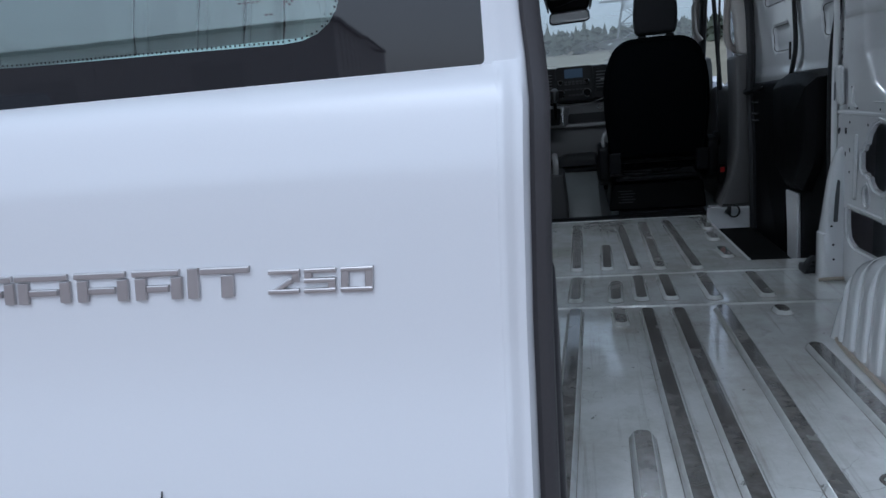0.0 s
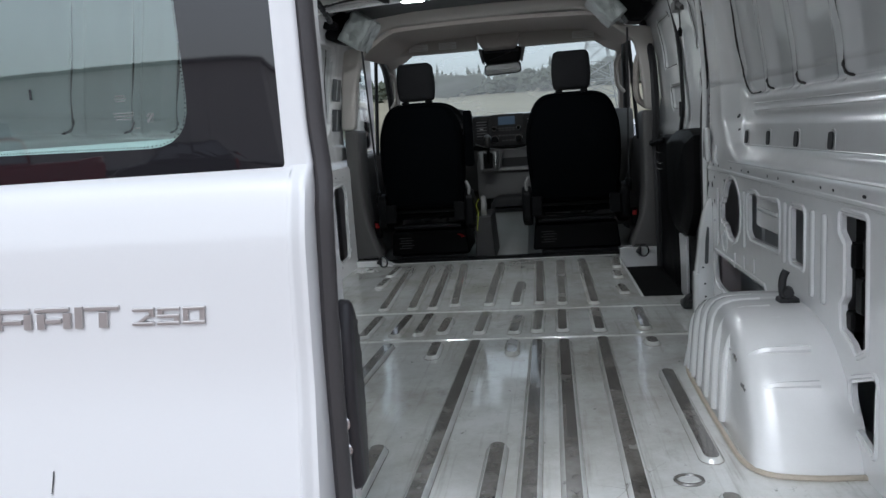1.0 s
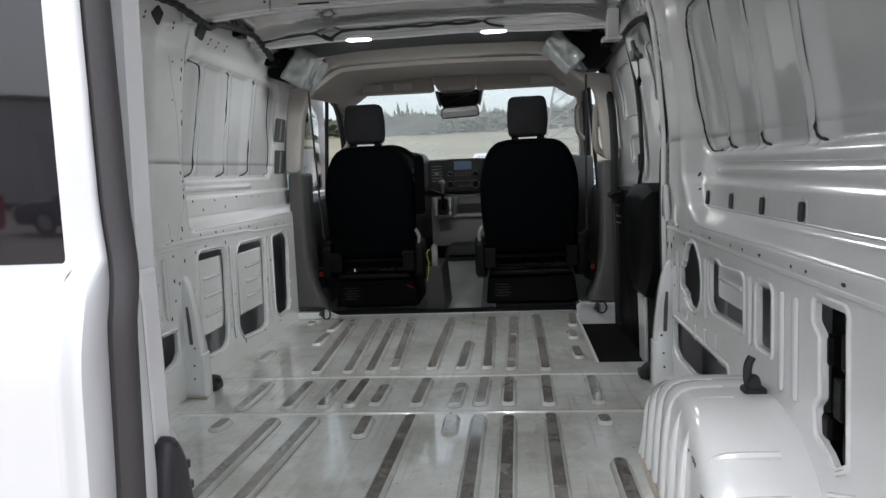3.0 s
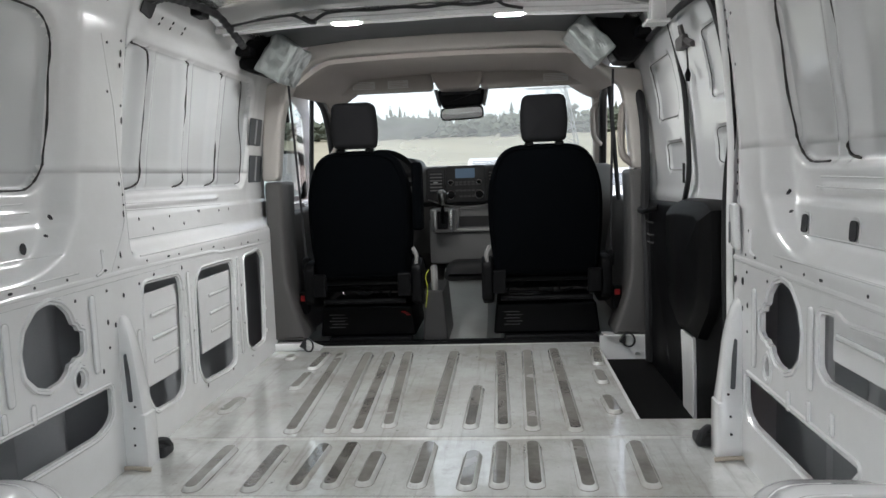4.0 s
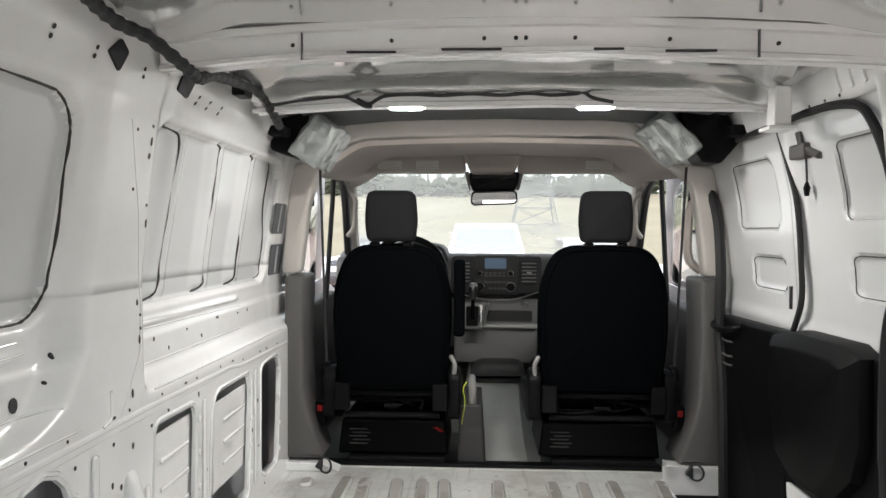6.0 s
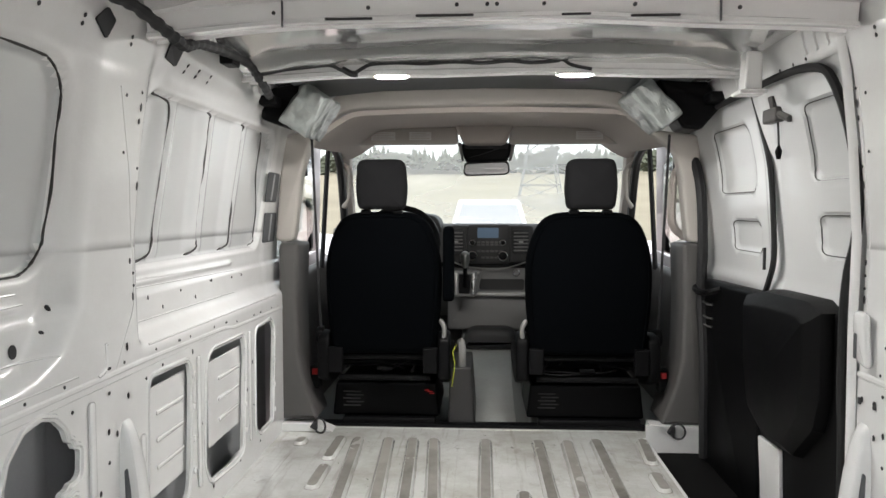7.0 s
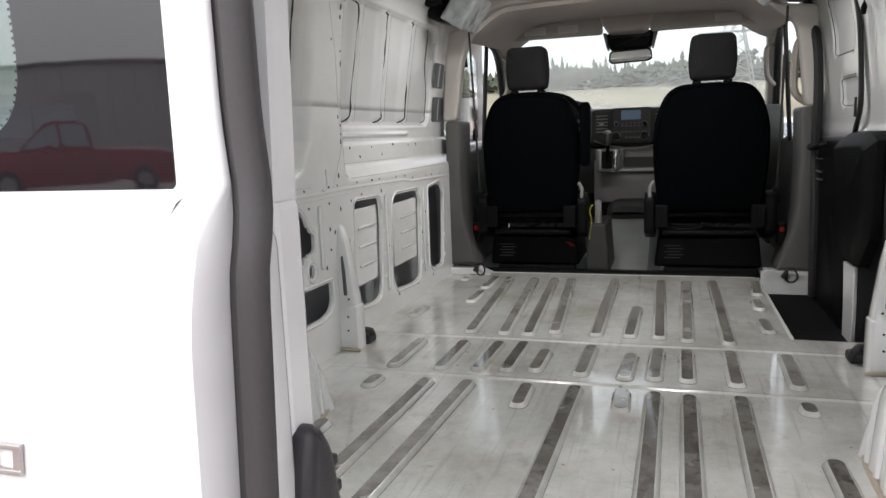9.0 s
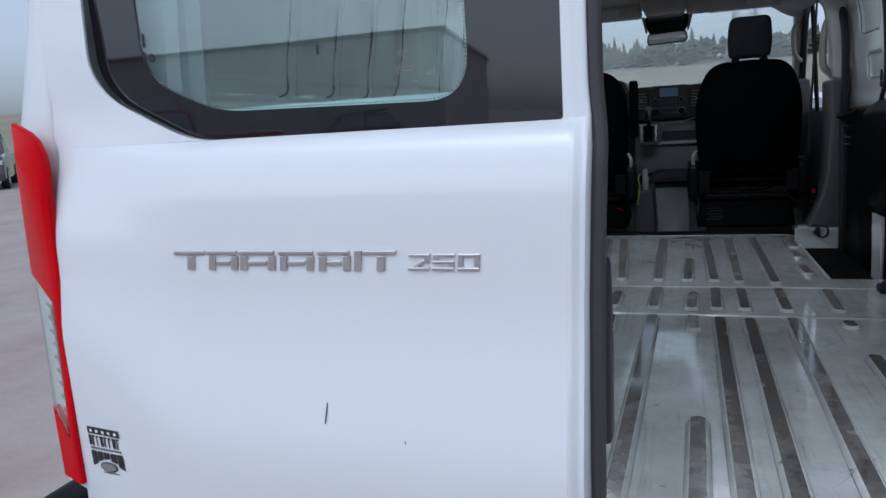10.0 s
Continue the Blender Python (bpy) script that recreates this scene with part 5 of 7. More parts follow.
part("centre_seal", seal_line([(0.764, 2.43, 1.90), (0.782, 2.405, 1.80), (0.796, 2.37, 1.68), (0.806, 2.362, 1.52), (0.808, 2.36, 1.42), (0.804, 2.385, 1.35), (0.802, 2.41, 1.31)], 0.0085), RUBBER, door_3, "black weatherstrip", smooth=True)
part("front_seal", seal_line([(0.752, 3.14, 1.885), (0.768, 3.11, 1.84), (0.785, 2.998, 1.669), (0.787, 2.952, 1.461), (0.787, 2.957, 1.252), (0.787, 2.910, 1.01), (0.787, 2.889, 0.66)], 0.018), RUBBER, door_3, "black rubber door seal", smooth=True)
part("rear_seal", seal_line([(0.742, 2.22, 1.905), (0.748, 2.08, 1.902), (0.757, 1.985, 1.885), (0.766, 1.945, 1.845), (0.775, 1.905, 1.765), (0.785, 1.882, 1.67), (0.792, 1.876, 1.60), (0.795, 1.888, 1.50), (0.795, 1.918, 1.42), (0.795, 1.932, 1.32), (0.795, 1.932, 1.14), (0.795, 1.922, 1.04), (0.795, 1.915, 0.72)], 0.0105), RUBBER, door_3, "black rubber door seal", smooth=True)
part("top_seal", seal_line([(0.742, 2.22, 1.905), (0.745, 2.40, 1.903), (0.75, 2.70, 1.90), (0.765, 3.00, 1.89), (0.77, 3.10, 1.885)], 0.010), RUBBER, door_3, "black rubber door seal", smooth=True)
for y0, y1, z0, z1 in ((2.535, 2.855, 1.617, 1.826), (2.515, 2.765, 1.427, 1.525), (1.90, 2.15, 1.633, 1.826), (1.90, 2.135, 1.447, 1.547)):
    q = rounded([(y0, z0), (y1, z0), (y1, z1), (y0, z1)], 0.035, 6)
    q = [p for a, b in zip(q, q[1:] + q[:1]) for p in [(a[0] + (b[0] - a[0]) * f, a[1] + (b[1] - a[1]) * f) for f in (0, 0.25, 0.5, 0.75)]]
    part("panel_edge", tubed([(slide_x(a, b) - 0.0003, a, b) for a, b in q + q[:1]], 0.0014, 6, cap=False), MASTIC_SHADE, door_3, smooth=True)
# black lower trim: front cover, pull-handle bin, rear cover
part("front_cover", slabbed(rounded([(2.40, 0.50), (2.905, 0.50), (2.93, 0.92), (3.00, 1.0), (3.02, 1.305), (2.43, 1.318)], 0.03), on_yz(0.796, 1), 0.07, 0.015), BLACK, door_3, "black plastic lower door trim with pockets", smooth=True)
rim = [(1.99, 1.318), (2.06, 1.342), (2.33, 1.338), (2.475, 1.308), (2.47, 1.12), (2.42, 0.965), (2.29, 0.915), (2.13, 0.925), (2.02, 1.025), (1.985, 1.12)]
face = [(2.025, 1.290), (2.08, 1.305), (2.29, 1.298), (2.432, 1.285), (2.43, 1.13), (2.385, 0.995), (2.27, 0.945), (2.145, 0.955), (2.05, 1.045), (2.022, 1.13)]
part("handle_bin", loft([[(x, y, z) for y, z in q + q[:1]] for x, q in ((0.85, rim), (0.80, rim), (0.775, inset(rim, 0.006)), (0.752, face), (0.748, inset(face, 0.012)), (0.7485, [(2.24 + (y - 2.24) * 0.02, 1.13 + (z - 1.13) * 0.02) for y, z in face]))]), BLACK, door_3, "faceted black plastic door trim", smooth=True, sharp=22)
part("rear_cover", slabbed(rounded([(1.935, 0.50), (2.42, 0.50), (2.42, 1.32), (1.935, 1.32)], 0.02), on_yz(0.803, 1), 0.03, 0.01), BLACK, door_3, smooth=True)
part("step_post", slabbed(rounded([(2.235, 0.52), (2.36, 0.52), (2.375, 0.75), (2.40, 0.90), (2.25, 0.905), (2.24, 0.78)], 0.008), on_yz(0.790, 1), 0.012, 0.003), INNER, door_3)
for z, l in ((1.235, 0.10), (1.185, 0.10), (1.155, 0.10)):
    part("pocket_rim", tubed(spline([(0.794, 2.97, z), (0.789, 2.955, z - 0.006), (0.789, 2.95 - l * 0.6, z - 0.012), (0.794, 2.95 - l, z - 0.010)], 4), 0.004, 6), DARK, door_3)
part("door_pull", tubed(spline([(0.797, 2.99, 1.285), (0.765, 2.96, 1.272), (0.758, 2.88, 1.268), (0.765, 2.80, 1.275), (0.797, 2.77, 1.29)], 5), 0.011, 8), BLACK, door_3, smooth=True)
part("bin_slot", slabbed(rounded([(2.395, 1.15), (2.418, 1.15), (2.423, 1.245), (2.40, 1.245)], 0.008), on_yz(0.7505, 1), 0.004), INK, door_3)
part("lock_pin", boxed(0.805, 0.812, 2.425, 2.433, 1.385, 1.45), INK, door_3)
door_catch = thing("door_catch", "small dark steel door catch with a hanging pull cord", "catch")
part("catch_body", boxed(0.765, 0.80, 2.27, 2.36, 1.80, 1.84, r=0.006), DARK, door_catch)
part("catch_arm", tubed([(0.785, 2.22, 1.80), (0.775, 2.30, 1.83), (0.77, 2.31, 1.87)], 0.010, 6), DARK, door_catch)
part("cord", tubed([(0.785, 2.30, 1.815), (0.79, 2.302, 1.76), (0.79, 2.30, 1.735)], 0.003, 6), INK, door_catch)
part("toggle", tubed([(0.79, 2.30, 1.737), (0.79, 2.30, 1.722), (0.79, 2.30, 1.70)], [0.004, 0.010, 0.006], 8), BLACK, door_catch)
roof_bracket = thing("roof_bracket", "white painted steel bracket at the roof rail", "bracket")
part("bracket_plate", slabbed(rounded([(0.660, 1.872), (0.706, 1.871), (0.705, 1.972), (0.664, 1.975)], 0.008), on_xz(2.20), 0.05, 0.006), INNER, roof_bracket)
part("bracket_foot", boxed(0.645, 0.715, 2.19, 2.26, 1.862, 1.873, r=0.003), INNER, roof_bracket)

DASH = surface("grey_dash_plastic", (0.18, 0.174, 0.17), 0.5, grain=500, vary=0.08, bump=0.3, bump_scale=450)

# ---- cab ----
cab = thing("trim", "grey and warm-grey plastic cab trim and headliner", "trim", "structure")


def liner_z(x, y):
    """Underside of the headliner: nearly flat, turned down at both sides."""
    return 1.957 + 0.038 * (y - 3.05) / 0.85 - 0.012 * (x / 0.5) ** 2 - 0.10 * float(step(0.50, 0.74, abs(x))) - 0.03 * float(step(3.9, 4.05, y))


part("headliner", thick(grid(np.linspace(-0.74, 0.74, 49), np.linspace(3.07, 4.05, 22), lambda x, y: (x, y, liner_z(x, y))), 0.02), BEIGE, cab, "warm grey fabric headliner", smooth=True, sharp=50)
# moulded hoop: upright rear face of the headliner running down into both pillars
HOOP = [(-0.755, 1.437), (-0.722, 1.70), (-0.690, 1.80), (-0.640, 1.872), (-0.578, 1.932), (-0.50, 1.950), (-0.25, 1.957), (0.20, 1.960), (0.42, 1.958), (0.50, 1.942), (0.565, 1.888), (0.640, 1.830), (0.705, 1.78), (0.728, 1.68), (0.755, 1.437),
        (0.828, 1.437), (0.808, 1.66), (0.79, 1.842), (0.630, 1.862), (0.498, 2.008), (0.40, 2.020), (0.0, 2.026), (-0.45, 2.020), (-0.588, 2.002), (-0.700, 1.866), (-0.785, 1.85), (-0.808, 1.66), (-0.828, 1.437)]
part("headliner_hoop", slabbed(rounded(HOOP, 0.025, 4), on_xz(3.03), 0.07, 0.012, 3), BEIGE_HOOP, cab, "warm grey moulded pillar and header lining", smooth=True, sharp=45)
part("headliner_rear_edge", thick(loft([[(x, y, z + dz) for x, z in ((-0.66, 1.990), (-0.4, 2.014), (0, 2.022), (0.4, 2.014), (0.66, 1.990))] for y, dz in ((2.49, 0.0), (2.70, -0.004), (2.90, 0.0), (3.03, 0.006))]), 0.006), SLOT, cab, "dark grey roof liner strip", smooth=True)
for s in (-1, 1):
    lo = [(0.825, 0.742), (0.668, 0.742), (0.69, 0.80), (0.725, 0.90), (0.745, 1.0), (0.75, 1.20), (0.742, 1.435), (0.82, 1.435), (0.825, 1.0)]
    part("pillar_trim_lower", slabbed([(s * a * 0.985, b) for a, b in rounded(lo, 0.02)], on_xz(3.005), 0.20, 0.015), DARK, cab, "charcoal plastic lower pillar trim", smooth=True)
    # foil wrapped duct ends and their dark brackets
    fo = slabbed(rounded([(-0.616, 1.992), (-0.528, 1.935), (-0.61, 1.805), (-0.712, 1.862)] if s < 0 else [(0.518, 2.0), (0.455, 1.943), (0.565, 1.822), (0.638, 1.878)], 0.010), on_xz(2.66), 0.22, 0.02)
    bmesh.ops.triangulate(fo, faces=fo.faces[:])
    for _ in range(3):
        bmesh.ops.subdivide_edges(fo, edges=[e for e in fo.edges if e.calc_length() > 0.014], cuts=1)
        bmesh.ops.triangulate(fo, faces=[f for f in fo.faces if len(f.verts) > 3])
    for v in fo.verts:
        c = v.co * 34
        v.co += Vector((noise.noise(c), noise.noise(c + Vector((5, 0, 0))), noise.noise(c + Vector((0, 7, 0))))) * 0.007
    part("duct_end", fo, FOIL, cab, "silver foil-wrapped duct end")
    part("duct_bracket", slabbed(rounded([(-0.62, 1.998), (-0.74, 1.975), (-0.775, 1.90), (-0.775, 1.87), (-0.70, 1.845), (-0.66, 1.87)] if s < 0 else [(0.56, 1.998), (0.72, 1.985), (0.765, 1.90), (0.70, 1.825), (0.64, 1.83), (0.60, 1.90)], 0.012), on_xz(2.70), 0.14, 0.012), BLACK, cab, "dark plastic bracket")
    part("bracket_clip", boxed(s * 0.70, s * 0.76, 2.62, 2.70, 1.905, 1.94, r=0.01), BLACK, cab)
    part("grab_handle", tubed(spline([(s * 0.755, 4.06, 1.80), (s * 0.715, 4.02, 1.765), (s * 0.712, 4.02, 1.70), (s * 0.722, 4.04, 1.62), (s * 0.765, 4.12, 1.58)], 6), 0.014, 8), BEIGE_PLASTIC, cab, smooth=True)
    if s > 0:
        part("grab_handle", tubed(spline([(0.775, 3.16, 1.74), (0.735, 3.15, 1.70), (0.722, 3.14, 1.60), (0.728, 3.14, 1.50), (0.775, 3.15, 1.455)], 6), 0.017, 8), BEIGE_PLASTIC, cab, smooth=True)
    part("belt_guide", slabbed(rounded([(s * 0.742, 1.70), (s * 0.765, 1.70), (s * 0.768, 1.79), (s * 0.748, 1.80)], 0.008), on_xz(3.20), 0.03, 0.008), BLACK, cab, "black seat belt guide", smooth=True)
    # front door inner panel and pillar by the windscreen
    dp = slabbed(rounded([(3.22, 0.62), (4.35, 0.62), (4.45, 1.20), (3.95, 1.30), (3.22, 1.275)], 0.03), on_yz(s * 0.80, s), 0.07, 0.02)
    part("front_door_panel", dp, DARK, cab, "charcoal front door lining", smooth=True)
    part("windscreen_pillar", tubed(spline([(s * 0.735, 3.95, 1.93), (s * 0.775, 4.20, 1.76), (s * 0.81, 4.50, 1.50), (s * 0.82, 4.65, 1.36)], 5), 0.042, 8), BEIGE_PLASTIC, cab, smooth=True)
    fr = [(s * 0.74, 3.30, 1.86), (s * 0.745, 3.70, 1.87), (s * 0.765, 4.00, 1.80), (s * 0.80, 4.28, 1.57), (s * 0.82, 4.45, 1.38)]
    part("window_seal", tubed(spline(fr, 6), 0.022, 8), RUBBER, cab, "black window seal", smooth=True)
    part("window_post", tubed([(s * 0.75, 3.66, 1.86), (s * 0.80, 3.72, 1.28)], 0.012, 6), RUBBER, cab)

part("cab_floor", boxed(-0.82, 0.82, 3.085, 4.6, 0.60, 0.655), CARPET, cab, "grey vinyl cab floor")
part("floor_hump", loft([[(x + dx * math.copysign(1, x), y, z if abs(x) < 0.14 else 0.655) for x, dx in ((-0.16, 0), (-0.12, 0.0), (-0.06, 0), (0.05, 0), (0.12, 0), (0.18, 0))] for y, z in ((3.10, 0.69), (3.4, 0.705), (3.6, 0.745), (3.75, 0.81), (3.86, 0.885), (4.1, 0.97))]), CARPET, cab, "grey vinyl tunnel cover", smooth=True)
part("bulkhead", boxed(-0.84, 0.84, 4.55, 4.62, 0.60, 1.42), DARK, cab)
part("foot_rest", slabbed(rounded([(-0.13, 0.865), (0.17, 0.865), (0.14, 0.975), (-0.09, 0.975)], 0.05), on_xz(3.80), 0.20, 0.04), CONSOLE, cab, smooth=True)

# sun visors, overhead console and mirror
for s in (-1, 1):
    v = thing("sun_visor", "warm grey folded sun visor with a paper label", "sun visor", group="sun visors")
    x0, x1 = (-0.685, -0.135) if s < 0 else (0.105, 0.695)
    part("visor_pad", slabbed(rounded([(x0, 1.885), (x1, 1.885), (x1 - 0.02, 1.985), (x0 + 0.02, 1.985)], 0.03), on_xz(3.865), 0.03, 0.012), BEIGE_HOOP, v, smooth=True)
    labs = ((-0.575, -0.455), (-0.385, -0.275)) if s < 0 else ((0.44, 0.57),)
    for a, b in labs:
        part("label", boxed(a, b, 3.859, 3.8645, 1.908, 1.948), PAPER, v, "white printed paper label")
        bm = bmesh.new()
        for k in range(4):
            box(bm, a + 0.008, b - 0.008 - 0.02 * (k % 2), 3.8575, 3.8585, 1.913 + k * 0.009, 1.916 + k * 0.009)
        part("label_text", bm, BEIGE, v)
overhead = thing("overhead_console", "warm grey overhead console with a reading lamp", "console")
part("console_body", slabbed(rounded([(-0.115, 1.885), (0.095, 1.885), (0.14, 1.995), (-0.16, 1.995)], 0.03), on_xz(3.80), 0.16, 0.02), BEIGE_PLASTIC, overhead, smooth=True)
part("lamp_lens", slabbed(rounded([(-0.111, 3.60), (0.073, 3.60), (0.060, 3.70), (-0.098, 3.70)], 0.015), on_xy(1.968), 0.016, 0.004), PAPER, overhead, "clear reading lamp lens")
mirror = thing("rear_view_mirror", "black-framed rear view mirror below a sensor housing", "mirror")
part("housing", slabbed(rounded([(-0.115, 1.805), (0.115, 1.812), (0.122, 1.755), (0.10, 1.742), (-0.105, 1.735), (-0.12, 1.75)], 0.02), on_xz(4.0), 0.03, 0.008), BLACK, mirror, smooth=True)
part("mirror_glass", slabbed(rounded([(-0.106, 1.798), (0.106, 1.804), (0.113, 1.758), (0.095, 1.749), (-0.098, 1.742), (-0.112, 1.754)], 0.016), on_xz(3.9985), 0.002), MIRROR, mirror)
part("stem", tubed([(0.0, 4.03, 1.79), (0.0, 4.08, 1.85)], 0.015, 8), BLACK, mirror)
part("sensor_housing", slabbed(rounded([(-0.106, 1.805), (0.104, 1.805), (0.128, 1.862), (0.126, 1.905), (-0.126, 1.905), (-0.128, 1.862)], 0.016), on_xz(3.965), 0.14, 0.02), BLACK, mirror, smooth=True)
part("sensor_cheek", slabbed(rounded([(-0.150, 1.905), (-0.128, 1.905), (-0.118, 1.812), (-0.128, 1.815)], 0.004), on_xz(3.972), 0.10, 0.004), GREY, mirror, "grey housing side")
part("sensor_cheek", slabbed(rounded([(0.128, 1.905), (0.150, 1.905), (0.128, 1.815), (0.116, 1.812)], 0.004), on_xz(3.972), 0.10, 0.004), GREY, mirror, "grey housing side")
part("sensor_cover", slabbed(rounded([(-0.108, 1.872), (0.108, 1.872), (0.112, 1.904), (-0.112, 1.904)], 0.008), on_xz(3.958), 0.02, 0.006), INK, mirror, smooth=True)

# ---- dashboard ----
dash = thing("dashboard", "charcoal plastic dashboard with radio, vents and glove shelf", "dashboard")
sec = [(4.05, 1.12), (3.98, 1.20), (3.965, 1.34), (3.985, 1.44), (4.02, 1.475), (4.12, 1.488), (4.40, 1.47), (4.66, 1.40), (4.66, 1.0), (4.2, 0.98)]
part("dash_body", loft([[(x, y + 0.04 * (abs(x) / 0.8) ** 2, z - (0.015 if abs(x) > 0.7 else 0)) for y, z in sec] for x in np.linspace(-0.81, 0.81, 24)], closed=True), DARK, dash, smooth=True, sharp=40)
part("instrument_hood", slabbed(rounded([(-0.62, 1.44), (-0.22, 1.44), (-0.25, 1.53), (-0.42, 1.555), (-0.59, 1.53)], 0.04), on_xz(3.93), 0.35, 0.02), CONSOLE, dash, smooth=True)
part("dash_face", slabbed(rounded([(-0.215, 1.300), (-0.05, 1.268), (0.09, 1.268), (0.245, 1.305), (0.24, 1.48), (-0.21, 1.48)], 0.02), on_xz(3.957), 0.03, 0.008), CONSOLE, dash, "black centre fascia", smooth=True)
radio = part("radio", slabbed(rounded([(-0.105, 1.285), (0.125, 1.285), (0.122, 1.485), (-0.098, 1.485)], 0.02), on_xz(3.935), 0.08, 0.01), CONSOLE, dash, "black radio and climate panel", smooth=True)
part("display", slabbed(rounded([(-0.045, 1.418), (0.062, 1.418), (0.062, 1.470), (-0.045, 1.470)], 0.005), on_xz(3.9325), 0.004), DISPLAY, radio, "dim blue display")
for x, z, r in ((-0.071, 1.394, 0.013), (0.083, 1.394, 0.013), (-0.071, 1.327, 0.022), (0.084, 1.327, 0.022)):
    bm = bmesh.new()
    slab(bm, disc_points(x, z, r), on_xz(3.915), 0.022, 0.004)
    k = part("knob", bm, BLACK, radio, smooth=True)
    ring = [Vector((x + r * math.cos(a), 3.918, z + r * math.sin(a))) for a in np.linspace(0, 2 * math.pi, 22)]
    part("knob_ring", tubed(ring, 0.0036, 6, cap=False), CHROME, k)
for row, z in enumerate((1.396, 1.383, 1.35, 1.318)):
    for i in range(6):
        if row == 3 and i in (0, 5):
            continue
        x = -0.048 + i * 0.0225
        part("button", boxed(x, x + 0.018, 3.931, 3.937, z - 0.005, z + 0.005, r=0.0015, seg=1), DARK, radio)
for x0, x1 in ((-0.195, -0.112), (0.132, 0.222)):
    vent = part("air_vent", slabbed(rounded([(x0, 1.335), (x1, 1.335), (x1, 1.462), (x0, 1.462)], 0.012), on_xz(3.950), 0.03, 0.006), INK, dash, "black louvred air vent")
    for k in range(6):
        part("louvre", boxed(x0 + 0.008, x1 - 0.008, 3.940, 3.952, 1.35 + k * 0.018, 1.357 + k * 0.018, r=0.002, seg=1), GREY, vent)
part("silver_line", tubed(spline([(-0.20, 3.94, 1.305), (-0.10, 3.925, 1.272), (0.02, 3.92, 1.262), (0.12, 3.925, 1.270), (0.25, 3.945, 1.312)], 6), 0.004, 6), STEEL, dash, "satin silver trim line", smooth=True)
for x0 in (-0.155, 0.177):
    part("vent_tab", boxed(x0 - 0.012, x0 + 0.012, 3.934, 3.942, 1.394, 1.402, r=0.002), PALE_TRIM, dash)
    part("demister_slot", slabbed(disc_points(x0, 1.476, 0.026, 0.006, 16), on_xz(3.972), 0.006), INK, dash)
part("trim_strip", loft([[(x, 3.953 + 0.04 * (abs(x) / 0.8) ** 2 + dy, 1.272 - 0.02 * abs(x) + dz) for dy, dz in ((0, 0), (-0.012, 0.006), (-0.012, 0.018), (0, 0.024))] for x in np.linspace(-0.3, 0.6, 20)]), BLACK, dash)
shelf = part("lower_shelf", slabbed(rounded([(-0.195, 0.95), (0.215, 0.95), (0.215, 1.135), (-0.06, 1.135), (-0.06, 1.20), (-0.195, 1.20)], 0.02), on_xz(3.90), 0.16, 0.015), DASH, dash, "grey lower dash panel", smooth=True)
part("shelf_lip", slabbed(rounded([(-0.06, 1.128), (0.215, 1.128), (0.215, 1.146), (-0.055, 1.146)], 0.006), on_xz(3.862), 0.06, 0.006), PALE_TRIM, shelf, "lighter grey shelf lip", smooth=True)
part("shelf_back", slabbed(rounded([(-0.06, 1.14), (0.215, 1.14), (0.235, 1.262), (-0.06, 1.262)], 0.01), on_xz(3.965), 0.05), DASH, shelf)
part("shelf_slot", slabbed(rounded([(-0.035, 1.150), (0.195, 1.150), (0.195, 1.206), (-0.035, 1.206)], 0.012), on_xz(3.962), 0.004), CONSOLE, shelf, "dark open storage tray")
part("power_socket", tubed([(0.155 + 0.015 * math.cos(a), 3.955, 1.238 + 0.015 * math.sin(a)) for a in np.linspace(0, 6.283, 18)], 0.003, 6, cap=False), CHROME, shelf)
part("side_cheek", slabbed(rounded([(-0.075, 1.13), (-0.045, 1.13), (-0.02, 1.255), (-0.09, 1.265)], 0.012), on_xz(3.86), 0.1, 0.012), DASH, shelf, smooth=True)
gear = part("gear_housing", slabbed(rounded([(-0.165, 1.135), (-0.055, 1.135), (-0.045, 1.262), (-0.175, 1.262)], 0.015), on_xz(3.74), 0.2, 0.015), DASH, dash, "grey gear selector housing", smooth=True)
part("gear_gate", slabbed(rounded([(-0.135, 1.155), (-0.080, 1.155), (-0.075, 1.25), (-0.135, 1.25)], 0.01), on_xz(3.732), 0.01, 0.004), BLACK, gear)
for xa, xb in ((-0.158, -0.142), (-0.072, -0.058)):
    part("gear_cheek", slabbed(rounded([(xa, 1.15), (xb, 1.15), (xb + 0.004, 1.258), (xa - 0.004, 1.258)], 0.006), on_xz(3.728), 0.012, 0.004), STEEL, gear, "satin silver side strip", smooth=True)
part("gear_lever", tubed([(-0.103, 3.735, 1.19), (-0.102, 3.70, 1.30)], [0.012, 0.009], 8), BLACK, gear)
part("gear_knob", tubed([(-0.102, 3.70, 1.285), (-0.102, 3.695, 1.30), (-0.102, 3.69, 1.325), (-0.102, 3.686, 1.35), (-0.102, 3.684, 1.362)], [0.010, 0.017, 0.022, 0.022, 0.012], 12), STEEL, gear, "grey gear knob", smooth=True)
wheel = thing("steering_wheel", "black plastic steering wheel on the dashboard", "steering wheel")
c, u, v = Vector((-0.42, 3.72, 1.40)), Vector((1, 0, 0)), Vector((0, 0.38, 0.92))
part("rim", tubed([c + (u * math.cos(a) + v * math.sin(a)) * 0.185 for a in np.linspace(0, 2 * math.pi, 32)], 0.015, 8, cap=False), BLACK, wheel, smooth=True)
part("hub", slabbed(rounded([(-0.50, 1.34), (-0.34, 1.34), (-0.34, 1.45), (-0.50, 1.45)], 0.03), on_xz(3.73), 0.06, 0.02), BLACK, wheel, smooth=True)
part("column", tubed([c, c + Vector((0, 0.35, -0.15))], 0.05, 10), BLACK, wheel)
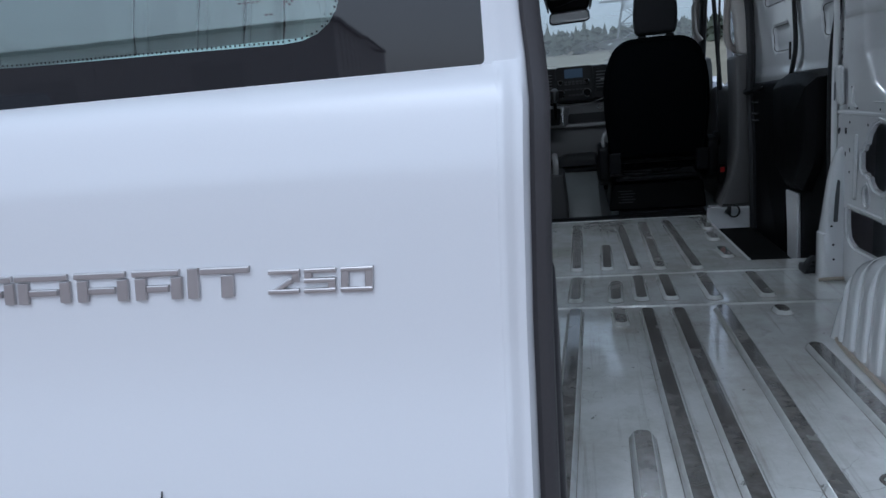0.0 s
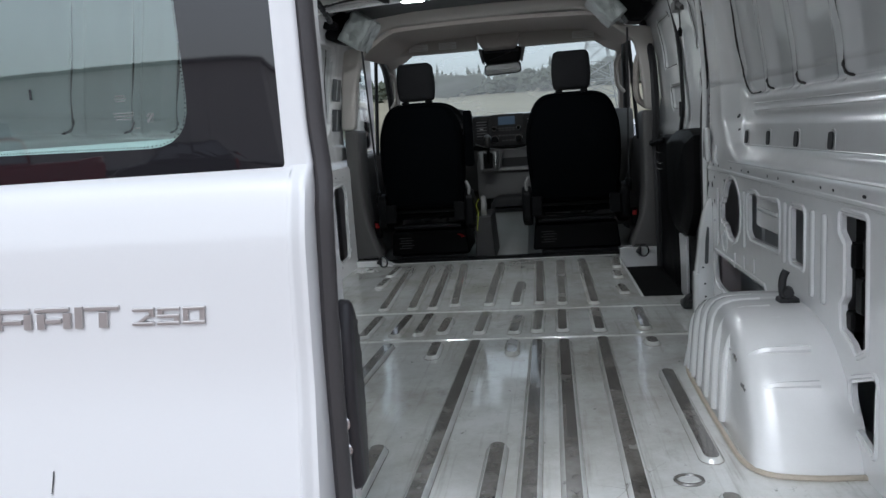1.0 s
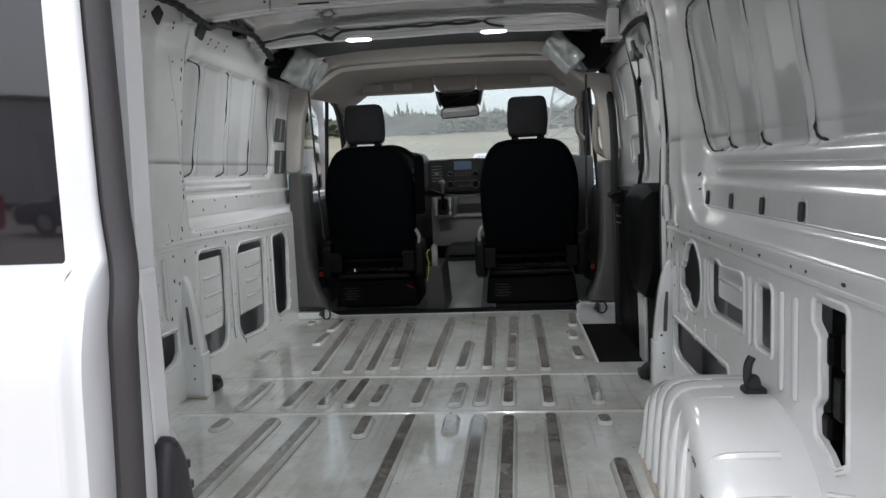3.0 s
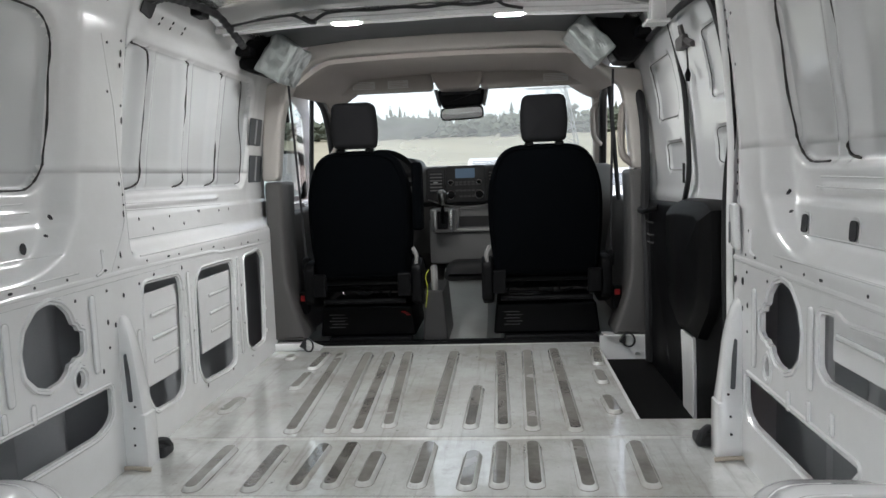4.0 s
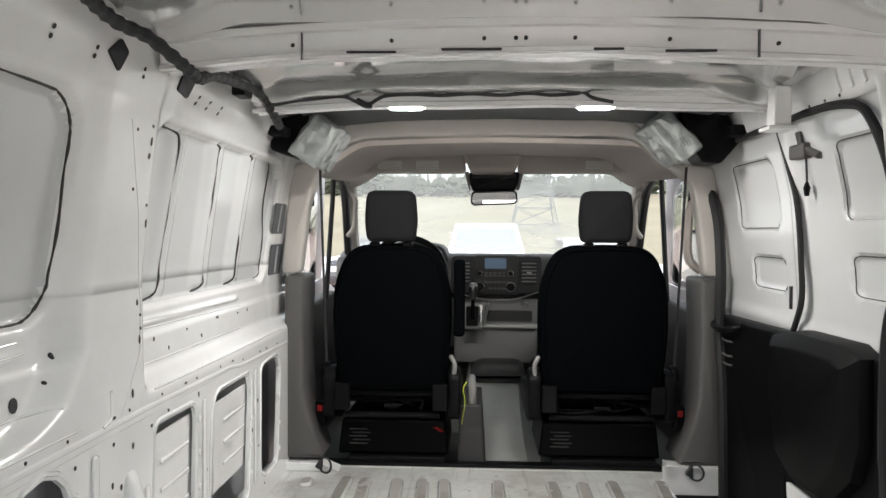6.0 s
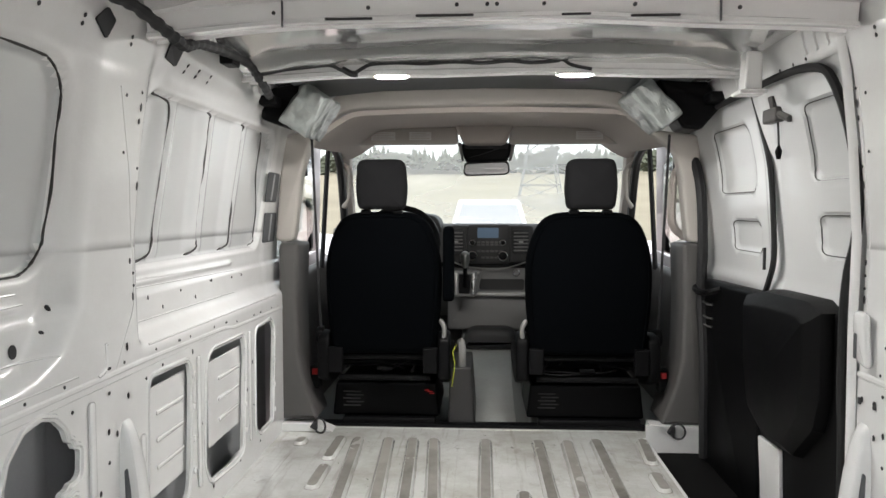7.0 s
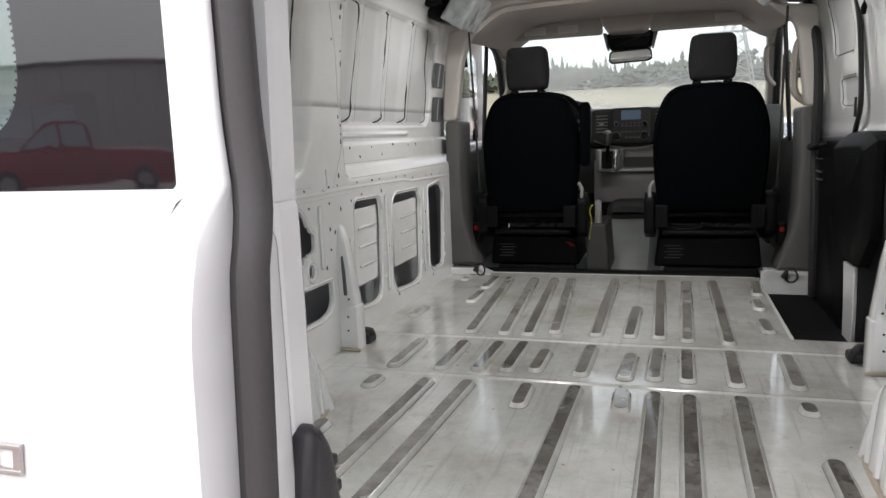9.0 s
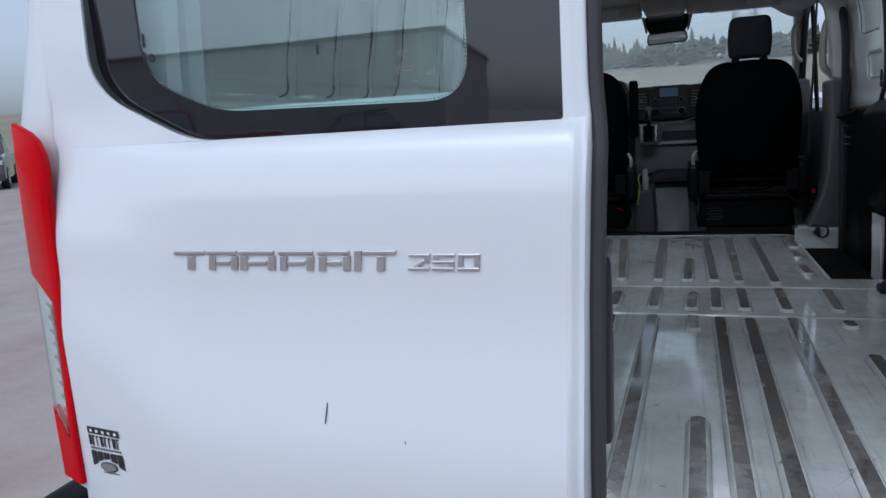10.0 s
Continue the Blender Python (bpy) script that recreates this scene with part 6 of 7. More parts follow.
part("spoke", boxed(-0.60, -0.24, 3.715, 3.735, 1.385, 1.41, r=0.006), BLACK, wheel)


# ---- seats ----
wires = random.Random(6)


def seat(name, cx, w, label, armrest, m=None):
    """High-backed cab seat seen from behind."""
    t = thing(name, label, "seat", group="cab seats")
    h = w / 2
    back = rounded([(cx - h + 0.03, 1.0), (cx + h - 0.03, 1.0), (cx + h - 0.005, 1.22), (cx + h - 0.008, 1.40), (cx + h - 0.07, 1.548), (cx, 1.556), (cx - h + 0.07, 1.548), (cx - h + 0.008, 1.40), (cx - h + 0.005, 1.22)],
                   [0.03, 0.03, 0.1, 0.12, 0.09, 0.1, 0.09, 0.12, 0.1], 6)
    bm = slabbed(back, on_xz(3.0), 0.13, 0.035, 5, dome=0.012)
    for v in bm.verts:
        v.co.y += 0.10 * (1.25 - v.co.z) * 0.25 + 0.012 * ((v.co.x - cx) / h) ** 2
        v.co += Vector((0, noise.noise(v.co * 9) * 0.003, 0))
    part("backrest", bm, FABRIC, t, "black fabric seat back", smooth=True, sharp=70)
    seam = inset(back, 0.018)
    part("back_piping", tubed([(x, 2.997 + 0.025 * (1.25 - z) + 0.012 * ((x - cx) / h) ** 2 + 0.004, z) for x, z in seam], 0.0035, 5, cap=False), FABRIC, t, smooth=True)
    hw = 0.0985
    hr = rounded([(cx - hw + 0.010, 1.562), (cx + hw - 0.010, 1.562), (cx + hw, 1.64), (cx + hw - 0.010, 1.752), (cx - hw + 0.010, 1.752), (cx - hw, 1.64)], [0.022, 0.022, 0.08, 0.032, 0.032, 0.08], 6)
    bm = slabbed(hr, on_xz(2.965), 0.10, 0.028, 5, dome=0.008)
    for v in bm.verts:
        v.co.y -= 0.05 * (v.co.z - 1.65)
    head = part("headrest", bm, HEADREST, t, "dark grey fabric headrest", smooth=True, sharp=70)
    for s in (-1, 1):
        part("headrest_post", tubed([(cx + s * 0.062, 3.015, 1.53), (cx + s * 0.062, 3.01, 1.58)], 0.007, 8), CHROME, t)
        part("post_socket", boxed(cx + s * 0.062 - 0.018, cx + s * 0.062 + 0.018, 2.995, 3.03, 1.545, 1.562, r=0.005), BLACK, t)
    # lower frame
    part("cushion", slabbed(rounded([(cx - h + 0.01, 0.93), (cx + h - 0.01, 0.93), (cx + h, 0.98), (cx + h - 0.03, 1.05), (cx - h + 0.03, 1.05), (cx - h, 0.98)], 0.03), on_xz(3.12), 0.46, 0.03), FABRIC, t, "black fabric seat cushion", smooth=True)
    for s in (-1, 1):
        side = slabbed(rounded([(3.02, 0.90), (3.16, 0.86), (3.50, 0.88), (3.52, 0.97), (3.20, 1.02), (3.10, 1.09), (3.03, 1.06)], 0.03), on_yz(cx + s * (h - 0.02), s), 0.05, 0.012)
        part("side_cover", side, BLACK, t, "black plastic recliner cover", smooth=True)
        part("hinge_plate", boxed(cx + s * (h - 0.075), cx + s * (h - 0.018), 3.0, 3.03, 0.93, 1.03, r=0.006), BLACK, t)
    bm = bmesh.new()
    for z in (0.985, 0.90):
        tube(bm, [(cx - h + 0.05, 3.06, z), (cx + h - 0.05, 3.06, z)], 0.012, 8)
    part("cross_bar", bm, BLACK, t)
    ped = slabbed(rounded([(cx - h + 0.015, 0.735), (cx + h - 0.015, 0.735), (cx + h - 0.03, 0.87), (cx - h + 0.03, 0.87)], 0.012), on_xz(3.10), 0.36, 0.01)
    part("pedestal", ped, PEDESTAL, t, "black pressed steel seat pedestal")
    for k in range(5):
        part("pedestal_slot", boxed(cx - h + 0.06 + (k % 2) * 0.012, cx - h + 0.13 + (k % 2) * 0.012, 3.0955, 3.099, 0.775 + k * 0.014, 0.779 + k * 0.014), CONSOLE, t)
    part("skirt_edge", slabbed(rounded([(cx - h + 0.06, 0.705), (cx + h - 0.03, 0.705), (cx + h - 0.03, 0.735), (cx - h + 0.06, 0.735)], 0.008), on_xz(3.07), 0.05, 0.006), BLACK, t)
    for k in range(3):
        pts = [(cx + wires.uniform(-h + 0.06, h - 0.06), 3.07, wires.uniform(0.90, 0.985)) for _ in range(4)]
        pts.sort()
        part("cable", tubed(spline(pts, 5), 0.004, 6), BLACK, t, smooth=True)
    part("pull_loop", boxed(cx - 0.03, cx + 0.03, 3.052, 3.058, 0.93, 0.945, r=0.003), BLACK, t)
    side = -1 if cx < 0 else 1
    part("recliner_knob", slabbed(disc_points(3.10, 1.06, 0.036), on_yz(cx + side * (h + 0.015), side), 0.03, 0.008), BLACK, t, smooth=True)
    inner = -side
    part("recliner_lever", tubed(spline([(cx + inner * (h - 0.01), 3.06, 0.97), (cx + inner * (h + 0.004), 3.05, 1.06), (cx + inner * (h + 0.006), 3.05, 1.10), (cx + inner * (h - 0.01), 3.06, 1.13)], 4), 0.009, 8), GREY, t, "grey recliner lever", smooth=True)
    if armrest:
        part("armrest", slabbed(rounded([(2.99, 1.21), (3.07, 1.21), (3.09, 1.47), (3.06, 1.497), (3.0, 1.497)], 0.02), on_yz(cx + h + 0.003, 1), 0.042, 0.012), FABRIC, t, "black folded armrest", smooth=True)
    return t


seat("driver_seat", -0.405, 0.462, "black fabric driver seat on a steel pedestal, armrest folded up", True)
seat("passenger_seat", 0.387, 0.492, "black fabric passenger seat on a steel pedestal", False)
bm = bmesh.new()
for x, z in ((-0.25, 0.842), (-0.238, 0.836), (-0.23, 0.829)):
    box(bm, x, x + 0.022, 3.088, 3.094, z, z + 0.0035, r=0.002, seg=1)
tagged(part("red_tag", bm, RED_PLASTIC), "small red plastic tags under the driver seat", "tag")

brake = thing("handbrake_console", "charcoal handbrake box beside the driver seat", "console")
part("console_box", slabbed(rounded([(-0.155, 0.70), (-0.045, 0.70), (-0.062, 0.935), (-0.148, 0.935)], 0.01), on_xz(3.09), 0.34, 0.01), CONSOLE, brake)
part("brake_handle", tubed(spline([(-0.10, 3.12, 0.93), (-0.10, 3.11, 0.97), (-0.10, 3.12, 1.0), (-0.105, 3.16, 1.03)], 5), 0.016, 8), GREY, brake, "grey handbrake lever", smooth=True)
part("loose_wire", tubed(spline([(-0.14, 3.09, 0.86), (-0.128, 3.08, 0.95), (-0.135, 3.075, 1.0), (-0.12, 3.08, 1.03)], 5), 0.0022, 6), GREEN_WIRE, brake, "yellow-green wire")
for s in (-1, 1):
    buckle = thing("seat_belt_anchor", "black seat belt anchor with a red button", "seat belt", group="seat belts")
    part("stalk", boxed(s * 0.725, s * 0.765, 3.25, 3.30, 0.80, 0.90, r=0.01), BLACK, buckle)
    part("red_button", boxed(s * 0.733, s * 0.755, 3.240, 3.252, 0.862, 0.886, r=0.003), RED_PLASTIC, buckle, "red release button")
    buckle.location = (-s * 0.052, -0.145, 0.037)
    part("webbing", loft([[(s * (0.715 + dx), 3.25 - 0.02 * k, z) for dx in (-0.004, 0.006)] for k, z in enumerate(np.linspace(0.95, 1.80, 8))]), INK, buckle, "black belt webbing")
    ring = thing("tie_down_ring", "black steel tie-down ring", "tie-down ring", group="tie-down rings")
    cx = 0.716 if s > 0 else -0.645
    part("ring", tubed([(cx + 0.024 * math.cos(a), 2.972 - 0.010 * math.cos(a), 0.729 + 0.029 * math.sin(a)) for a in np.linspace(0, 2 * math.pi, 18)], 0.0042, 6, cap=False), INK, ring, smooth=True)
    part("ring_seat", slabbed(rounded([(cx - 0.040, 0.722), (cx - 0.012, 0.708), (cx - 0.010, 0.748), (cx - 0.022, 0.750)], 0.006), on_xz(2.968), 0.02, 0.004), INK, ring)
for x, y in ((-0.745, 1.83), (0.728, 1.90)):
    d = thing("tie_down_ring", "black folded tie-down loop at the pillar foot", "tie-down ring", group="tie-down rings")
    part("loop", tubed(spline([(x - 0.016, y - 0.024, 0.712), (x - 0.010, y - 0.030, 0.738), (x + 0.006, y - 0.020, 0.748), (x + 0.016, y, 0.738), (x + 0.012, y + 0.02, 0.714)], 6), 0.010, 8), INK, d, smooth=True)
    part("loop_plate", boxed(x - 0.022, x + 0.022, y - 0.030, y + 0.030, 0.699, 0.728, r=0.008), INK, d)
for s in (1,):
    d = thing("cargo_hook", "black hook on the wheel arch", "hook")
    part("hook_base", boxed(s * 0.748, s * 0.792, 0.93, 0.97, 0.945, 0.962, r=0.006), INK, d)
    part("hook_knob", tubed([(s * 0.765, 0.925, 0.975), (s * 0.765, 0.94, 0.975), (s * 0.765, 0.955, 0.975)], [0.012, 0.016, 0.012], 10), INK, d, smooth=True)
    part("hook_arm", tubed(spline([(s * 0.762, 0.945, 0.955), (s * 0.755, 0.94, 0.985), (s * 0.757, 0.94, 1.01), (s * 0.764, 0.94, 1.025)], 4), 0.009, 8), INK, d, smooth=True)

plug = thing("floor_plug", "small oval pressed plug in the load floor", "plug")
part("plug_ring", tubed([(0.477 + 0.026 * math.cos(a), 0.578 + 0.020 * math.sin(a), FZ + 0.003) for a in np.linspace(0, 6.283, 22)], 0.0035, 6, cap=False), RIBTOP, plug, smooth=True)
part("plug_disc", slabbed(disc_points(0.477, 0.578, 0.020, 0.014, n=18), on_xy(FZ + 0.001), 0.004, 0.001), FLOOR, plug)

# ---- roof wiring and lamps ----
harness = thing("wiring_harness", "taped black wiring harness along the roof rail", "cable")
main = [(-0.70, 1.42, 1.975), (-0.71, 1.496, 1.966), (-0.705, 1.56, 1.956), (-0.690, 1.638, 1.953), (-0.668, 1.713, 1.929), (-0.660, 1.765, 1.916), (-0.660, 1.81, 1.914), (-0.660, 1.875, 1.935), (-0.665, 1.97, 1.948), (-0.670, 2.08, 1.960), (-0.680, 2.29, 1.972), (-0.683, 2.375, 1.955), (-0.685, 2.46, 1.933), (-0.70, 2.55, 1.925)]
part("trunk", tubed(spline(main, 8), [0.0125 + 0.002 * math.sin(k * 1.7) for k in range(len(spline(main, 8)))], 8), INK, harness, smooth=True)
for x, y, z in ((-0.685, 2.16, 1.962),):
    part("connector", boxed(x - 0.02, x + 0.015, y - 0.035, y + 0.03, z - 0.022, z + 0.012, r=0.005), BLACK, harness, "black plug housing")
part("rear_run", tubed(spline([(-0.58, 0.2, 2.02), (-0.62, 0.8, 2.0), (-0.66, 1.2, 1.985), (-0.70, 1.42, 1.975)], 6), 0.011, 8), INK, harness, smooth=True)
branch = [(-0.685, 2.37, 1.955), (-0.61, 2.385, 1.972), (-0.55, 2.384, 1.978), (-0.472, 2.384, 1.984), (-0.43, 2.382, 1.968), (-0.395, 2.38, 1.962), (-0.37, 2.382, 1.976), (-0.344, 2.384, 1.986), (-0.272, 2.386, 1.990), (-0.19, 2.384, 1.986), (-0.104, 2.386, 1.991), (-0.02, 2.384, 1.986), (0.055, 2.386, 1.992), (0.12, 2.384, 1.986), (0.187, 2.386, 1.990), (0.21, 2.386, 1.994), (0.237, 2.384, 1.978), (0.293, 2.386, 1.966)]
part("branch", tubed(spline(branch, 6), 0.0055, 6), INK, harness, smooth=True)
part("plug", tubed(spline([(-0.43, 2.378, 1.972), (-0.405, 2.374, 1.958), (-0.385, 2.374, 1.956)], 4), 0.009, 8), INK, harness)
for x in (-0.292, 0.25):
    lamp = thing("ceiling_lamp", "small lit oval LED load space lamp in the roof bow", "lamp", group="roof lamps")
    part("lamp_frame", holed(rounded([(x - 0.055, 2.394), (x + 0.055, 2.394), (x + 0.055, 2.446), (x - 0.055, 2.446)], 0.02), [rounded([(x - 0.047, 2.400), (x + 0.047, 2.400), (x + 0.047, 2.440), (x - 0.047, 2.440)], 0.018)], on_xy(1.9555), 0.0145), PAPER, lamp, "white lamp surround")
    part("lamp_lens", slabbed(rounded([(x - 0.046, 2.401), (x + 0.046, 2.401), (x + 0.046, 2.439), (x - 0.046, 2.439)], 0.018), on_xy(1.9535), 0.0085, 0.002), LED, lamp, "glowing white lens")

# ---- holes and rivets of the bare walls ----

# black patches laid on the sheet; a hole's shade is in their colour
def hole_mark(y, z, r, s, parent, x=None, tall=1.0):
    pts = [(y + r * math.cos(a), z + r * tall * math.sin(a)) for a in np.linspace(0, 2 * math.pi, 10, endpoint=False)]
    bm = bmesh.new()
    slab(bm, pts, lambda u, v, w: (s * ((x if x is not None else wall_at(u, v, s)) - 0.0012 - w), u, v), 0.001)
    part("punched_hole", bm, INK, parent)


HOLES_UPPER = [(1.763, 1.803), (1.829, 1.818), (1.829, 1.786), (1.826, 1.755), (1.771, 1.683), (1.836, 1.653), (1.84, 1.614), (1.82, 1.448), (1.833, 1.42), (1.833, 1.392), (1.828, 1.368), (1.577, 1.376), (1.545, 1.335), (1.708, 1.28), (1.791, 1.262)]
HOLES_FRONT = [(1.887, 1.41), (1.99, 1.345), (2.183, 1.342), (2.068, 1.312), (1.919, 1.309), (2.279, 1.312), (2.582, 1.34), (2.676, 1.34), (2.398, 1.347), (2.408, 1.347)]
HOLES_LOW = [(1.706, 1.18), (1.785, 1.155), (1.571, 1.178), (1.701, 1.10), (1.70, 1.035), (1.664, 0.983), (1.956, 1.186), (2.136, 1.182), (1.87, 1.173), (1.735, 1.086), (2.498, 0.758), (2.27, 0.764), (2.704, 0.755), (2.574, 0.968), (2.19, 0.97), (2.63, 1.05), (2.64, 0.90)]
for s, root in ((-1, wall_left), (1, wall_right)):
    if s < 0:
        hole_mark(1.474, 1.312, 0.011, s, root, tall=1.2)
    for y in ((1.544, 1.334, 1.114, 0.90) if s > 0 else (1.26, 1.04, 0.83)):
        hole = rounded([(y - 0.013, 1.294), (y + 0.013, 1.294), (y + 0.013, 1.332), (y - 0.013, 1.332)], 0.010)
        part("belt_hole", slabbed(hole, lambda u, v, w, s=s: (s * (wall_at(u, v, s) - 0.003 - w), u, v), 0.0025), INK, root)
        part("hole_rim", tubed([(s * (wall_at(u, v, s) + 0.0005), u, v) for u, v in inset(hole, -0.004) + inset(hole, -0.004)[:1]], 0.0022, 5, cap=False), INNER, root, smooth=True)
    for k, y in enumerate(np.arange(0.62, 1.80 if s > 0 else 3.0, 0.118)):
        y += 0.03 * math.sin(k * 2.3)
        hole_mark(y, seam_z(y, s) + 0.018, 0.0075 if k % 3 == 0 else 0.0034, s, root, tall=0.45 if k % 3 == 0 else 1.0)
    sh = 0.0 if s < 0 else 0.055
    for k, (y, z) in enumerate(HOLES_UPPER):
        hole_mark(min(y + sh, 1.855), z, 0.0036, s, root, tall=(1, 1, 2.6, 1.8)[k % 4])
    for k, (y, z) in enumerate(HOLES_LOW):
        if s < 0 or y < 1.8:
            hole_mark(y + sh, z, 0.0040, s, root, LOW, tall=(1.0, 1.7)[k % 2])
for k, (y, z) in enumerate(HOLES_FRONT):
    hole_mark(y, z, 0.0034, -1, wall_left, tall=(1, 1.6)[k % 2])
for s in (-1, 1):
    for y in (1.45, 1.58, 1.75, 2.05, 2.12, 2.2):
        for z in (1.905, 1.92):
            bm = bmesh.new()
            slab(bm, disc_points(y, z, 0.0045, n=8), lambda u, v, w, s=s: (s * (wall_at(u, v, s) - 0.001 - w), u, v), 0.001)
            part("punched_hole", bm, INK, wall_left if s < 0 else wall_right)


# ---- outside of the van ----
body = thing("van_body", "white painted van body, hinge and rear bumper outside", "van", "structure")
for s in (-1, 1):
    low = [(0.32, 0.40), (0.95, 0.40), (1.35, 0.40), (5.3, 0.40), (5.3, 1.15), (4.65, 1.32), (4.35, 1.30), (3.32, 1.30), (0.32, 1.34)]
    part("side_skin", holed(low, [], on_yz(s * 1.03, -s), 0.012), WHITE, body)
    upz = [(0.32, 1.34), (3.32, 1.30), (4.62, 1.32), (3.95, 2.02), (3.5, 2.08), (0.32, 2.08)]
    win = rounded([(3.42, 1.33), (4.45, 1.35), (4.02, 1.80), (3.80, 1.86), (3.45, 1.86)], 0.04)
    bm = holed(upz, [win], on_yz(0, -s), 0.012)
    for v in bm.verts:
        v.co.x += s * (1.03 - max(0, v.co.z - 1.32) * 0.24)
    part("upper_side_skin", bm, WHITE, body)
    bm = slabbed(win, on_yz(0, -s), 0.003)
    for v in bm.verts:
        v.co.x += s * (1.023 - max(0, v.co.z - 1.32) * 0.24)
    p = part("side_window", bm, SCREEN_PANE, body, "front door glass")
    p.visible_shadow = False
    mir = part("door_mirror", slabbed(rounded([(s * 0.99, 1.32), (s * 1.16, 1.32), (s * 1.17, 1.62), (s * 1.0, 1.62)], 0.04), on_xz(4.28), 0.10, 0.03), BLACK, body, "black door mirror", smooth=True)
    part("mirror_face", slabbed(rounded([(s * 1.005, 1.345), (s * 1.145, 1.345), (s * 1.15, 1.60), (s * 1.012, 1.60)], 0.03), on_xz(4.277), 0.004), MIRROR, mir)
    # rear corner
    secs = []
    for z in np.linspace(0.45, 2.05, 30):
        lean = max(0, z - 1.36) * 0.06
        ins = max(0, z - 1.32) * 0.24
        secs.append([(s * p.x, p.y, z) for p in spline([(x, y, 0) for x, y in ((0.789 - ins * 0.2, 0.060 + lean), (0.796 - ins * 0.2, 0.036 + lean), (0.818 - ins * 0.3, 0.034 + lean), (0.86 - ins * 0.6, 0.046 + lean), (0.92 - ins, 0.080 + lean), (0.965 - ins, 0.13 + lean), (1.0 - ins, 0.20 + lean), (1.03 - ins, 0.32 + lean))], 4)])
    part("rear_corner", loft(secs), WHITE, body, smooth=True)
part("roof_skin", thick(grid(np.linspace(-0.80, 0.80, 17), np.linspace(0.10, 3.6, 20), lambda x, y: (x, y, 2.125 - 0.045 * (x / 0.8) ** 2)), 0.01), WHITE, body, smooth=True)
part("roof_front", loft([[(x, y, z - 0.045 * (x / 0.8) ** 2) for x in np.linspace(-0.80, 0.80, 9)] for y, z in ((3.6, 2.125), (3.85, 2.09), (4.0, 2.02), (4.05, 1.97))]), WHITE, body, smooth=True)
wsec = [[(x * k, y - 0.10 * (x / 0.8) ** 2, z) for x in np.linspace(-0.8, 0.8, 13)] for y, z, k in ((4.03, 1.985, 0.95), (4.28, 1.78, 0.98), (4.55, 1.58, 1.02), (4.85, 1.36, 1.06))]
ws = part("windscreen", loft(wsec), WINDSCREEN, body, "curved clear windscreen", smooth=True)
ws.visible_shadow = False
part("bonnet", loft([[(x * k, y, z - 0.06 * (x / 0.9) ** 2) for x in np.linspace(-0.92, 0.92, 9)] for y, z, k in ((4.72, 1.36, 0.98), (5.1, 1.24, 0.97), (5.4, 1.12, 0.93), (5.5, 0.95, 0.9), (5.5, 0.40, 0.9))]), WHITE, body, smooth=True)
part("rear_bumper", slabbed(rounded([(-0.96, 0.45), (0.96, 0.45), (0.94, 0.615), (-0.94, 0.615)], 0.03), on_xz(-0.10), 0.20, 0.03), BLACK, body, "black plastic rear bumper", smooth=True)
part("bumper_corner", slabbed(rounded([(-0.97, 0.60), (-0.79, 0.60), (-0.80, 0.815), (-0.90, 0.822)], 0.03), on_xz(-0.06), 0.16, 0.02), BLACK, body, smooth=True)
for s in (-1, 1):
    for y in (0.93, 4.45):
        wh = part("wheel", slabbed(disc_points(y, 0.35, 0.34, n=28), on_yz(s * 0.78, s), 0.18, 0.03), RUBBER, body, "black tyre", smooth=True)
        part("rim", slabbed(disc_points(y, 0.35, 0.20, n=20), on_yz(s * 0.955, s), 0.012, 0.004), STEEL, wh)


def tail_lamp(s):
    """Tall corner lamp: red top and inner strip, clear reversing window over a reflector, red foot."""
    t = thing("tail_lamp", "tall red tail lamp with a clear reversing section", "tail lamp", group="tail lamps")
    f = lambda u, v, w: (s * u, -0.002 + 6.0 * max(0, u - 0.80) ** 2 + w, v)
    outer = [(0.836, 1.399), (0.802, 1.385), (0.789, 1.373), (0.781, 1.353), (0.7785, 1.336), (0.783, 1.252), (0.790, 1.126), (0.798, 0.977), (0.804, 0.849), (0.858, 0.851),
             (0.864, 0.963), (0.816, 0.924), (0.806, 1.137), (0.858, 1.176), (0.853, 1.252), (0.843, 1.35)]
    part("lamp_body", slabbed([(0.836, 1.385), (0.806, 1.365), (0.803, 1.25), (0.809, 0.98), (0.814, 0.86), (0.85, 0.86), (0.848, 1.2)], lambda u, v, w: f(u, v, w + 0.040), 0.03), BLACK, t, "black lamp housing")
    part("red_lens", slabbed(outer, f, 0.014, 0.004), RED_LENS, t, "red lens", smooth=True, sharp=30)
    clear = [(0.807, 1.134), (0.846, 1.166), (0.849, 1.064), (0.856, 1.001), (0.862, 0.966), (0.818, 0.929)]
    c = part("clear_lens", slabbed(clear, lambda u, v, w: f(u, v, w + 0.001), 0.004), SCREEN_PANE, t, "clear lens", smooth=True)
    c.visible_shadow = False
    part("reflector", slabbed(inset(clear, -0.002), lambda u, v, w: f(u, v, w + 0.026), 0.012), REFLECTOR, t, "silvered reflector behind the clear lens")
    bm = bmesh.new()
    for k in range(9):
        z = 0.955 + k * 0.021
        tube(bm, [f(u, z + (u - 0.83) * 0.4, 0.016) for u in (0.815, 0.830, 0.846)], 0.0022, 5)
    tube(bm, [f(0.826, z, 0.014) for z in np.linspace(0.95, 1.13, 8)], 0.003, 5)
    part("bulb_carrier", bm, REFLECTOR, t)
    return t


tail_lamp(-1)
t = tail_lamp(1)
t.location = (-0.018, 0.068, 0)
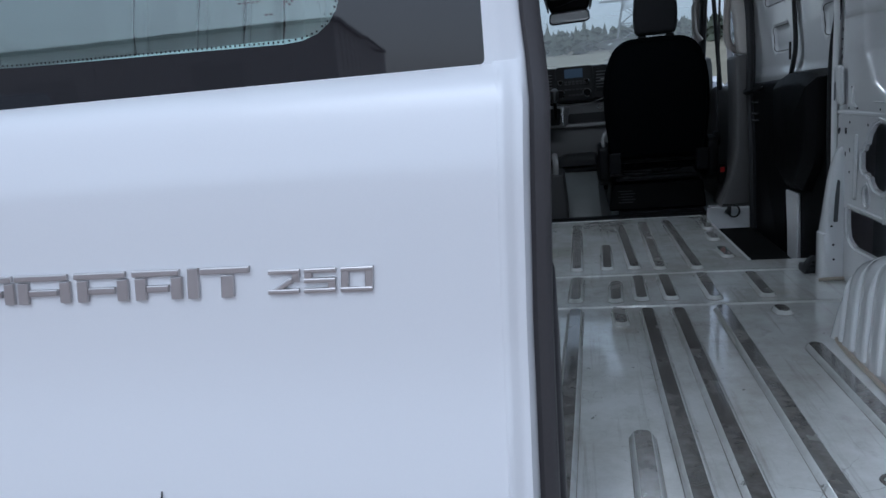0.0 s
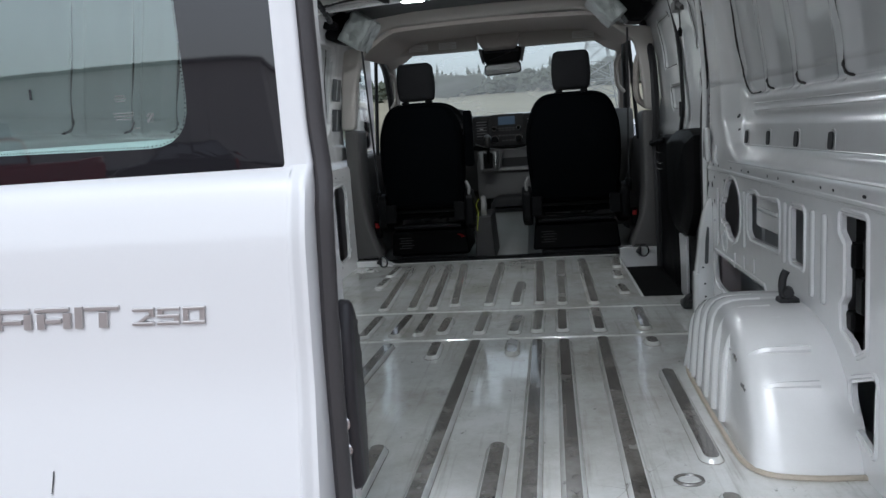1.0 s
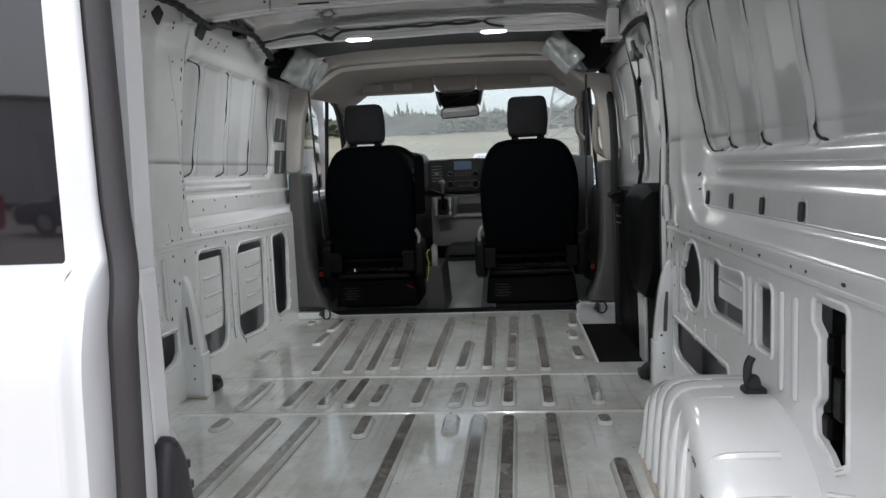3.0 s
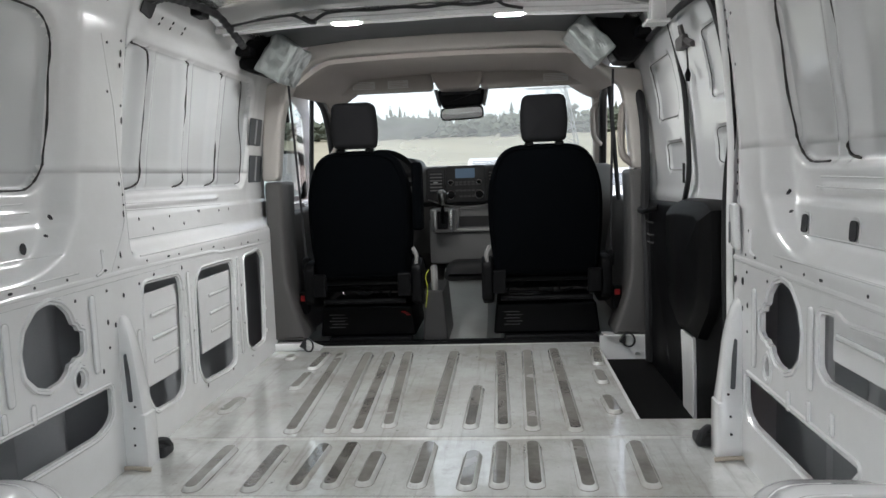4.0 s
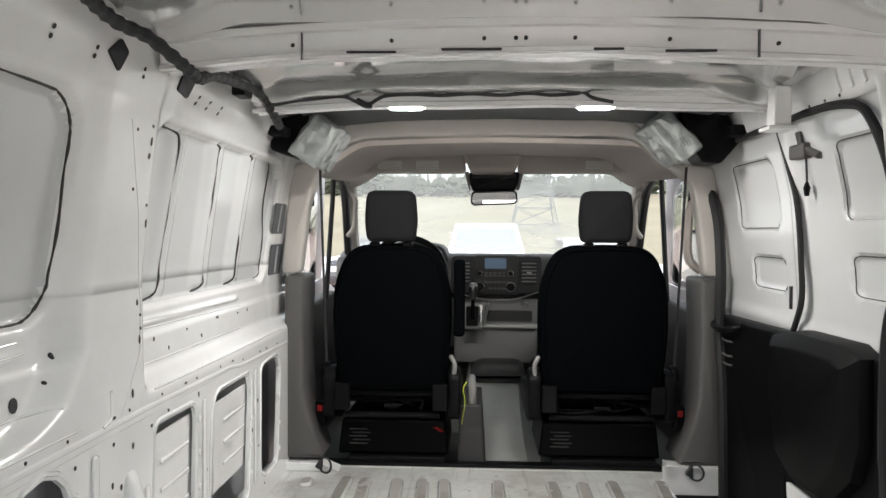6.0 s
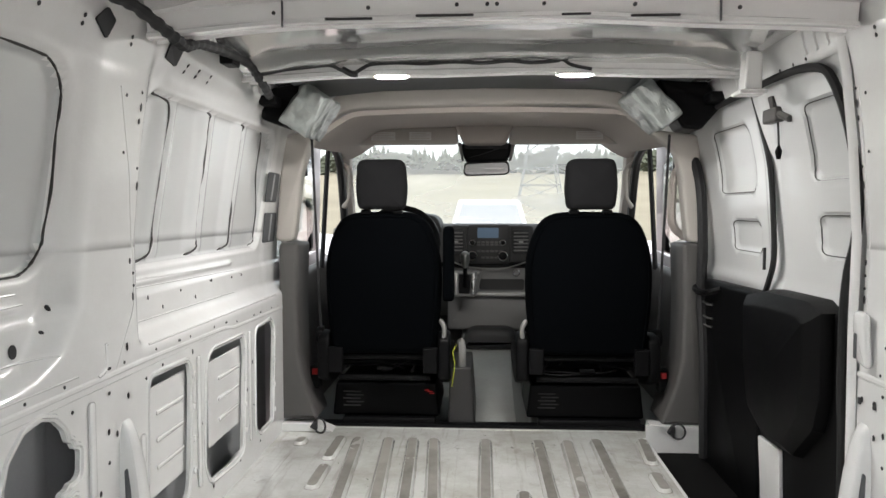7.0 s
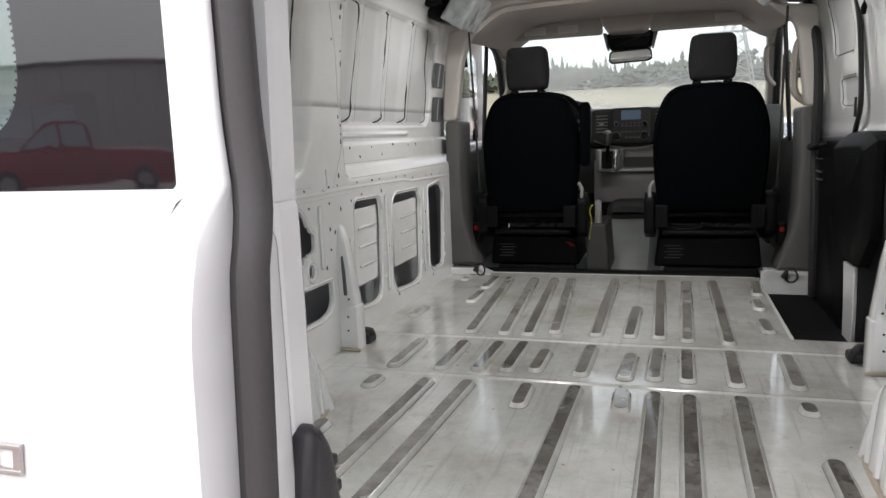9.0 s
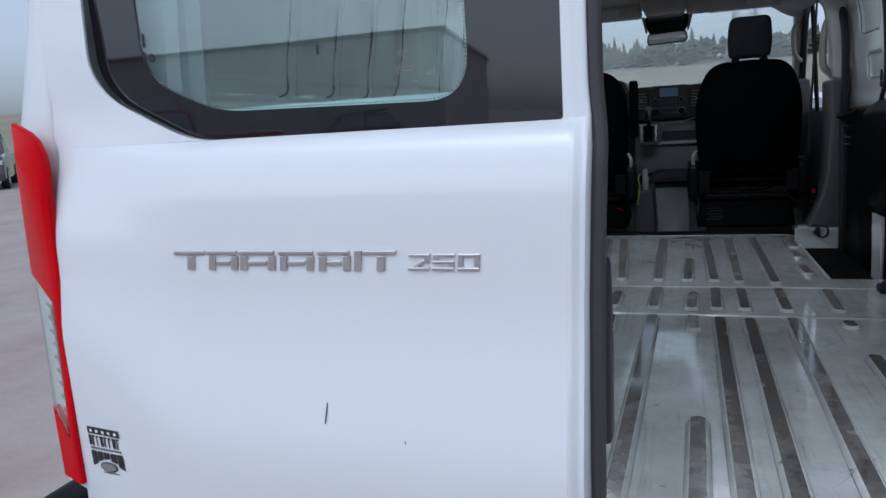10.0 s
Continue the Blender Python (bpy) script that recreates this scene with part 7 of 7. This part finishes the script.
# right rear door hinge, check arms and loom
hinge = thing("check_strap", "black check-strap hinge with spring and steel arms", "hinge")
out = rounded([(0.684, 1.318), (0.700, 1.298), (0.738, 1.292), (0.740, 1.380), (0.706, 1.384), (0.704, 1.362), (0.690, 1.355)], 0.004)
part("hinge_frame", holed(out, [rounded([(0.703, 1.318), (0.733, 1.316), (0.734, 1.360), (0.708, 1.360)], 0.004)], on_xz(0.062), 0.022), BLACK, hinge)
part("hinge_back", slabbed(rounded([(0.688, 1.30), (0.738, 1.294), (0.738, 1.38), (0.706, 1.38), (0.690, 1.35)], 0.004), on_xz(0.088), 0.008), DARK, hinge)
part("hinge_head", slabbed(rounded([(0.704, 1.362), (0.736, 1.358), (0.738, 1.386), (0.704, 1.388)], 0.006), on_xz(0.050), 0.014, 0.004), BLACK, hinge)
part("hinge_foot", slabbed(rounded([(0.686, 1.290), (0.738, 1.288), (0.738, 1.308), (0.690, 1.310)], 0.005), on_xz(0.052), 0.014, 0.004), BLACK, hinge)
part("hinge_pin", tubed([(0.697, 0.072, 1.318), (0.697, 0.072, 1.352)], 0.007, 8), BLACK, hinge)
spr = [(0.7175 + 0.0095 * math.cos(a), 0.066 + 0.0095 * math.sin(a), 1.324 + a * 0.00072) for a in np.linspace(0, 2 * math.pi * 7, 100)]
part("spring", tubed(spr, 0.0017, 5), STEEL, hinge, smooth=True)
for z in (1.3575, 1.3205):
    part("arm", tubed([(0.700, 0.060, z), (0.73, 0.056, z), (1.02, 0.02, z - 0.004)], 0.0036, 8), DARK, hinge)
part("arm_end", boxed(0.80, 0.84, 0.015, 0.05, 1.285, 1.31, r=0.005), BLACK, hinge)
part("bolt_eye", tubed([(0.686 + 0.010 * math.cos(a), 0.075, 1.374 + 0.012 * math.sin(a)) for a in np.linspace(0, 6.283, 16)], 0.004, 6, cap=False), BLACK, hinge)
part("bolt", slabbed(disc_points(0.686, 1.374, 0.007, n=12), on_xz(0.074), 0.02, 0.002), STEEL, hinge)
part("lower_plate", slabbed(rounded([(0.684, 1.205), (0.722, 1.20), (0.728, 1.285), (0.684, 1.288)], 0.01), on_xz(0.082), 0.02, 0.004), BLACK, hinge)
part("plate_boss", slabbed(disc_points(0.699, 1.258, 0.019, 0.017, n=18), on_xz(0.078), 0.01, 0.004), BLACK, hinge, smooth=True)
part("plate_bolt", slabbed(disc_points(0.695, 1.259, 0.008, n=12), on_xz(0.073), 0.01, 0.002), INK, hinge)
loom = thing("door_loom", "black corrugated cable sleeve to the rear door", "cable sleeve")
path = spline([(0.699, 0.095, 1.205), (0.699, 0.078, 1.185), (0.702, 0.070, 1.150), (0.708, 0.066, 1.09), (0.713, 0.06, 1.06), (0.728, 0.05, 1.030), (0.752, 0.04, 1.008), (0.785, 0.03, 1.010), (0.81, 0.025, 1.045), (0.83, 0.02, 1.10), (0.84, 0.02, 1.16)], 14)
fine = []
for a, b in zip(path, path[1:]):
    fine += [a, a.lerp(b, 0.5)]
part("sleeve", tubed(fine, [0.0112 if (k // 2) % 2 else 0.0095 for k in range(len(fine))], 10), RUBBER, loom)
part("boot", tubed([(0.698, 0.110, 1.222), (0.699, 0.088, 1.205), (0.700, 0.078, 1.182)], [0.0135, 0.0135, 0.011], 10), RUBBER, loom, smooth=True)
part("boot_collar", tubed([(0.7095, 0.064, 1.072), (0.714, 0.060, 1.058), (0.722, 0.054, 1.042)], [0.0115, 0.0135, 0.0125], 10), RUBBER, loom, smooth=True)
# right rear door, swung right round along the body side
door_2 = thing("door_2", "white right rear door, swung fully open along the body side", "door", "structure")
part("outer_skin", slabbed(rounded([(0.15, 0.50), (0.90, 0.50), (0.90, 1.90), (0.15, 1.95)], 0.05), on_yz(1.10, 1), 0.05, 0.01), WHITE, door_2)
part("inner_panel", slabbed(rounded([(0.17, 0.55), (0.88, 0.55), (0.88, 1.86), (0.17, 1.90)], 0.05), on_yz(1.15, 1), 0.03, 0.01), INNER, door_2)

# ---- ground and distance ----
def land(x, y):
    """Level lot, then a field that climbs to the woods."""
    return (x, y, 17.0 * float(step(45, 300, y)) ** 1.0 - 0.3 * float(step(24, 32, y)) + 0.6 * noise.noise(Vector((x * 0.02, y * 0.02, 0))) * float(step(40, 90, y)))


gnd = grid(np.concatenate([[-500, -250, -150, -90], np.linspace(-60, 60, 25), [90, 150, 250, 500]]), np.concatenate([[-500, -150, -60], np.linspace(-30, 22, 25), [24, 28, 34, 45], np.linspace(60, 320, 20), [400, 900]]), land)
ground = part("ground", gnd, [ASPHALT, FIELD])
for f in ground.data.polygons:
    f.material_index = 1 if f.center.y > 23 else 0
tagged(ground, "worn pinkish asphalt lot with a dry field beyond", "ground", kind="structure")
bm = bmesh.new()
rngs = random.Random(8)
for k in range(40):
    x, y, r, h = rngs.uniform(-22, 22), rngs.uniform(23, 27), rngs.uniform(0.8, 2.4), rngs.uniform(0.25, 0.8)
    vs = bmesh.ops.create_icosphere(bm, subdivisions=2, radius=1, matrix=Matrix.LocRotScale((x, y, -0.02), None, (r, r * 0.8, h)))["verts"]
    for v in vs:
        v.co += Vector((0, 0, 1)) * noise.noise(v.co * 1.3) * 0.15
tagged(part("snow_bank", bm, SNOW, smooth=True), "ploughed banks of old snow at the lot's edge", "snow", kind="stuff")
# far woods
bm = bmesh.new()
for k in range(900):
    x, y = rngs.uniform(-210, 210), rngs.uniform(205, 262)
    zb = land(x, y)[2]
    h = rngs.uniform(5.0, 7.5) * (1.3 if rngs.random() < 0.1 else 1)
    conifer = rngs.random() < 0.45
    n = 5 if conifer else 6
    for i in range(n):
        f = i / n
        if conifer:
            r, z0, ht = (1 - f) * rngs.uniform(1.4, 2.2) + 0.25, zb + h * (0.06 + 0.9 * f), h * 0.32
            ox, oy = 0, 0
        else:
            r, z0, ht = rngs.uniform(0.9, 1.7), zb + h * rngs.uniform(0.2, 0.8), rngs.uniform(0.8, 1.5)
            ox, oy = rngs.uniform(-1.5, 1.5), rngs.uniform(-1, 1)
        ring = [bm.verts.new((x + ox + r * math.cos(a) * rngs.uniform(0.6, 1.3), y + oy + r * math.sin(a), z0 + rngs.uniform(-0.5, 0.5))) for a in [2 * math.pi * q / 7 for q in range(7)]]
        tip = bm.verts.new((x + ox + rngs.uniform(-0.3, 0.3), y + oy, z0 + ht))
        low = bm.verts.new((x + ox, y + oy, z0 - ht * (0.15 if conifer else 0.8)))
        for q in range(7):
            bm.faces.new((ring[q], ring[(q + 1) % 7], tip))
            bm.faces.new((ring[(q + 1) % 7], ring[q], low))
tagged(part("far_woods", bm, LEAVES), "dark mixed woods along the top of the field", "woods", kind="stuff")
# lattice power tower
tower = thing("power_tower", "grey lattice power tower beyond the lot", "tower", at=(7.5, 95, 0.5))
legs = [[Vector((sx * (3.2 - 2.7 * f), sy * (3.2 - 2.7 * f), 15 * f)) for f in np.linspace(0, 1, 8)] for sx, sy in ((-1, -1), (1, -1), (1, 1), (-1, 1))]
for l in legs:
    part("leg", tubed(l, 0.07, 4), TOWER, tower)
for i in range(4):
    bm = bmesh.new()
    for k in range(7):
        tube(bm, [legs[i][k], legs[(i + 1) % 4][k + 1]], 0.04, 4)
        tube(bm, [legs[(i + 1) % 4][k], legs[i][k + 1]], 0.04, 4)
        tube(bm, [legs[i][k], legs[(i + 1) % 4][k]], 0.05, 4)
    part("bracing", bm, TOWER, tower)
for z in (11.5, 14.0):
    part("cross_arm", tubed([(-4, 0, z), (4, 0, z)], 0.12, 4), TOWER, tower)


def vehicle(name, label, paint, at, turn, kind):
    """A parked vehicle: lofted body, glazed cabin, lamps and wheels. Length along local y."""
    t = thing(name, label, "car", at=at)
    t.rotation_euler = (0, 0, radians(turn))
    L, W, hood, belt, roof = {"suv": (4.6, 0.95, 1.0, 1.12, 1.82), "pickup": (5.6, 0.98, 1.08, 1.18, 1.86), "van": (5.2, 1.0, 1.25, 1.45, 2.65), "saloon": (4.6, 0.90, 0.88, 0.98, 1.45)}[kind]
    h = L / 2
    prof = [(-h, 0.45), (-h + 0.02, belt - 0.05), (-h + 0.15, belt), (h - 1.35, belt), (h - 0.3, hood), (h - 0.05, hood - 0.15), (h, 0.45), (h - 0.1, 0.28), (-h + 0.1, 0.28)]
    prof = rounded(prof, 0.08, 4)
    bm = slabbed(prof, lambda u, v, w: (-W + w, u, v), 2 * W, 0.10, 4)
    part("body", bm, paint, t, smooth=True, sharp=50)
    if kind == "pickup":
        c0, c1 = -0.55, h - 1.3
    else:
        c0, c1 = -h + 0.15, h - 1.25
    cab = [(c0, belt - 0.02), (c0 + (0.15 if kind != "saloon" else 0.6), roof - 0.06), (c0 + 0.5, roof), (c1 - 1.0, roof), (c1 - 0.75, roof - 0.06), (c1, belt - 0.02)]
    cab = rounded(cab, 0.08, 4)

    def lean(u, v, w, ww):
        k = (v - belt) / (roof - belt)
        hw = ww - 0.16 * max(0, k)
        return (-hw + 2 * hw * w, u, v)
    part("cabin", slabbed(cab, lambda u, v, w: lean(u, v, w, W - 0.03), 1.0, 0.0), paint, t, smooth=True, sharp=40)
    glassy = inset(cab, 0.07)
    for s in (0, 1):
        mid = (c0 + c1) / 2 - 0.1
        for a, b in ((c0 + 0.1, mid - 0.04), (mid + 0.04, c1 - 0.1)):
            pts = [(min(max(u, a), b), max(v, belt + 0.03)) for u, v in glassy]
            keep = []
            for p in pts:
                if not keep or (abs(p[0] - keep[-1][0]) + abs(p[1] - keep[-1][1])) > 1e-3:
                    keep.append(p)
            bm = bmesh.new()
            vs = [bm.verts.new((Vector(lean(u, v, s, W - 0.03)) + Vector(((1 if s else -1) * 0.012, 0, 0)))) for u, v in keep]
            try:
                bm.faces.new(vs)
            except ValueError:
                pass
            part("side_glass", bm, CAR_GLASS, t)
    for (ua, va), (ub, vb), nm in (((c1 - 0.06, belt + 0.04), (c1 - 0.76, roof - 0.08), "windscreen"), ((c0 + 0.02, belt + 0.06), (c0 + 0.14 if kind != "saloon" else c0 + 0.56, roof - 0.1), "rear_glass")):
        d = 0.03 if nm == "windscreen" else -0.03
        bm = bmesh.new()
        vs = [bm.verts.new(p) for p in ((-W + 0.14, ua + d, va), (W - 0.14, ua + d, va), (W - 0.28, ub + d, vb), (-W + 0.28, ub + d, vb))]
        bm.faces.new(vs)
        part(nm, bm, CAR_GLASS, t)
    for s in (-1, 1):
        part("headlamp", boxed(s * (W - 0.32), s * (W - 0.02), h - 0.12, h + 0.01, hood - 0.28, hood - 0.14, r=0.02), CLEAR_LENS, t)
        part("rear_lamp", boxed(s * (W - 0.18), s * (W + 0.005), -h - 0.01, -h + 0.12, belt - 0.35, belt - 0.08, r=0.02), RED_LENS, t)
        for y in (-h + 0.9, h - 0.95):
            w = part("wheel", slabbed(disc_points(y, 0.36, 0.36, n=24), on_yz(s * (W - 0.2), s), 0.22, 0.03), RUBBER, t, smooth=True)
            part("rim", slabbed(disc_points(y, 0.36, 0.22, n=16), on_yz(s * (W + 0.015), s), 0.01, 0.004), STEEL, w)
    part("grille", boxed(-W + 0.4, W - 0.4, h - 0.03, h + 0.012, 0.52, hood - 0.2, r=0.02), INK, t)
    if kind == "pickup":
        part("bed_recess", boxed(-W + 0.12, W - 0.12, -h + 0.12, -0.62, belt - 0.01, belt + 0.006), INK, t)
    return t


vehicle("parked_suv", "white parked sport utility vehicle", WHITE, (0.15, 18.5, 0), 180, "suv")
vehicle("parked_car", "white parked saloon car", WHITE, (3.0, 20.0, 0), 180, "saloon")
vehicle("parked_car", "dark grey parked car", DARK_PAINT, (-2.7, 20.0, 0), 175, "saloon")
vehicle("parked_car", "white parked car at the lot's edge", WHITE, (-6.5, 20.0, 0), 180, "saloon")
vehicle("parked_car", "dark grey parked saloon car", DARK_PAINT, (6.5, 20.0, 0), 180, "saloon")
vehicle("parked_pickup", "red parked pickup truck", RED_PAINT, (-14.2, -14.8, 0), 47, "pickup")
vehicle("parked_van", "white parked passenger van behind the red pickup", WHITE, (-21.5, -19.5, 0), 47, "van")
vehicle("parked_pickup", "dark grey parked pickup beyond the lane", DARK_PAINT, (-23.0, 18.0, 0), 225, "pickup")
vehicle("parked_car", "dark parked car next to the red pickup", DARK_PAINT, (-10.8, -19.5, 0), 60, "saloon")
# pale warehouse behind
shed = thing("warehouse", "long pale metal-clad warehouse", "building", at=(-12.3, -37.0, 0))
shed.rotation_euler = (0, 0, radians(-8))
part("wall", boxed(-45, 0, -30, 0, 0, 5.6), CLADDING, shed)
part("roof", boxed(-45.3, 0.3, -30.3, 0.3, 5.6, 5.82), DARK, shed)
part("plinth", boxed(-45, 0.05, 0.0, 0.06, 0, 0.3), DARK, shed, "dark base course")
for k in range(23):
    part("wall_rib", boxed(-44.9 + k * 2, -44.8 + k * 2, 0.0, 0.06, 0.3, 5.6), CLADDING, shed)
for k in range(14):
    part("wall_rib", boxed(0.0, 0.06, -28 + k * 2, -27.9 + k * 2, 0.3, 5.6), CLADDING, shed)
for k in (-34, -20, -8):
    part("loading_door", boxed(k - 1.8, k + 1.8, 0.01, 0.08, 0, 4.0), PAPER, shed)
